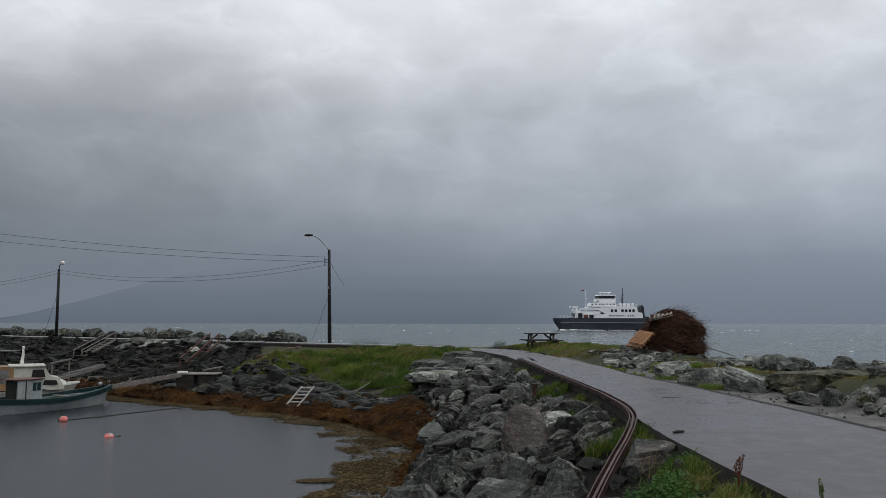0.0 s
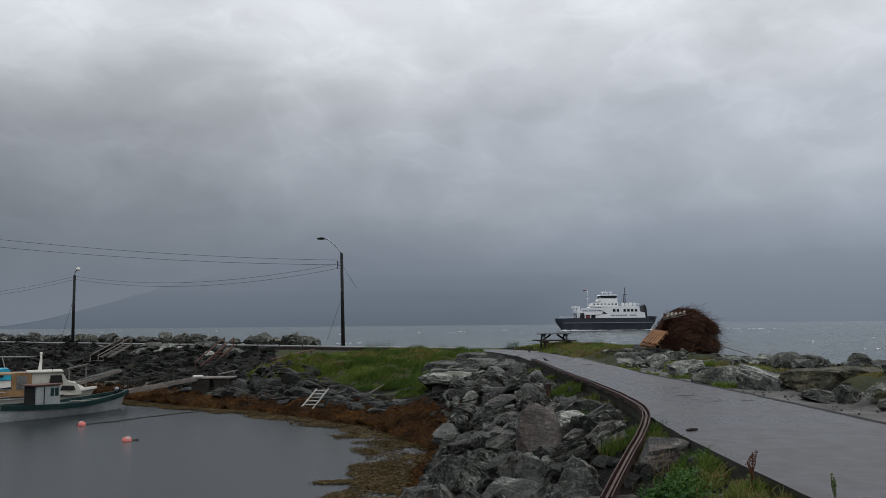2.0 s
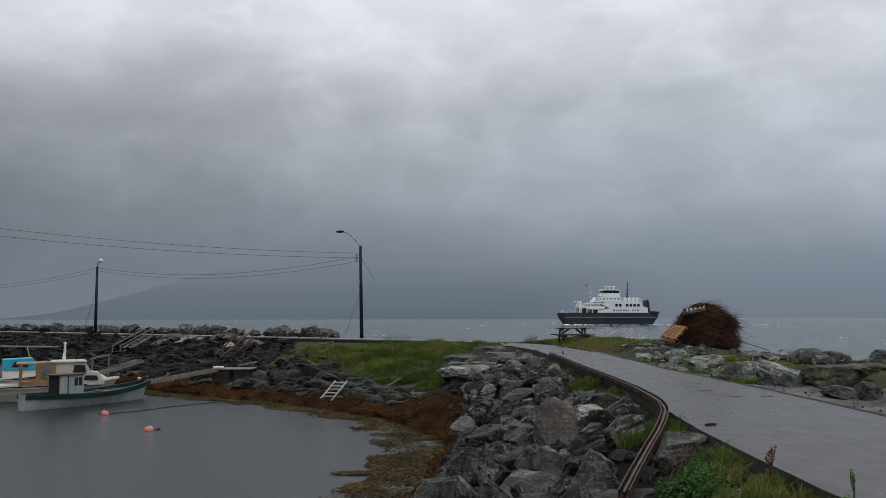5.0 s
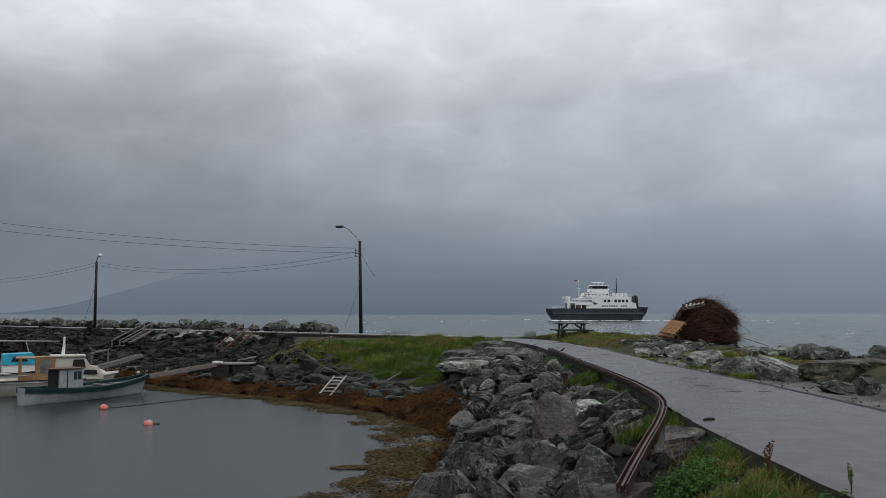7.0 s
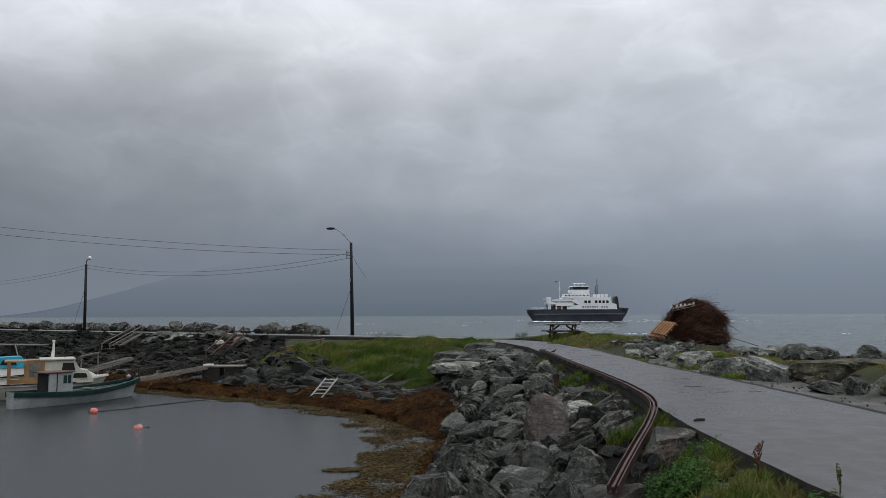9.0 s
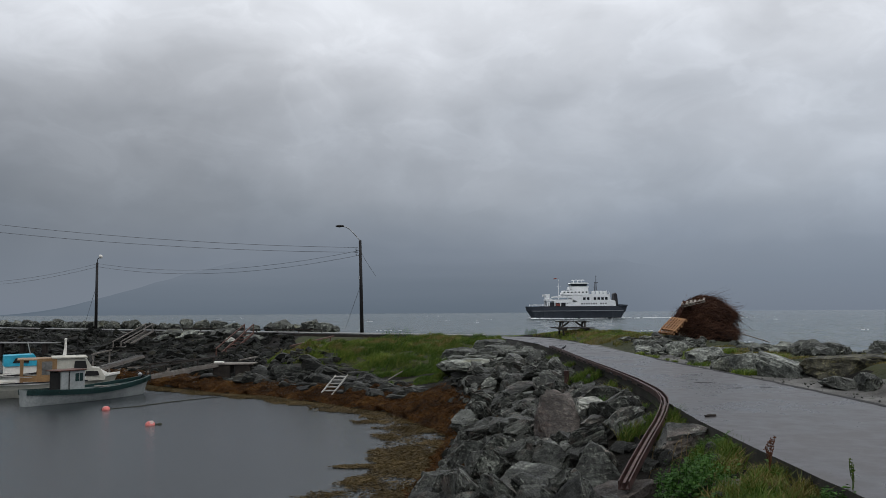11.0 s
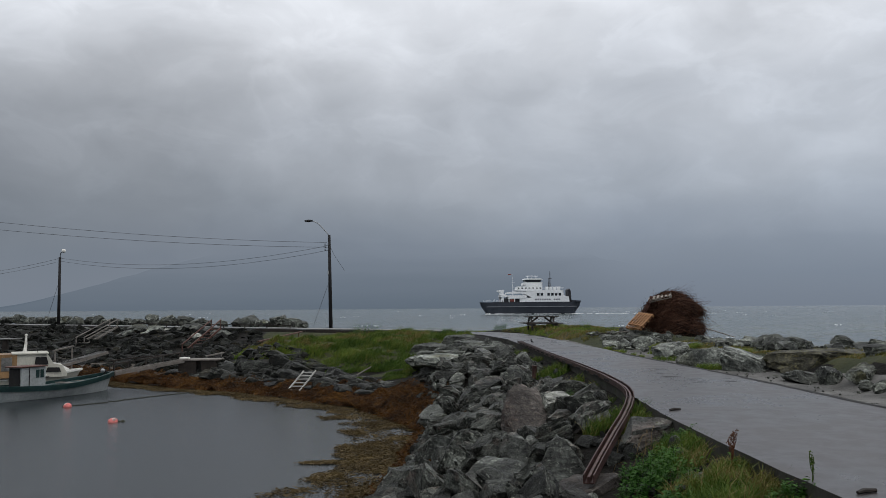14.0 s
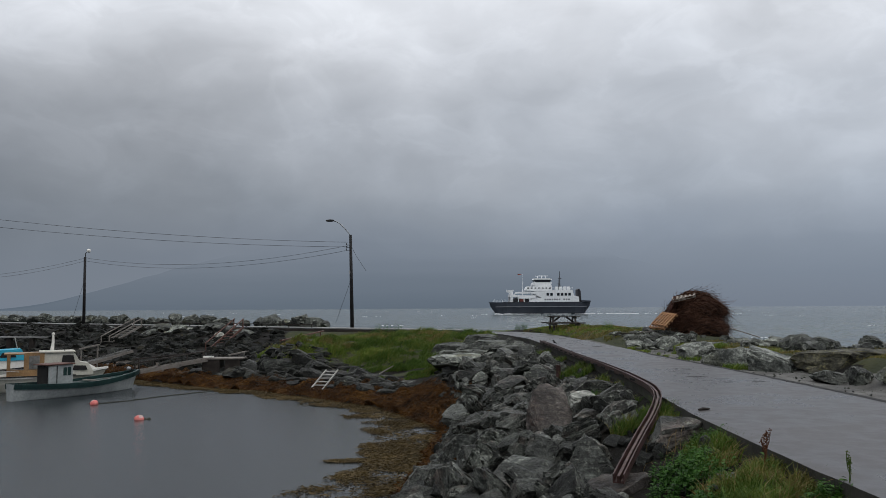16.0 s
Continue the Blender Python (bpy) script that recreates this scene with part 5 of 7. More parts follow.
def cabin_boat():
    b = thing("cabin_cruiser", pose(-20.75, 35.3, 0, 0, 0, -62) @ Matrix.Scale(0.86, 4), "white cabin cruiser with a tan wooden wheelhouse back", "boat", "moored boats")
    boat_body(b, 6.7, 2.4, (0.80, 0.78, 1.1), M_CREAM, M_WHITE, transom=0.85, overhang=0.8, deck_drop=0.12, deck_mat=M_WHITE)
    bm = bmesh.new()
    box(bm, (1.28, 2.5, 0.80), (0.05, 5.0, 0.06))
    part("rub_rail", bm, M_DARKPOLE, b)
    # wheelhouse: white in front, open tan wood behind
    bm = bmesh.new()
    rings = []
    for y, w, z in ((2.6, 0.95, 2.0), (3.95, 0.92, 2.02), (4.12, 0.9, 1.92), (4.38, 0.86, 1.46), (4.8, 0.8, 1.38), (5.05, 0.72, 0.95)):
        rings.append([(-w, y, 0.75), (-w * 0.92, y, z), (w * 0.92, y, z), (w, y, 0.75)])
    skin(bm, rings, True, True)
    house = part("wheelhouse", bm, M_CREAM, b, "cream painted wheelhouse")
    bm = bmesh.new()
    side_plate_y(bm, [(3.45, 1.45), (4.12, 1.45), (4.02, 1.85), (3.5, 1.85)], 0.915, 0.93)
    part("side_window", bm, M_DARKIN, house, "dark side window")
    bm = bmesh.new()
    side_plate_y(bm, [(3.98, 1.02), (4.74, 1.02), (4.66, 1.26), (4.08, 1.28)], 0.86, 0.90)
    part("lower_window", bm, M_DARKIN, house, "dark lower cabin window")
    bm = bmesh.new()
    box(bm, (0, 4.27, 1.70), (1.4, 0.05, 0.40), Euler((radians(-38), 0, 0)).to_matrix())
    part("windscreen", bm, M_DARKIN, house)
    bm = bmesh.new()
    box(bm, (0, 3.25, 2.04), (1.95, 1.75, 0.09), None, 0.04)
    part("roof", bm, M_CREAM, house)
    bm = bmesh.new()
    box(bm, (0, 1.6, 1.98), (1.86, 1.75, 0.07), None, 0.03)
    part("canopy_frame", bm, M_TAN, house, "tan wooden canopy frame behind the cabin")
    bm = bmesh.new()
    box(bm, (0.945, 2.15, 1.52), (0.02, 0.5, 0.72), None, 0.02)
    part("side_pane", bm, M_PANE, house, "grey clouded plastic pane")
    for y in (0.95, 1.75):
        for x in (-0.9, 0.9):
            bm = bmesh.new()
            box(bm, (x, y, 1.4), (0.07, 0.16, 1.25), None, 0.01)
            part("post", bm, M_TAN, b)
    bm = bmesh.new()
    box(bm, (0.92, 2.2, 1.4), (0.04, 0.85, 1.28))
    box(bm, (0, 2.58, 1.4), (1.8, 0.04, 1.28))
    part("bulkhead", bm, M_TAN, b, "tan varnished plywood bulkhead")
    bm = bmesh.new()
    box(bm, (0.25, 2.55, 1.5), (0.6, 0.04, 0.75))
    part("cabin_door", bm, M_DARKIN, b)
    bm = bmesh.new()
    box(bm, (0.92, 1.35, 0.98), (0.04, 0.85, 0.32))
    part("side_panel", bm, M_TAN, b)
    bm = bmesh.new()
    rings = []
    for y, w, z in ((5.2, 0.75, 1.32), (5.5, 0.65, 1.32), (5.8, 0.42, 1.25), (6.05, 0.2, 1.12)):
        rings.append([(-w, y, 0.8), (-w * 0.8, y, z), (w * 0.8, y, z), (w, y, 0.8)])
    skin(bm, rings, True, True)
    part("fore_cabin", bm, M_WHITE, b)
    bm = bmesh.new()
    box(bm, (0.66, 5.42, 1.12), (0.03, 0.35, 0.16), Euler((0, radians(-16), radians(6))).to_matrix())
    part("fore_window", bm, M_DARKIN, b)
    bm = bmesh.new()
    tube(bm, [(0, 3.0, 2.05), (-0.06, 3.05, 2.55), (-0.1, 3.05, 2.95)], [0.10, 0.07, 0.05], 8)
    tube(bm, [(-0.3, 3.05, 2.75), (0.15, 3.05, 2.75)], 0.04, 6)
    part("mast", bm, M_WHITE, b)
    bm = bmesh.new()
    bmesh.ops.create_uvsphere(bm, u_segments=10, v_segments=6, radius=0.08, matrix=pose(-0.1, 3.05, 3.0))
    part("lantern", bm, M_WHITE, b)
    bm = bmesh.new()
    tube(bm, [(0.6, 3.6, 2.05), (0.75, 3.6, 3.1)], 0.015, 5)
    part("aerial", bm, M_DARKPOLE, b)
    bm = bmesh.new()
    for x in (-1.05, 1.05):
        tube(bm, [(x, 0.1, 1.0), (x, 1.0, 1.18), (x * 0.98, 2.3, 1.05)], 0.02, 6)
    part("grab_rail", bm, M_ALU, b)
    for o in b.children:
        if o.name.split(".")[0] in ("wheelhouse", "post", "bulkhead", "cabin_door", "side_panel", "mast", "lantern", "aerial"):
            o.location.y += 0.85
    return b


def side_plate_y(bm, outline, x0, x1):
    """A plate whose outline is (y, z), between x0 and x1."""
    lo = [bm.verts.new((x0, y, z)) for y, z in outline]
    hi = [bm.verts.new((x1, y, z)) for y, z in outline]
    n = len(outline)
    bm.faces.new(lo[::-1])
    bm.faces.new(hi)
    for k in range(n):
        bm.faces.new((lo[k], lo[(k + 1) % n], hi[(k + 1) % n], hi[k]))


def blue_boat():
    b = thing("motorboat", pose(-24.6, 39.0, 0, 0, 0, -58) @ Matrix.Scale(0.85, 4), "white motorboat with a turquoise cuddy and a dark outboard", "boat", "moored boats")
    boat_body(b, 6.6, 2.3, (0.85, 0.8, 1.1), M_WHITE, M_DARKPOLE, transom=0.88, overhang=0.7, deck_drop=0.12, deck_mat=M_WHITE)
    bm = bmesh.new()
    rings = []
    for y, w, z in ((2.8, 0.85, 1.85), (4.3, 0.8, 1.9), (4.9, 0.7, 1.2)):
        rings.append([(-w, y, 0.75), (-w * 0.92, y, z), (w * 0.92, y, z), (w, y, 0.75)])
    skin(bm, rings, True, True)
    house = part("cuddy", bm, M_WHITE, b)
    bm = bmesh.new()
    rings = []
    for y, w, z in ((2.75, 0.88, 1.95), (4.35, 0.83, 2.0), (4.6, 0.8, 1.6)):
        rings.append([(-w, y, 1.32), (-w * 0.95, y, z), (w * 0.95, y, z), (w, y, 1.32)])
    skin(bm, rings, True, True)
    part("canopy", bm, M_BLUE, house, "turquoise cabin top")
    bm = bmesh.new()
    side_plate_y(bm, [(3.2, 1.52), (4.1, 1.52), (4.0, 1.8), (3.35, 1.8)], 0.83, 0.872)
    part("side_window", bm, M_DARKIN, house, "dark side window")
    bm = bmesh.new()
    tube(bm, [(0.5, 4.2, 1.85), (0.5, 4.0, 2.7)], 0.03, 6)
    part("mast", bm, M_ALU, b)
    bm = bmesh.new()
    box(bm, (0.2, -0.15, 1.05), (0.4, 0.5, 0.55), None, 0.08)
    box(bm, (0.2, -0.2, 0.4), (0.16, 0.2, 0.9), None, 0.03)
    part("outboard_motor", bm, M_DARKPOLE, b, "dark outboard motor")
    return b


def buoy(x, y, turn, dark_end):
    b = thing("mooring_buoy", pose(x, y, 0.0 if dark_end else 0.04, 8, 10, turn), "faded red and pink round mooring buoy afloat", "buoy", "mooring buoys")
    bm = bmesh.new()
    bmesh.ops.create_uvsphere(bm, u_segments=18, v_segments=12, radius=0.135)
    for v in bm.verts:
        v.co.x *= 1.25
    part("float", bm, M_BUOY, b, smooth=True)
    bm = bmesh.new()
    bmesh.ops.create_uvsphere(bm, u_segments=18, v_segments=8, radius=0.137)
    for v in bm.verts:
        v.co = (v.co.x * 0.72 + 0.02, v.co.y * 0.8, abs(v.co.z) * 0.55 + 0.07)
    part("faded_top", bm, M_BUOYWHITE, b, "sun-faded pale top", True)
    bm = bmesh.new()
    tube(bm, [(0.13, 0, 0.02), (0.22, 0.02, 0.03)], [0.05, 0.035], 8)
    if dark_end:
        bmesh.ops.create_icosphere(bm, subdivisions=2, radius=0.09, matrix=pose(0.30, 0.02, 0.02))
    part("rope_eye", bm, M_ROPE, b)
    bm = bmesh.new()
    tube(bm, [(0.3, 0, 0.0), (0.8, 0.2, -0.05), (1.6, 0.5, -0.05), (2.6, 1.3, -0.06)], 0.02, 5)
    part("mooring_rope", bm, M_ROPE, b)
    return b


# ------------------------------------------------------------------ things on land
def picnic_table():
    t = thing("picnic_table", pose(8.0, 46.0, 2.35, 0, 0, 3) @ Matrix.Scale(1.08, 4), "dark stained wooden picnic table with attached benches", "picnic table")
    for k in range(5):
        bm = bmesh.new()
        box(bm, (0, -0.32 + 0.16 * k, 0.74), (1.80, 0.145, 0.045), None, 0.006)
        part("tabletop_board", bm, M_WOODDARK, t)
    for y in (-0.72, 0.72):
        for q in (-0.075, 0.075):
            bm = bmesh.new()
            box(bm, (0, y + q, 0.38), (2.12, 0.14, 0.055), None, 0.006)
            part("bench_board", bm, M_WOODDARK, t)
    for x in (-0.62, 0.62):
        for sgn in (-1, 1):
            bm = bmesh.new()
            beam(bm, (x, 0.62 * sgn, 0.0), (x, 0.25 * sgn, 0.72), 0.07, 0.13)
            part("leg", bm, M_WOODDARK, t)
        bm = bmesh.new()
        box(bm, (x + 0.06, 0, 0.30), (0.16, 1.6, 0.12))
        box(bm, (x + 0.06, 0, 0.68), (0.05, 0.75, 0.1))
        part("cross_beam", bm, M_WOODDARK, t)
        bm = bmesh.new()
        beam(bm, (x, 0, 0.4), (x * 0.3, 0, 0.7), 0.05, 0.09)
        part("brace", bm, M_WOODDARK, t)


def pallet(m, wood=None, label="orange-brown wooden pallet leaning on the brush pile"):
    wood = wood or M_PALLET
    p = thing("pallet", m, label, "pallet", "pallets at the bonfire")
    for k in range(6):
        bm = bmesh.new()
        box(bm, (-0.55 + 1.1 * k / 5, 0, 0.133), (0.1, 0.9, 0.022), None, 0.003)
        part("board", bm, wood, p)
    for y in (-0.39, 0, 0.39):
        bm = bmesh.new()
        box(bm, (0, y, 0.111), (1.2, 0.1, 0.022))
        box(bm, (0, y, 0.011), (1.2, 0.1, 0.022))
        part("stringer", bm, wood, p)
        for x in (-0.53, 0, 0.53):
            bm = bmesh.new()
            box(bm, (x, y, 0.061), (0.14, 0.1, 0.078))
            part("block", bm, wood, p)


def twig_mesh(name, n, seed, place, length, mat, r0=0.008, curl=0.0):
    """Bent twigs as three-sided bars, all in one mesh. place(r) gives a root and a way."""
    r = np.random.RandomState(seed)
    vs, fs = [], []
    for k in range(n):
        p, d = place(r)
        p, d = np.array(p, float), np.array(d, float)
        d /= np.linalg.norm(d)
        side = np.cross(d, r.normal(size=3))
        side /= np.linalg.norm(side) + 1e-9
        o = np.cross(d, side)
        ln = length * r.uniform(0.4, 1.2)
        bend = r.normal(size=3) * 0.26 * ln
        mid = np.array([0, 0, 1.0])
        bend -= curl * ln * (p - mid) / (np.linalg.norm(p - mid) + 1e-6)
        rad = r0 * r.uniform(0.6, 1.6)
        base = len(vs)
        for j, s in enumerate((0, 0.35, 0.7, 1.0)):
            c = p + d * ln * s + bend * s * s
            w = rad * (1 - 0.75 * s)
            for a in (0, 2.09, 4.19):
                vs.append(c + w * (math.cos(a) * side + math.sin(a) * o))
        for j in range(3):
            for q in range(3):
                a, b2 = base + j * 3 + q, base + j * 3 + (q + 1) % 3
                fs.append((a, b2, b2 + 3, a + 3))
    return from_arrays(name, vs, fs, mat)


PILE = (12.0, 34.6)


def brush_pile():
    x0, y0 = PILE
    z0 = height(x0, y0) - 0.1
    p = thing("brush_pile", pose(x0, y0, z0), "tall heap of dry brown brushwood for a bonfire", "brush pile")
    H = 2.1

    def radius(a, h):
        """Outline of the heap: a low skirt, a pinch under the windward top, and a crown blown over to the lee side."""
        base = 1.58 + 0.09 * math.sin(3 * a + 1) + 0.06 * math.sin(5 * a)
        lee = math.cos(a)
        right = 1.04 - 0.30 * math.exp(-((h - 0.47) / 0.13) ** 2) - 0.05 * h
        left = 1.0 - 0.42 * h
        side = right * max(0.0, lee) ** 0.7 + left * max(0.0, -lee) ** 0.7 + 0.92 * (1 - abs(lee) ** 0.7)
        dome = math.sqrt(max(0.0, 1.0 - (max(0.0, h - 0.45) / 0.56) ** 2.4))
        return base * side * max(dome, 0.06)

    rise = lambda a: 1.0 - 0.13 * max(0.0, math.cos(a)) - 0.05 * max(0.0, -math.cos(a))
    # dark inner skin stands in for the shade between the twigs
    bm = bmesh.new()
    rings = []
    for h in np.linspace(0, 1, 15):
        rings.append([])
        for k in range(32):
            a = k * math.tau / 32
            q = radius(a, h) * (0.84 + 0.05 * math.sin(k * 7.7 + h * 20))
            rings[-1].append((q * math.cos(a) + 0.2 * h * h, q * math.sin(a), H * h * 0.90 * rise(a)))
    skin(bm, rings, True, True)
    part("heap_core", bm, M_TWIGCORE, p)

    def comb(a, h):
        """The way the twigs lie: swept up the windward side, over the crown and down to lee."""
        front = 1 if math.sin(a) < 0 else -1
        lee = math.cos(a)
        return np.array([1.0 - 0.35 * abs(lee), 0.55 * lee * front, 0.75 * max(0, -lee) * (1 - h) + 0.18 * (1 - h) - 0.05 - 0.75 * max(0, lee) * (0.35 + h)])

    def shell(r):
        a, h = r.uniform(0, math.tau), 0.03 + 0.93 * r.random_sample() ** 0.8
        q = radius(a, h) * r.uniform(0.80, 0.98)
        wild = 0.20 + 0.38 * (1 - h)
        return (q * math.cos(a) - 0.18 + 0.22 * h * h, q * math.sin(a), H * h * 0.97 * rise(a)), comb(a, h) + r.normal(size=3) * wild

    tagged(mesh_part("brushwood", twig_mesh("brushwood", 9500, 3, shell, 0.62, M_TWIG, 0.0062, 0.30), p, "tangled dry brown twigs"), kind="stuff")

    def crown(r):
        a, h = r.uniform(0, math.tau), r.uniform(0.66, 0.99)
        q = radius(a, h) * r.uniform(0.7, 1.0)
        return (q * math.cos(a) - 0.12, q * math.sin(a), H * h * 0.98 * rise(a) + 0.03), comb(a, h) * np.array([1.2, 0.7, 0.7]) + r.normal(size=3) * 0.26

    tagged(mesh_part("overhanging_brush", twig_mesh("overhanging_brush", 2600, 6, crown, 0.85, M_TWIG, 0.0066, 0.46), p, "longer rusty twigs blown over the top"), kind="stuff")

    def loose(r):
        a, h = r.uniform(-1.2, 1.2), (r.uniform(0.62, 0.9) if r.random_sample() < 0.7 else r.uniform(0.05, 0.4))
        q = radius(a, h) * 0.88
        return (q * math.cos(a), q * math.sin(a), H * h * 0.97 * rise(a)), (1.0, r.normal() * 0.4, -0.1 - 0.5 * h + r.normal() * 0.4)

    tagged(mesh_part("windblown_brush", twig_mesh("windblown_brush", 240, 5, loose, 0.34, M_TWIG, 0.006, 0.75), p), kind="stuff")

    def ends(r):
        a, h = r.uniform(0, math.tau), r.uniform(0.86, 1.0)
        q = radius(a, h) * 0.8
        return (q * math.cos(a), q * math.sin(a), H * h * 0.95 * rise(a)), (0.8, r.normal() * 0.5, 0.5 + r.normal() * 0.5)

    tagged(mesh_part("twig_ends", twig_mesh("twig_ends", 45, 9, ends, 0.2, M_TWIG, 0.006, 0.5), p), kind="stuff")

    def pallet_on(x, y, z, board, face, *more):
        """A pallet by the way of its boards and the way that its face looks."""
        d, n = Vector(board).normalized(), Vector(face)
        n = (n - d * n.dot(d)).normalized()
        m = Matrix((d.cross(n), d, n)).transposed().to_4x4()
        pallet(Matrix.Translation((x0 + x, y0 + y, z0 + z)) @ m @ Matrix.Scale(0.85, 4), *more)

    pallet_on(-1.74, -1.30, 0.72, (0.718, 0.18, 0.66), (-0.603, -0.272, 0.73))
    pallet_on(-1.80, -1.06, 0.58, (0.69, 0.22, 0.68), (-0.62, -0.25, 0.72))
    pallet_on(-1.20, -0.55, 1.30, (0.33, 0.94, 0.0), (-0.91, 0.11, 0.42), M_WOODRED, "dark brown wooden pallet set in the brush pile")
    pallet_on(-0.62, -0.50, 1.68, (0.33, 0.94, 0.18), (-0.34, -0.28, 0.89), M_WOODPALE, "grey weathered wooden pallet on top of the brush pile")
    for a, b, mt, lb in (((-3.0, -0.6, 0.15), (-1.7, -1.0, 0.35), M_WOODGREY, "grey loose plank leaning on the brush pile"),
                         ((-3.9, 0.0, 0.10), (-1.9, -0.5, 0.22), M_WOODDARK, "dark loose plank lying by the brush pile"),
                         ((1.2, -1.2, 0.35), (2.1, -1.9, 0.0), M_WOODGREY, "grey loose branch end below the brush pile")):
        bm = bmesh.new()
        beam(bm, Vector(a) + Vector((x0, y0, z0)), Vector(b) + Vector((x0, y0, z0)), 0.1, 0.035)
        tagged(part("loose_plank", bm, mt), lb, "plank", "planks at the bonfire")


def channel(w, h, t):
    """A steel channel's outline, lying on its back, with a rib."""
    return [(-w, 0), (w, 0), (w, h), (w - t, h), (w - t, t), (0.25 * w, t), (0.25 * w, h * 0.8), (-0.25 * w, h * 0.8), (-0.25 * w, t), (-w + t, t), (-w + t, h), (-w, h)]


def steel_rail():
    rail = thing("steel_rail", pose(0, 0, 0), "long bent rusty steel rail along the road edge", "rail")
    path = [(4.80, 33.0, 2.19), (4.62, 28.0, 2.19), (4.47, 23.9, 2.19), (4.38, 19.5, 2.19), (4.26, 16.5, 2.19), (4.10, 14.6, 2.19), (4.02, 13.9, 2.18), (3.92, 13.3, 2.15), (3.80, 12.85, 2.12),
            (3.62, 12.35, 2.06), (3.35, 11.7, 1.98), (2.95, 10.8, 1.88), (2.5, 9.75, 1.77), (2.17, 8.97, 1.68)]
    bm = bmesh.new()
    sweep(bm, path, channel(0.066, 0.105, 0.014))
    part("rail_bar", bm, M_RUST, rail)
    for k in range(16):
        bm = bmesh.new()
        y = 15.6 + 1.05 * k
        x = 4.16 + (y - 14.9) * 0.0345
        box(bm, (x - 0.079, y, 2.235), (0.008, 0.42, 0.04))
        part("slot", bm, M_DARKIN, rail)
    bm = bmesh.new()
    sweep(bm, [(2.66, 8.6, 1.60), (2.95, 8.0, 1.54), (3.2, 7.45, 1.48)], channel(0.09, 0.10, 0.016))
    tagged(part("steel_rail_piece", bm, M_RUST), "short rusty steel rail piece lying in the stones", "rail")
    bm = bmesh.new()
    tube(bm, [(3.66, 22.0, 1.2), (3.67, 22.0, 2.06)], 0.075, 10)
    tagged(part("iron_stake", bm, M_RUST), "rusty iron stake upright among the stones", "stake")


def shore_ladder():
    l = thing("ladder", pose(-5.25, 34.4, 0.08, 0, 0, 0), "light aluminium ladder lying up the weedy shore", "ladder")
    a, b = Vector((0.30, -0.62, 0.06)), Vector((0.78, 1.3, 0.80))
    for off in (-0.27, 0.27):
        bm = bmesh.new()
        beam(bm, a + Vector((off, 0, 0)), b + Vector((off, 0, 0)), 0.04, 0.07)
        part("rail", bm, M_ALU, l)
    for k in range(6):
        c = a.lerp(b, (k + 0.5) / 6)
        bm = bmesh.new()
        tube(bm, [c + Vector((-0.27, 0, 0)), c + Vector((0.27, 0, 0))], 0.03, 6)
        part("rung", bm, M_ALU, l)
    bm = bmesh.new()
    beam(bm, (-2.9, 33.9, 0.42), (-1.7, 36.2, 1.0), 0.04, 0.04)
    tagged(part("shore_pole", bm, M_WOODGREY), "thin grey wooden pole lying on the shore rocks", "pole")


def stairs(a, b, width, steps, mat, label):
    """A steep timber stair from a (top) down to b, with two handrails."""
    s = thing("dock_stairs", pose(0, 0, 0), label, "stairs", "breakwater stairs")
    a, b = Vector(a), Vector(b)
    d = (b - a)
    side = d.cross(Vector((0, 0, 1))).normalized() * width / 2
    for q in (-1, 1):
        bm = bmesh.new()
        beam(bm, a + side * q, b + side * q, 0.06, 0.14)
        part("stringer", bm, mat, s)
        bm = bmesh.new()
        up = Vector((0, 0, 0.62))
        beam(bm, a + side * q + up, b + side * q + up, 0.05, 0.07)
        for k in (0.02, 0.98):
            c = a.lerp(b, k) + side * q
            beam(bm, c, c + up + Vector((0.001, 0, 0)), 0.07, 0.07)
        part("handrail", bm, mat, s)
    for k in range(steps):
        c = a.lerp(b, (k + 0.5) / steps)
        bm = bmesh.new()
        beam(bm, c - side, c + side, 0.24, 0.04)
        part("step", bm, mat, s)


def gangway(a, b, width, mat, label, slats=14, deck_mat=None, rail=True):
    g = thing("gangway", pose(0, 0, 0), label, "gangway", "dock gangways")
    a, b = Vector(a), Vector(b)
    d = b - a
    side = d.cross(Vector((0, 0, 1))).normalized() * width / 2
    for q in (-1, 1):
        bm = bmesh.new()
        beam(bm, a + side * q, b + side * q, 0.07, 0.14)
        part("beam", bm, mat, g)
        if rail and q > 0:
            bm = bmesh.new()
            up = Vector((0, 0, 0.42))
            beam(bm, a + side * q + up, b + side * q + up, 0.05, 0.06)
            for k in range(5):
                c = a.lerp(b, k / 4) + side * q
                beam(bm, c, c + up + Vector((0.001, 0, 0)), 0.05, 0.05)
            part("railing", bm, M_WOODDARK, g)
    for k in range(slats):
        c = a.lerp(b, (k + 0.5) / slats) + Vector((0, 0, 0.09))
        bm = bmesh.new()
        beam(bm, c - side, c + side, d.length / slats * 0.55, 0.03)
        part("slat", bm, deck_mat or mat, g)


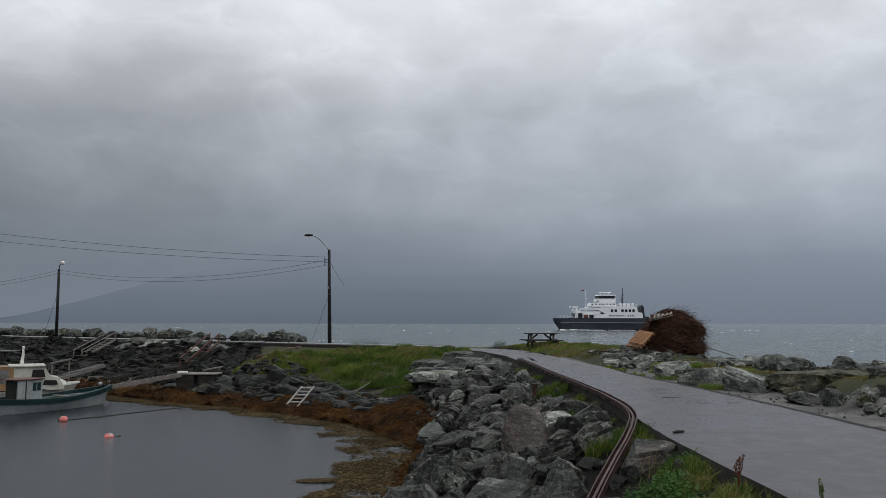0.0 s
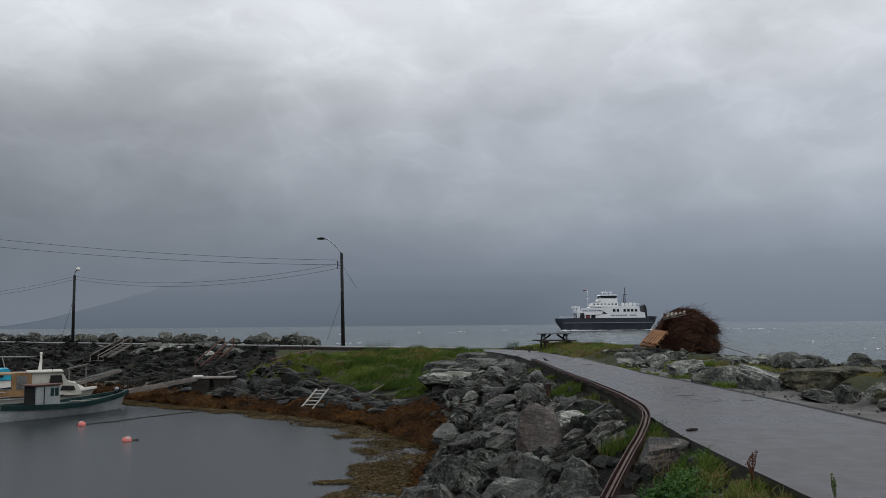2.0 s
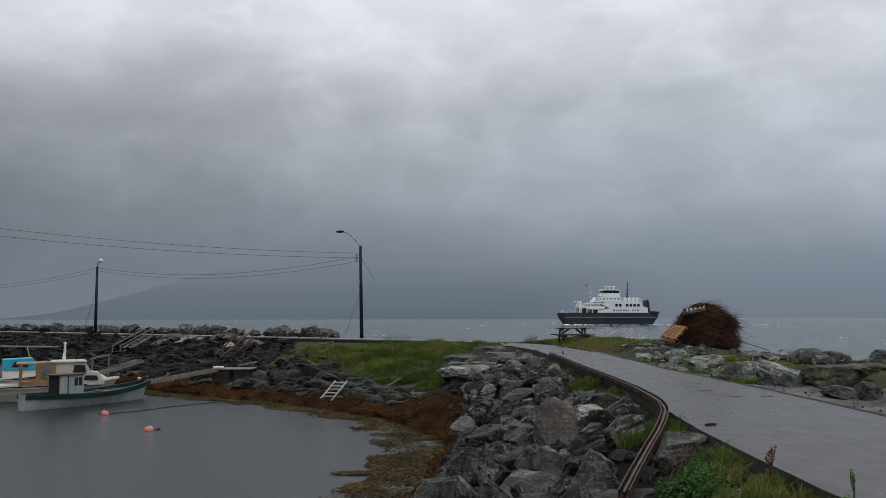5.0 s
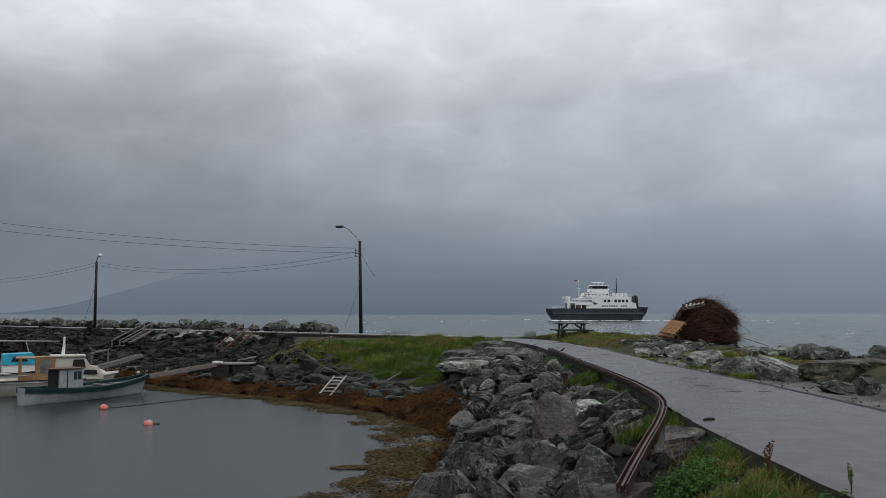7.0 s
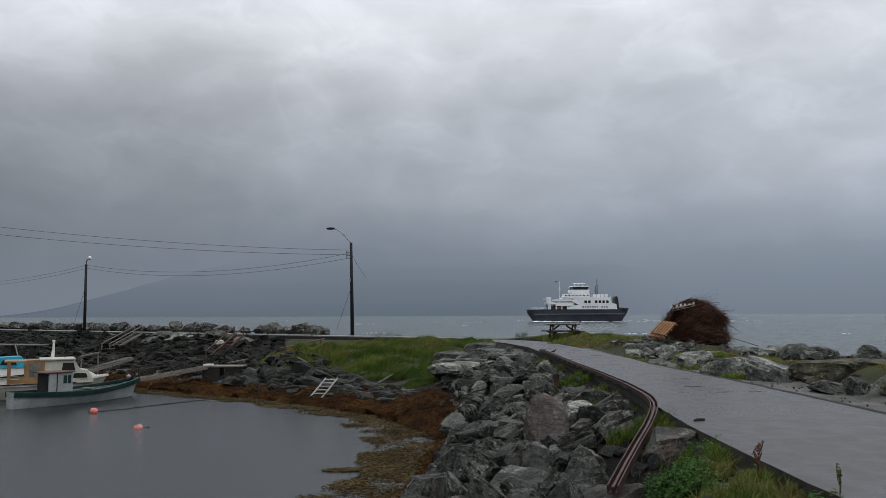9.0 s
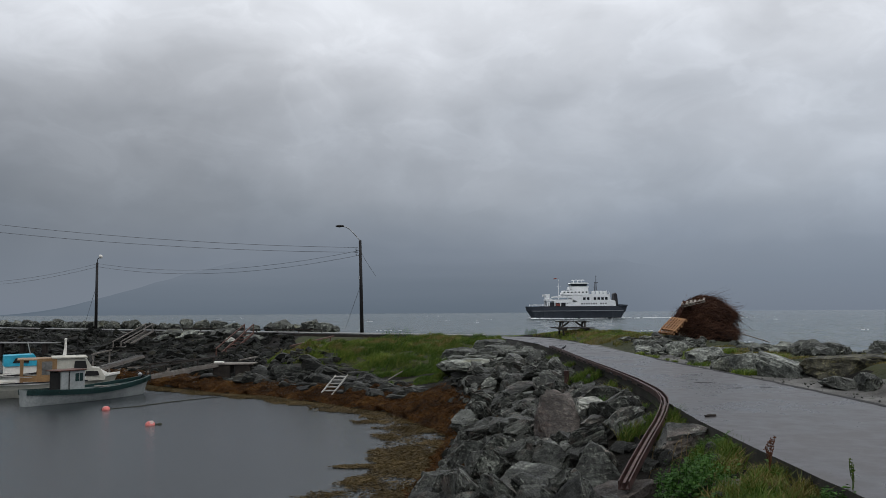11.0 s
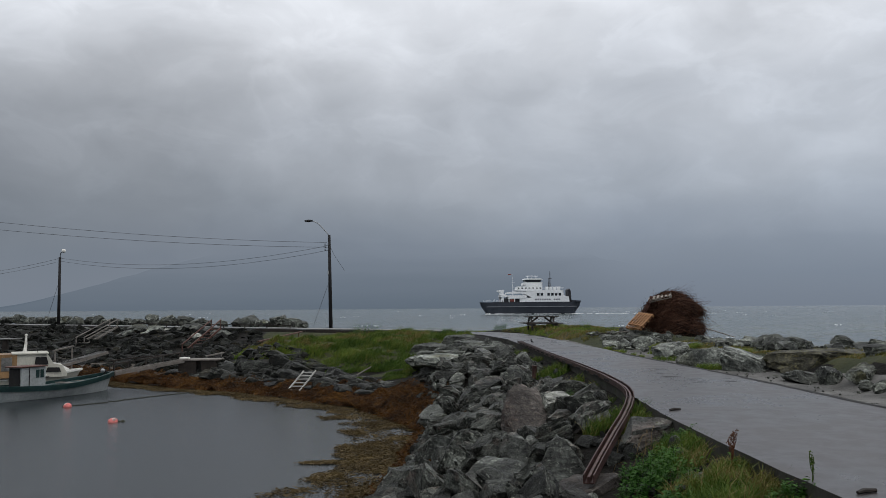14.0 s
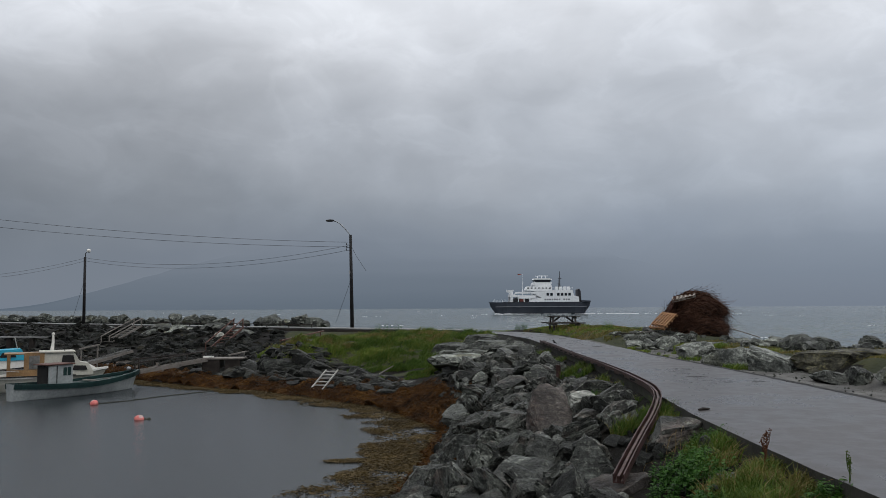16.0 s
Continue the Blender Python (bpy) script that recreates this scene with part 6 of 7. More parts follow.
def build_dock():
    # small landing stage on a stone pillar
    d = thing("landing_stage", pose(-11.0, 41.9, 0), "small pale-topped landing stage on dark pillars", "landing stage")
    bm = bmesh.new()
    box(bm, (0.0, 0, 1.06), (2.1, 1.2, 0.07), None, 0.015)
    part("deck", bm, M_WOODGREY, d)
    for x, w in ((-0.62, 0.95), (0.5, 0.8)):
        bm = bmesh.new()
        box(bm, (x, -0.05, 0.45), (w, 0.95, 1.13), None, 0.05)
        part("pillar", bm, M_WOODDARK, d)
    bm = bmesh.new()
    box(bm, (-0.8, -0.35, 1.15), (0.5, 0.3, 0.1), None, 0.03)
    tagged(part("fish_crate", bm, M_WHITE), "white plastic crate on the landing stage", "crate")
    bpy.data.objects["fish_crate"].matrix_basis = pose(-11.0, 41.9, 0.0)
    gangway((-11.95, 41.6, 1.0), (-14.4, 38.5, 0.62), 0.5, M_WOODGREY, "narrow grey wooden gangway down to the boats", 18)
    gangway((-17.4, 45.2, 1.3), (-19.1, 43.0, 0.66), 0.7, M_WOODGREY, "pale slatted gangway over the weedy shore", 13, M_DECK, False)
    stairs((-14.0, 57.0, 2.35), (-14.8, 52.4, 0.75), 0.7, 9, M_WOODRED, "brown-red timber stairs down from the walkway")
    stairs((-24.2, 64.6, 2.35), (-25.2, 60.4, 1.0), 0.7, 9, M_WOODGREY, "grey weathered timber stairs down from the walkway")
    # low quay by the boats
    q = tagged(new("low_quay"), "low dark quay with a pale concrete top by the moorings", "quay", kind="structure")
    bm = bmesh.new()
    slab(bm, [(-46, 64), (-30.5, 60.5), (-30.0, 61.4), (-46, 66)], 1.53, 1.60)
    part("quay_top", bm, M_DECK, q)
    for k in range(8):
        bm = bmesh.new()
        box(bm, (-31 - 2 * k, 60.9 + 0.47 * k, 0.65), (0.35, 0.35, 1.70), None, 0.03)
        part("pile", bm, M_WOODDARK, q)
    # handrail pipe along the dark part of the walkway
    rail = thing("walkway_rail", pose(0, 0, 0), "low dark rail along the walkway edge", "railing")
    bm = bmesh.new()
    beam(bm, along(13.5, -0.82, 2.52), along(34, -0.82, 2.52), 0.06, 0.07)
    part("top_bar", bm, M_WOODDARK, rail)
    for k in range(9):
        bm = bmesh.new()
        p = along(13.6 + 2.5 * k, -0.82, 2.4)
        box(bm, p, (0.07, 0.07, 0.28))
        part("post", bm, M_WOODDARK, rail)
    # long handrail and planks on the inner face
    for a, b, w, mt, lb in (((-16.0, 42.0, 1.02), (-12.7, 45.0, 1.27), 0.07, M_WOODDARK, "long dark handrail pole above the gangway"),
                            ((-8.8, 46.0, 1.81), (-7.1, 52.0, 2.19), 0.12, M_WOODRED, "brown plank leaning on the breakwater stones"),
                            ((-20.2, 45.0, 1.43), (-19.7, 46.5, 1.62), 0.10, M_WOODGREY, "short pale plank on the breakwater stones"),
                            ((-13.0, 47.0, 0.75), (-11.4, 48.5, 1.05), 0.14, M_WOODGREY, "weathered plank stranded on the breakwater stones")):
        bm = bmesh.new()
        beam(bm, a, b, w, 0.07)
        for q in (0.08, 0.92):
            c = Vector(a).lerp(Vector(b), q)
            beam(bm, (c.x, c.y, height(c.x, c.y) - 0.1), (c.x + 0.001, c.y, c.z), 0.07, 0.07)
        tagged(part("shore_plank", bm, mt), lb, "plank", "planks on the breakwater")
    # weedy line that floats from the buoy to the shore
    bm = bmesh.new()
    pts = [(-13.1, 30.8), (-12.2, 31.8), (-11.4, 33.2), (-10.3, 34.6), (-9.0, 36.2), (-8.3, 36.9)]
    fine = []
    for (ax, ay), (bx, by) in zip(pts, pts[1:]):
        for k in range(6):
            fine.append((ax + (bx - ax) * k / 6 + 0.06 * math.sin(k * 2.3 + ax * 5), ay + (by - ay) * k / 6, 0.012))
    tube(bm, fine, 0.02, 5)
    tagged(part("mooring_line", bm, M_ROPE), "dark weedy mooring line floating on the water", "rope")


def bird(x, y, turn):
    """A small dark bird standing on the road."""
    z = ROAD_Z
    b = thing("bird", pose(x, y, z, 0, 0, turn), "small dark bird standing on the wet road", "bird", "birds on the road")
    b.scale = (0.7, 0.7, 0.7)
    bm = bmesh.new()
    rings = []
    for s, w, h, zc in ((-0.16, 0.01, 0.01, 0.10), (-0.10, 0.04, 0.035, 0.115), (0.0, 0.065, 0.06, 0.135), (0.09, 0.055, 0.055, 0.16), (0.14, 0.025, 0.03, 0.19)):
        rings.append([(s, w * math.cos(k * math.tau / 10), zc + h * math.sin(k * math.tau / 10)) for k in range(10)])
    skin(bm, rings, True, True)
    part("body", bm, M_BIRD, b, smooth=True)
    bm = bmesh.new()
    bmesh.ops.create_uvsphere(bm, u_segments=10, v_segments=8, radius=0.04, matrix=pose(0.155, 0, 0.235))
    part("head", bm, M_BIRD, b, smooth=True)
    bm = bmesh.new()
    tube(bm, [(0.185, 0, 0.233), (0.235, 0, 0.225)], [0.013, 0.003], 6)
    part("beak", bm, M_GALV, b)
    bm = bmesh.new()
    side_plate(bm, [(-0.09, 0.10), (-0.24, 0.075), (-0.23, 0.095), (-0.09, 0.13)], -0.03, 0.03)
    part("tail", bm, M_BIRD, b)
    for q in (-0.025, 0.025):
        bm = bmesh.new()
        tube(bm, [(0.01, q, 0.09), (0.015, q, 0.0), (0.045, q, 0.004)], 0.006, 5)
        part("leg", bm, M_GALV, b)
    return b


build_posts()
FERRY = ferry()
AFLOAT = [open_boat(), cabin_boat(), blue_boat(), buoy(-9.78, 26.4, 10, True), buoy(-13.1, 30.6, 160, False)]
picnic_table()
brush_pile()
steel_rail()
shore_ladder()
build_dock()
BIRD = bird(5.15, 31.6, 20)
BIRD_B = bird(6.7, 38.0, 150)


# ------------------------------------------------------------------ vegetation and weed
def blades(name, x, y, z, h, w, lean, mat, seed, parent=None, kind="stuff", label="", category="grass", spread=0.35):
    """Grass blades, each bent over by the wind, as one mesh."""
    r = np.random.RandomState(seed)
    n = len(x)
    a = r.uniform(0, math.tau, n)
    sx, sy = np.cos(a) * w, np.sin(a) * w
    dx, dy = lean * h + r.normal(0, spread, n) * h, r.normal(0, spread, n) * h
    v = np.empty((n, 5, 3))
    v[:, 0] = np.stack([x - sx, y - sy, z], 1)
    v[:, 1] = np.stack([x + sx, y + sy, z], 1)
    v[:, 2] = np.stack([x + sx * 0.8 + dx * 0.35, y + sy * 0.8 + dy * 0.35, z + h * 0.6], 1)
    v[:, 3] = np.stack([x - sx * 0.8 + dx * 0.35, y - sy * 0.8 + dy * 0.35, z + h * 0.6], 1)
    v[:, 4] = np.stack([x + dx, y + dy, z + h * (1 - 0.25 * np.abs(lean))], 1)
    base = np.arange(n)[:, None] * 5
    tri = np.concatenate([base + np.array([[0, 1, 2]]), base + np.array([[0, 2, 3]]), base + np.array([[3, 2, 4]])])
    me = from_arrays(name, v.reshape(-1, 3), tri, mat)
    ob = new(name, me)
    if parent is not None:
        ob.parent = parent
        return ob
    return tagged(ob, label, category, kind=kind)


def random_places(n, x0, x1, y0, y1, seed, mask):
    r = np.random.RandomState(seed)
    x, y = r.uniform(x0, x1, n), r.uniform(y0, y1, n)
    z = ground_height(x, y)
    keep = mask(x, y, z)
    return x[keep], y[keep], z[keep], r


def patch_places(spots, seed):
    """Places gathered in round tufts. spots: x, y, radius, count."""
    r = np.random.RandomState(seed)
    xs, ys = [], []
    for x, y, rad, n in spots:
        q, a = rad * np.sqrt(r.random_sample(n)) * r.uniform(0.6, 1.1, n), r.uniform(0, math.tau, n)
        xs.append(x + q * np.cos(a))
        ys.append(y + q * np.sin(a))
    x, y = np.concatenate(xs), np.concatenate(ys)
    return x, y, ground_height(x, y), r


def build_grass():
    x, y, z, r = random_places(190000, -11, 3.6, 33, 51, 31, lambda x, y, z: (z + 0.35 * value_noise(x, y, 1.6) > 0.70 + 0.03 * np.abs(x + 3)) & ~inside(x, y, CREST + SEAWARD[::-1])
                               & ((x < 1.6) | (y > 41)) & (x + 0.5 * value_noise(x, y, 2) > -10.2))
    h = r.uniform(0.08, 0.32, len(x)) * np.clip(0.8 + 0.9 * value_noise(x, y, 0.8) + 0.6 * value_noise(x, y, 0.3), 0.15, 2.0)
    dry = value_noise(x + 20, y, 1.7) + 0.6 * value_noise(x, y + 7, 0.5) + 0.9 * (z - 1.9) - 0.10 * (x + 4.5) > 0.15
    lush = ~dry & (value_noise(x, y + 31, 1.5) + 0.16 * (x + 4.5) > 0.0)
    for k, mat, lb in ((lush, M_NEARGRASS, "dark lush grass clumps on the shore bank"), (~dry & ~lush, M_GRASS, "long green meadow grass bent by the wind on the shore bank"), (dry, M_DRYGRASS, "patches of yellowing meadow grass on the shore bank")):
        blades("meadow_grass", x[k], y[k], z[k] - 0.03, h[k], 0.012, 0.45, mat, 32, label=lb)
    x, y, z, r = random_places(70000, 4.0, 15, 27, 53, 33, lambda x, y, z: ((x > 7.9 + 0.4 * value_noise(x, y, 1.1) - 0.12 * np.maximum(0, y - 37)) | (y > 48.5 + 0.72 * (5.6 - x))) & ((y < 44) | (x > 6.9) | (y > 48.5 + 0.72 * (5.6 - x))) & ((y > 36.5) | (x < 9.0)) & (y > 34.5) & (value_noise(x, y, 1.3) > -0.35) & (z > 1.5))
    h = r.uniform(0.04, 0.16, len(x)) * (1 + 0.5 * value_noise(x, y, 1.5))
    dry = value_noise(x + 5, y, 1.2) + 0.6 * value_noise(x, y + 3, 0.5) > 0.1
    for k, mat, lb in ((~dry, M_GRASS, "short green grass on the bank round the picnic table"), (dry, M_DRYGRASS, "short yellow-brown grass on the bank round the picnic table")):
        blades("bank_grass", x[k], y[k], z[k] - 0.02, h[k], 0.014, 0.4, mat, 34, label=lb)
    x, y, z, r = patch_places([(7.6, 27.5, 0.25, 300), (7.5, 24.6, 0.15, 150), (7.75, 29.5, 0.3, 350), (9.6, 21.9, 0.4, 900), (9.35, 22.9, 0.35, 500), (9.4, 25.2, 0.4, 600), (8.9, 27.0, 0.4, 600), (10.0, 18.9, 0.3, 250),
                               (7.55, 25.6, 0.12, 120), (9.1, 28.6, 0.4, 500), (8.15, 20.5, 0.4, 420), (8.1, 23.9, 0.5, 160)], 35)
    blades("roadside_grass", x, y, z - 0.02, r.uniform(0.05, 0.22, len(x)), 0.01, 0.5, M_GRASS, 36, label="tufts of yellow-green grass along the gravel edge")
    # the near bank below the road
    spots = [(3.45, 11.75, 0.30, 1500), (3.48, 10.0, 0.2, 800), (3.4, 9.7, 0.26, 1100), (3.25, 12.9, 0.35, 1100), (3.1, 12.3, 0.25, 700), (3.35, 8.9, 0.2, 250), (3.45, 8.1, 0.22, 900), (3.5, 7.3, 0.2, 800), (3.5, 9.3, 0.2, 500), (3.6, 10.8, 0.2, 600),
             (3.15, 7.7, 0.30, 1400), (2.95, 7.2, 0.35, 1600), (3.2, 6.4, 0.3, 900), (2.9, 7.9, 0.25, 600), (3.8, 16.8, 0.40, 900), (3.6, 16.0, 0.3, 500), (3.95, 18.2, 0.3, 450), (4.05, 20.8, 0.4, 900),
             (4.0, 22.0, 0.45, 900), (3.75, 23.2, 0.4, 500), (4.2, 25.5, 0.4, 500), (4.2, 29.5, 0.5, 600), (4.05, 33, 0.5, 600), (3.7, 14.6, 0.25, 350), (3.62, 12.4, 0.25, 800), (3.75, 13.1, 0.2, 400)]
    x, y, z, r = patch_places(spots, 37)
    h = r.uniform(0.08, 0.28, len(x)) * (1 + 0.4 * value_noise(x, y, 0.4))
    tone = value_noise(x, y, 0.5) + 0.7 * value_noise(x, y + 40, 0.2) + r.normal(0, 0.3, len(x))
    for k, mat, lb in ((tone < 0.62, M_NEARGRASS, "lush green grass tufts between the stones below the road"), (tone >= 0.62, M_DRYGRASS, "yellowing grass tufts between the stones below the road")):
        blades("bank_tufts", x[k], y[k], z[k] - 0.02, h[k], 0.0055, 0.35, mat, 38, label=lb, spread=0.45)
    # thin turf on top of the sea wall's bank
    x, y, z, r = random_places(70000, 9.2, 15, 12, 34, 39, lambda x, y, z: (x > np.interp(y, [q[1] for q in FOOT], [q[0] for q in FOOT]) + 1.1) & (y < 29) & (value_noise(x, y, 1.1) + 0.5 * value_noise(x, y, 0.4) > -0.12))
    blades("sea_bank_grass", x, y, z - 0.02, r.uniform(0.03, 0.10, len(x)), 0.011, 0.4, M_DRYGRASS, 40, label="short yellow-green grass and moss between the sea wall boulders")


def build_straw():
    """Dry stems and runners that arch over the near bank."""
    r = np.random.RandomState(44)
    bm = bmesh.new()
    for k in range(70):
        x, y = 3.1 + r.normal() * 0.2, r.uniform(6.2, 12.0)
        x = min(x, 3.4)
        z = height(x, y)
        ln, a = r.uniform(0.15, 0.4), r.uniform(-1.6, 1.2)
        dx, dy = math.cos(a) * ln, math.sin(a) * ln
        up = r.uniform(0.12, 0.35)
        tube(bm, [(x, y, z), (x + dx * 0.3, y + dy * 0.3, z + up * 0.8), (x + dx * 0.65, y + dy * 0.65, z + up), (x + dx, y + dy, z + up * 0.7)], [0.003, 0.0028, 0.002, 0.001], 3, False)
    tagged(part("dry_stems", bm, M_STRAW), "dry straw-coloured stems arching over the bank", "dry grass", kind="stuff")


def weed_clump(x, y, rad, stems, hgt, seed):
    """A clump of low leafy weeds: stems with paired leaves."""
    r = np.random.RandomState(seed)
    z0 = height(x, y)
    t = thing("leafy_weed", pose(x, y, z0), "bright green leafy weeds growing between the stones", "weed", "leafy weeds")
    bm = bmesh.new()
    vs, fs = [], []
    for k in range(stems):
        q, a = rad * math.sqrt(r.random_sample()), r.uniform(0, math.tau)
        px, py = q * math.cos(a), q * math.sin(a)
        pz = height(x + px, y + py) - z0
        h = hgt * r.uniform(0.5, 1.1)
        lx, ly = r.normal() * 0.15 * h + 0.15 * h, r.normal() * 0.15 * h
        tube(bm, [(px, py, pz), (px + lx * 0.4, py + ly * 0.4, pz + h * 0.55), (px + lx, py + ly, pz + h)], [0.004, 0.003, 0.001], 3, False)
        for j in range(9):
            s = 0.25 + 0.75 * j / 8
            c = np.array([px + lx * s * s, py + ly * s * s, pz + h * s])
            b = r.uniform(0, math.tau)
            ln = r.uniform(0.035, 0.075) * (1.25 - 0.5 * s)
            d = np.array([math.cos(b), math.sin(b), r.uniform(-0.4, 0.4)])
            o = np.array([-math.sin(b), math.cos(b), r.uniform(-0.3, 0.3)]) * ln * 0.36
            i = len(vs)
            vs += [c, c + d * ln * 0.5 + o + [0, 0, 0.006], c + d * ln, c + d * ln * 0.5 - o + [0, 0, 0.006]]
            fs.append((i, i + 1, i + 2, i + 3))
    part("stalk", bm, M_LEAF, t)
    mesh_part("foliage", from_arrays("foliage", vs, fs, M_LEAF), t)


def seed_stalk(x, y, h, mat, seed, label, heads=90, green=False):
    """A tall dock-like plant: a stalk with branches crowded with small seeds."""
    r = np.random.RandomState(seed)
    z0 = height(x, y)
    t = thing("dock_plant", pose(x, y, z0), label, "plant", "dock plants")
    bm = bmesh.new()
    tube(bm, [(0, 0, 0), (0.01, 0, h * 0.5), (0.03, 0.01, h)], [0.008, 0.006, 0.002], 5)
    tips = []
    for k in range(5):
        s = 0.5 + 0.09 * k
        a = r.uniform(0, math.tau)
        p = Vector((0.01 + 0.02 * s, 0, h * s))
        q = p + Vector((math.cos(a) * 0.035, math.sin(a) * 0.035, 0.14 * (1.2 - 0.1 * k)))
        tube(bm, [p, p.lerp(q, 0.5) + Vector((math.cos(a) * 0.015, math.sin(a) * 0.015, 0)), q], 0.003, 4)
        tips.append((p, q))
    tips.append((Vector((0.02, 0, h * 0.72)), Vector((0.03, 0.01, h * 1.02))))
    part("stalk", bm, mat, t)
    bm = bmesh.new()
    for k in range(heads):
        p, q = tips[k % len(tips)]
        c = p.lerp(q, 0.25 + 0.75 * r.random_sample()) + Vector(r.normal(0, 0.008, 3))
        bmesh.ops.create_icosphere(bm, subdivisions=1, radius=r.uniform(0.004, 0.009), matrix=Matrix.Translation(c))
    tagged(part("seed_head", bm, mat, t), kind="stuff")
    vs, fs = [], []
    for k in range(7):
        a, s = r.uniform(0, math.tau), r.uniform(0.02, 0.5)
        ln = r.uniform(0.08, 0.2)
        c, d = np.array([0, 0, h * s]), np.array([math.cos(a), math.sin(a), 0.35])
        o = np.array([-math.sin(a), math.cos(a), 0]) * ln * 0.17
        i = len(vs)
        vs += [c, c + d * ln * 0.5 + o, c + d * ln - [0, 0, ln * 0.25], c + d * ln * 0.5 - o]
        fs.append((i, i + 1, i + 2, i + 3))
    mesh_part("foliage", from_arrays("foliage", vs, fs, M_LEAF), t)


def build_plants():
    for k, (x, y, rad, n, h) in enumerate([(2.85, 9.0, 0.28, 60, 0.26), (2.95, 8.45, 0.28, 60, 0.28), (2.65, 8.5, 0.25, 45, 0.22), (3.2, 9.3, 0.22, 40, 0.22), (3.3, 12.7, 0.2, 26, 0.2), (3.35, 16.4, 0.25, 35, 0.3),
                                           (2.7, 7.7, 0.2, 30, 0.2), (3.55, 9.9, 0.2, 30, 0.22), (3.5, 6.9, 0.2, 26, 0.22)]):
        weed_clump(x, y, rad, n, h, 50 + k)
    seed_stalk(3.5, 8.1, 0.43, M_SORREL, 71, "rust-red dock plant gone to seed by the road edge", 90)
    seed_stalk(3.44, 8.0, 0.34, M_SORREL, 72, "rust-red dock plant gone to seed by the road edge", 70)
    seed_stalk(3.64, 6.75, 0.38, M_NEARGRASS, 73, "green dock plant spike by the road edge", 60)
    for k, (x, y) in enumerate(((-2.9, 47.2), (-2.6, 47.6), (-3.4, 47.4), (-2.0, 47.0), (-3.1, 46.6), (2.0, 45.6), (9.6, 41.5), (5.8, 49.8), (6.1, 50.0), (1.0, 46.2), (1.4, 46.4))):
        weed_clump(x, y, 0.3, 30, 0.75 if k < 5 else 0.4, 80 + k)


def strands(name, x, y, z, length, width, ax, ay, drop, mat, seed, label, flat=False):
    """Ribbons of weed that lie along the ground."""
    r = np.random.RandomState(seed)
    n = len(x)
    pts = []
    cx, cy = x.copy(), y.copy()
    for s in range(4):
        gz = (z if flat else np.maximum(ground_height(cx, cy), -0.01) + drop(cx, cy)) + r.uniform(0, 0.03, n)
        pts.append(np.stack([cx, cy, gz], 1))
        cx = cx + ax * length / 3 + r.normal(0, 0.3, n) * length / 3
        cy = cy + ay * length / 3 + r.normal(0, 0.3, n) * length / 3
    v = np.empty((n, 8, 3))
    ox, oy = -ay * width, ax * width
    for s, p in enumerate(pts):
        k = (0.7, 1.0, 0.85, 0.25)[s]
        off = np.stack([ox * k, oy * k, r.normal(0, 0.008, n)], 1)
        v[:, 2 * s], v[:, 2 * s + 1] = p - off, p + off
    base = np.arange(n)[:, None] * 8
    quads = np.concatenate([base + np.array([[2 * s, 2 * s + 1, 2 * s + 3, 2 * s + 2]]) for s in range(3)])
    tagged(new(name, from_arrays(name, v.reshape(-1, 3), quads, mat)), label, "seaweed", kind="stuff")


def build_weed():
    r = np.random.RandomState(91)
    n = 300000
    reach = np.array([q for q in SHORE if 8 < q[1] < 60])
    run = np.concatenate([[0], np.cumsum(np.hypot(*np.diff(reach, axis=0).T))])
    at = run[-1] * r.random_sample(n)
    x = np.interp(at, run, reach[:, 0]) + r.uniform(-2.6, 2.6, n)
    y = np.interp(at, run, reach[:, 1]) + r.uniform(-2.6, 2.6, n)
    ds = line_distance(x, y, SHORE)
    bay = inside(x, y, SHORE + [(-200, 93), (-200, -25)])
    slope = inside(x, y, SHORE + CREST[::-1])
    z = ground_height(x, y)
    wob = value_noise(x, y, 1.3)
    far = smoothstep(24, 28, y)
    keep = slope & (ds < 1.1 + 1.5 * far + 0.6 * wob)
    e = 0.15
    gx = ground_height(x + e, y) - ground_height(x - e, y)
    gy = ground_height(x, y + e) - ground_height(x, y - e)
    m = np.hypot(gx, gy) + 1e-6
    ax, ay = -gx / m, -gy / m
    k = keep
    lump = lambda px, py: 0.02 + 0.22 * np.maximum(0, value_noise(px, py, 0.55) + 0.5 * value_noise(px, py + 9, 0.24)) + 0.03 * value_noise(px, py, 0.09)
    turn = r.normal(0, 0.8, n)
    ax, ay = ax * np.cos(turn) - ay * np.sin(turn), ax * np.sin(turn) + ay * np.cos(turn)
    strands("bladder_wrack", x[k], y[k], z[k], r.uniform(0.07, 0.22, k.sum()), 0.0075, ax[k], ay[k], lump, M_WRACK, 92, "orange-brown bladder wrack draped over the low-tide shore")
    edge = bay & (ds < np.where(y < 27, 1.8 + 0.8 * value_noise(x, y, 1.7), 1.0 + 0.5 * wob)) & (value_noise(x + 3, y, 0.7) + 0.6 * value_noise(x, y, 0.3) + r.normal(0, 0.7, n) > 0.0 + 0.42 * ds)
    patch = bay & (np.hypot((x + 2.0) / 0.9, (y - 19.0) / 0.25) < 0.6 + 0.6 * wob)
    k = edge | patch
    a = r.uniform(0, math.tau, n)
    strands("floating_weed", x[k], y[k], np.full(k.sum(), 0.012), r.uniform(0.08, 0.26, k.sum()), 0.009, np.cos(a[k]), np.sin(a[k]) * 0.5, None, M_FLOATWEED, 93,
            "olive-brown weed floating at the water's edge", True)


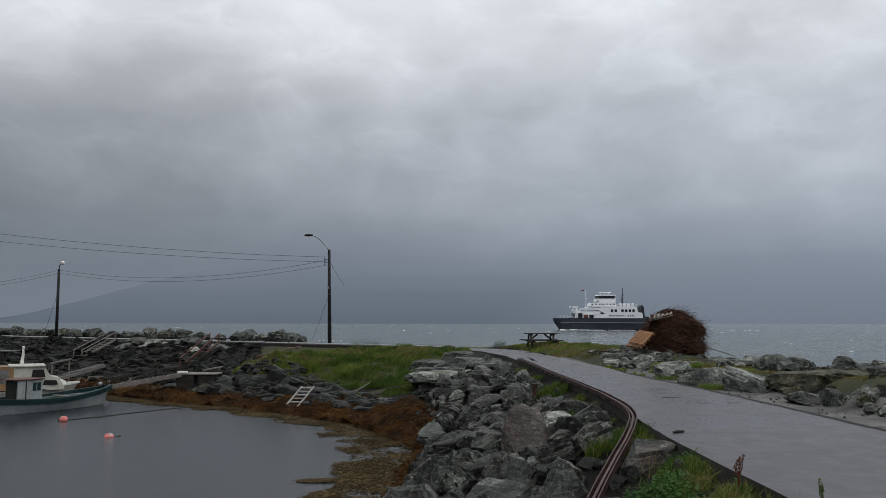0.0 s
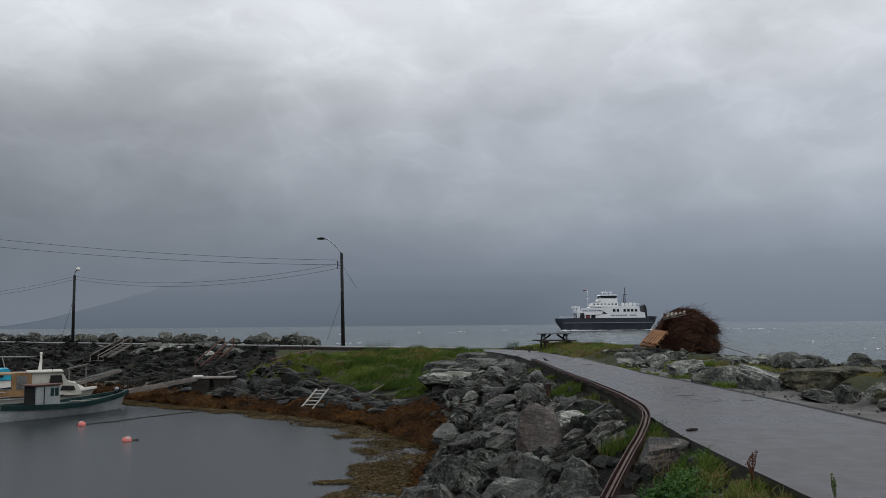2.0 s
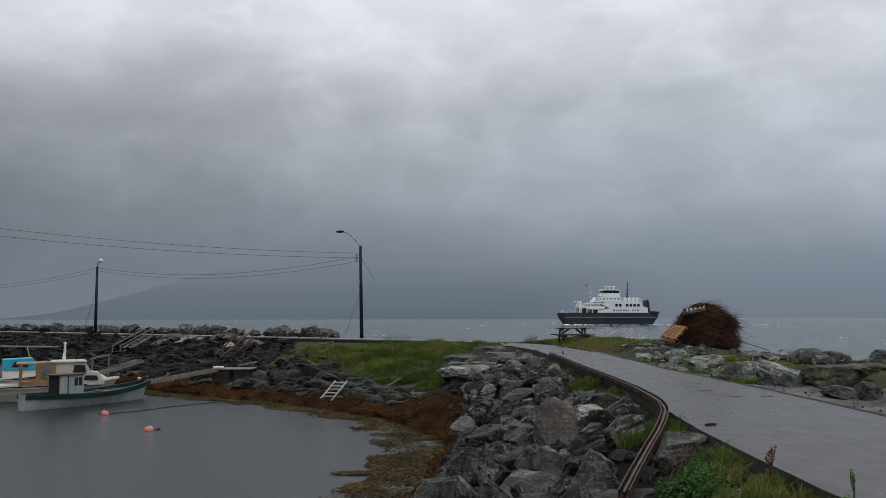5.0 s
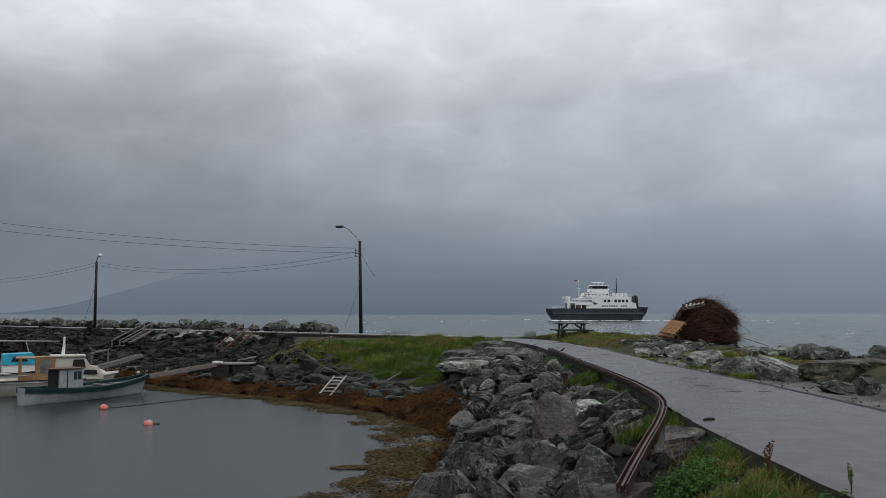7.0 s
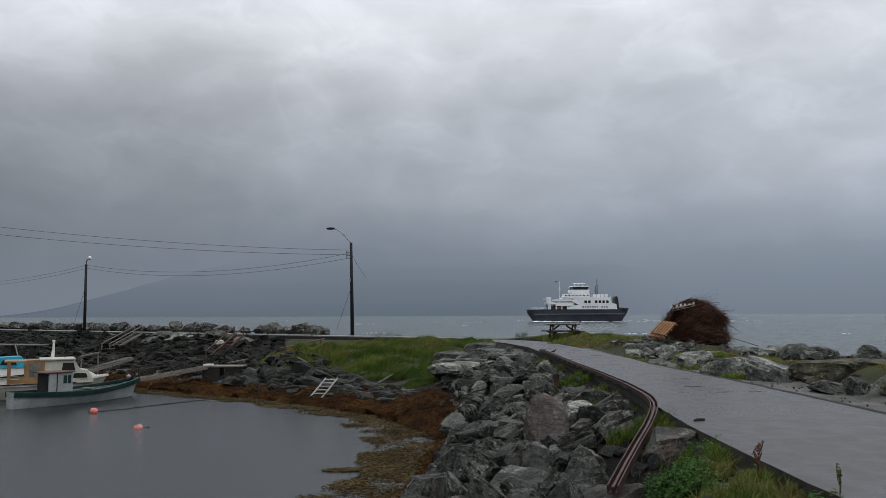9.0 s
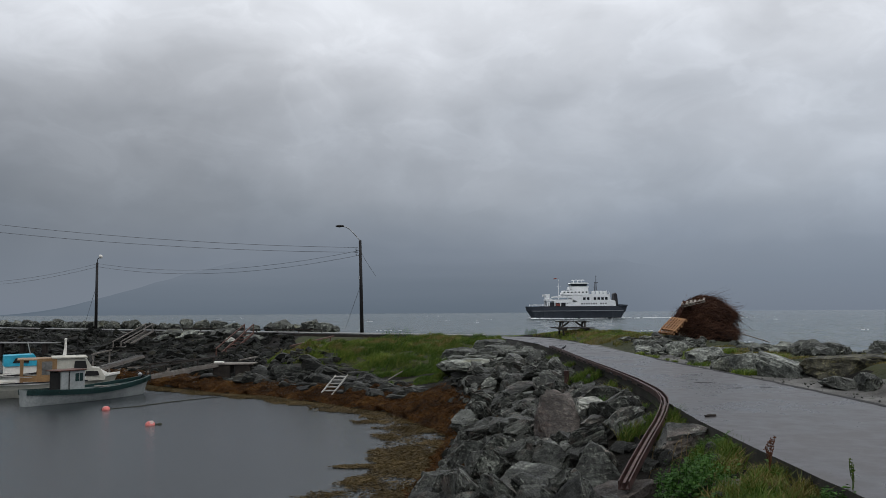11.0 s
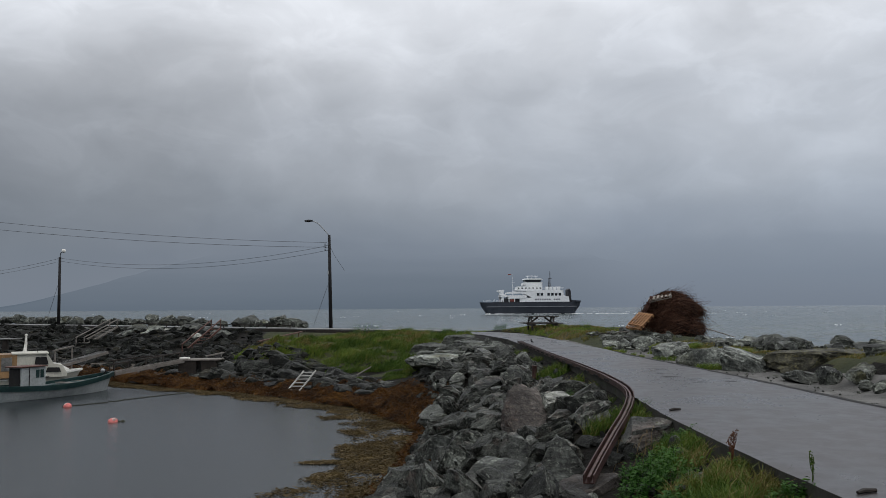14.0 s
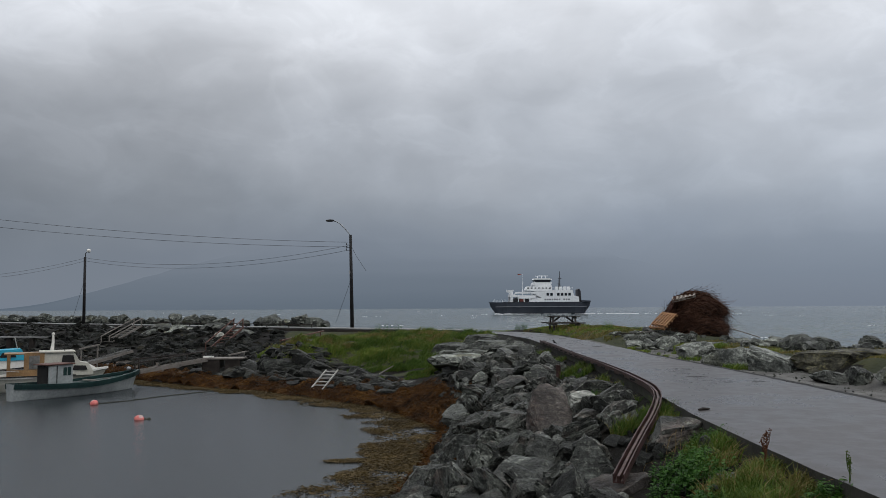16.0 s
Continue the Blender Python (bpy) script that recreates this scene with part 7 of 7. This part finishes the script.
def whitecaps():
    """Breaking crests on the open fjord, low and ragged."""
    r = random.Random(17)
    bm = bmesh.new()
    for k in range(80):
        y = 85 + 700 * r.random() ** 1.4
        x = r.uniform(-0.62, 0.62) * y
        if inside(np.array([x]), np.array([y]), SEAWARD + [(-300, 119), (-300, -25)])[0]:
            continue
        big = r.uniform(0.5, 1.2)
        for j in range(r.randint(3, 8)):
            s = r.uniform(0.06, 0.2) * big
            bmesh.ops.create_icosphere(bm, subdivisions=1, radius=1, matrix=pose(x + r.gauss(0, 1.1), y + r.gauss(0, 0.3), 0.12 + r.uniform(0.0, 0.06), 0, 0, r.uniform(-25, 25)) @ Matrix.Diagonal((s * 2.4, s * 0.7, 0.04 + 0.16 * s, 1)))
    return tagged(part("whitecap_foam", bm, M_FOAM), "small white breaking wave crests on the fjord", "wave crests", kind="stuff")


def build_small():
    for x, y, a, ln in ((4.06, 11.45, 25, 0.2), (3.88, 6.33, 20, 0.2)):
        bm = bmesh.new()
        tube(bm, [(-ln / 2, 0, 0.014), (-ln * 0.1, 0.01, 0.02), (ln / 2, -0.01, 0.016)], [0.014, 0.02, 0.016], 7)
        ob = part("driftwood_stick", bm, M_WOODDARK)
        ob.matrix_basis = pose(x, y, ROAD_Z, 0, 0, a)
        tagged(ob, "short dark stick lying on the wet road", "stick", "sticks on the road")
    g = thing("gate_post", pose(7.62, 11.55, 2.0), "thick mossy grey wooden post beside the road", "post")
    bm = bmesh.new()
    box(bm, (0, 0, 0.36), (0.22, 0.22, 0.86), None, 0.02)
    part("post_body", bm, M_WOODGREY, g)
    bm = bmesh.new()
    box(bm, (0, 0, 0.80), (0.26, 0.26, 0.05), None, 0.015)
    part("cap", bm, M_KERB, g)
    # stones on the gravel strip
    ROCKS["grit"] = [solid_rock("boulder", 1300 + k, M_ROCKGREEN, (1, 0.8, 0.6), 10, 0, 0.02) for k in range(4)]
    r = random.Random(19)
    rows = []
    for k in range(420):
        x, y = 7.35 + 1.9 * r.random() ** 0.7, r.uniform(9, 33)
        rows.append(((x, y, height(x, y) + 0.01), 0.008 + 0.035 * r.random() ** 3, (r.uniform(-60, 60), r.uniform(-60, 60), r.uniform(0, 360))))
    joined_rocks("gravel_stones", rows, "grit", "loose grey stones on the gravel strip")


build_grass()
build_straw()
build_plants()
build_weed()
CAPS = whitecaps()
build_small()


def motions():
    """What moves: the ferry crosses the fjord."""
    walk(FERRY, [(0.0, pose(75.8, 400, 0)), (3.5, pose(65.7, 400, 0)), (7.0, pose(55.9, 400, 0)), (10.5, pose(46.3, 400, 0)), (12.5, pose(40.9, 400, 0)), (16.0, pose(31.4, 400, 0))])
    spot = lambda x, y, turn: pose(x, y, ROAD_Z, 0, 0, turn)
    walk(BIRD, [(0.0, spot(5.2, 31.9, 160)), (1.2, spot(5.08, 31.05, 200)), (2.0, spot(5.24, 32.1, 130)), (4.0, spot(5.29, 32.6, 90)), (6.5, spot(5.2, 32.0, 60)), (7.5, spot(5.05, 31.1, 20)),
                (8.0, spot(5.08, 31.2, 20)), (10.5, spot(5.09, 31.4, 20)), (12.0, spot(5.19, 31.7, 35)), (13.5, spot(5.33, 32.9, 70)), (14.5, spot(5.25, 31.9, 130)), (15.0, spot(5.05, 30.8, 150)), (16.0, spot(5.13, 31.5, 110))])
    walk(BIRD_B, [(0.0, spot(6.76, 38.0, 150)), (1.0, spot(6.3, 39.4, 130)), (2.0, spot(5.9, 41.6, 110)), (3.2, spot(5.0, 45.0, 120)), (5.5, spot(3.9, 46.2, 140)), (16.0, spot(3.6, 46.4, 140))])
    walk(CAPS, [(0.0, pose(0, 0, 0)), (8.0, pose(4.0, -2.4, 0)), (16.0, pose(8.0, -4.8, 0))])
    # hulls and buoys ride the small harbour swell
    for k, ob in enumerate(AFLOAT):
        rest = ob.matrix_basis.copy()
        light = k > 2
        rows = []
        for i in range(17):
            a = i * 2.1 + k * 1.7
            tilt = pose(0, 0, (0.02 if light else 0.012) * math.sin(a), 0, (2.5 if light else 0.5) * math.sin(a + 0.8), (2.0 if light else 0.15) * math.sin(a * 0.5))
            m = rest @ tilt
            rows.append((float(i), Matrix.LocRotScale(m.to_translation(), m.to_quaternion(), None)))
        walk(ob, rows)


motions()
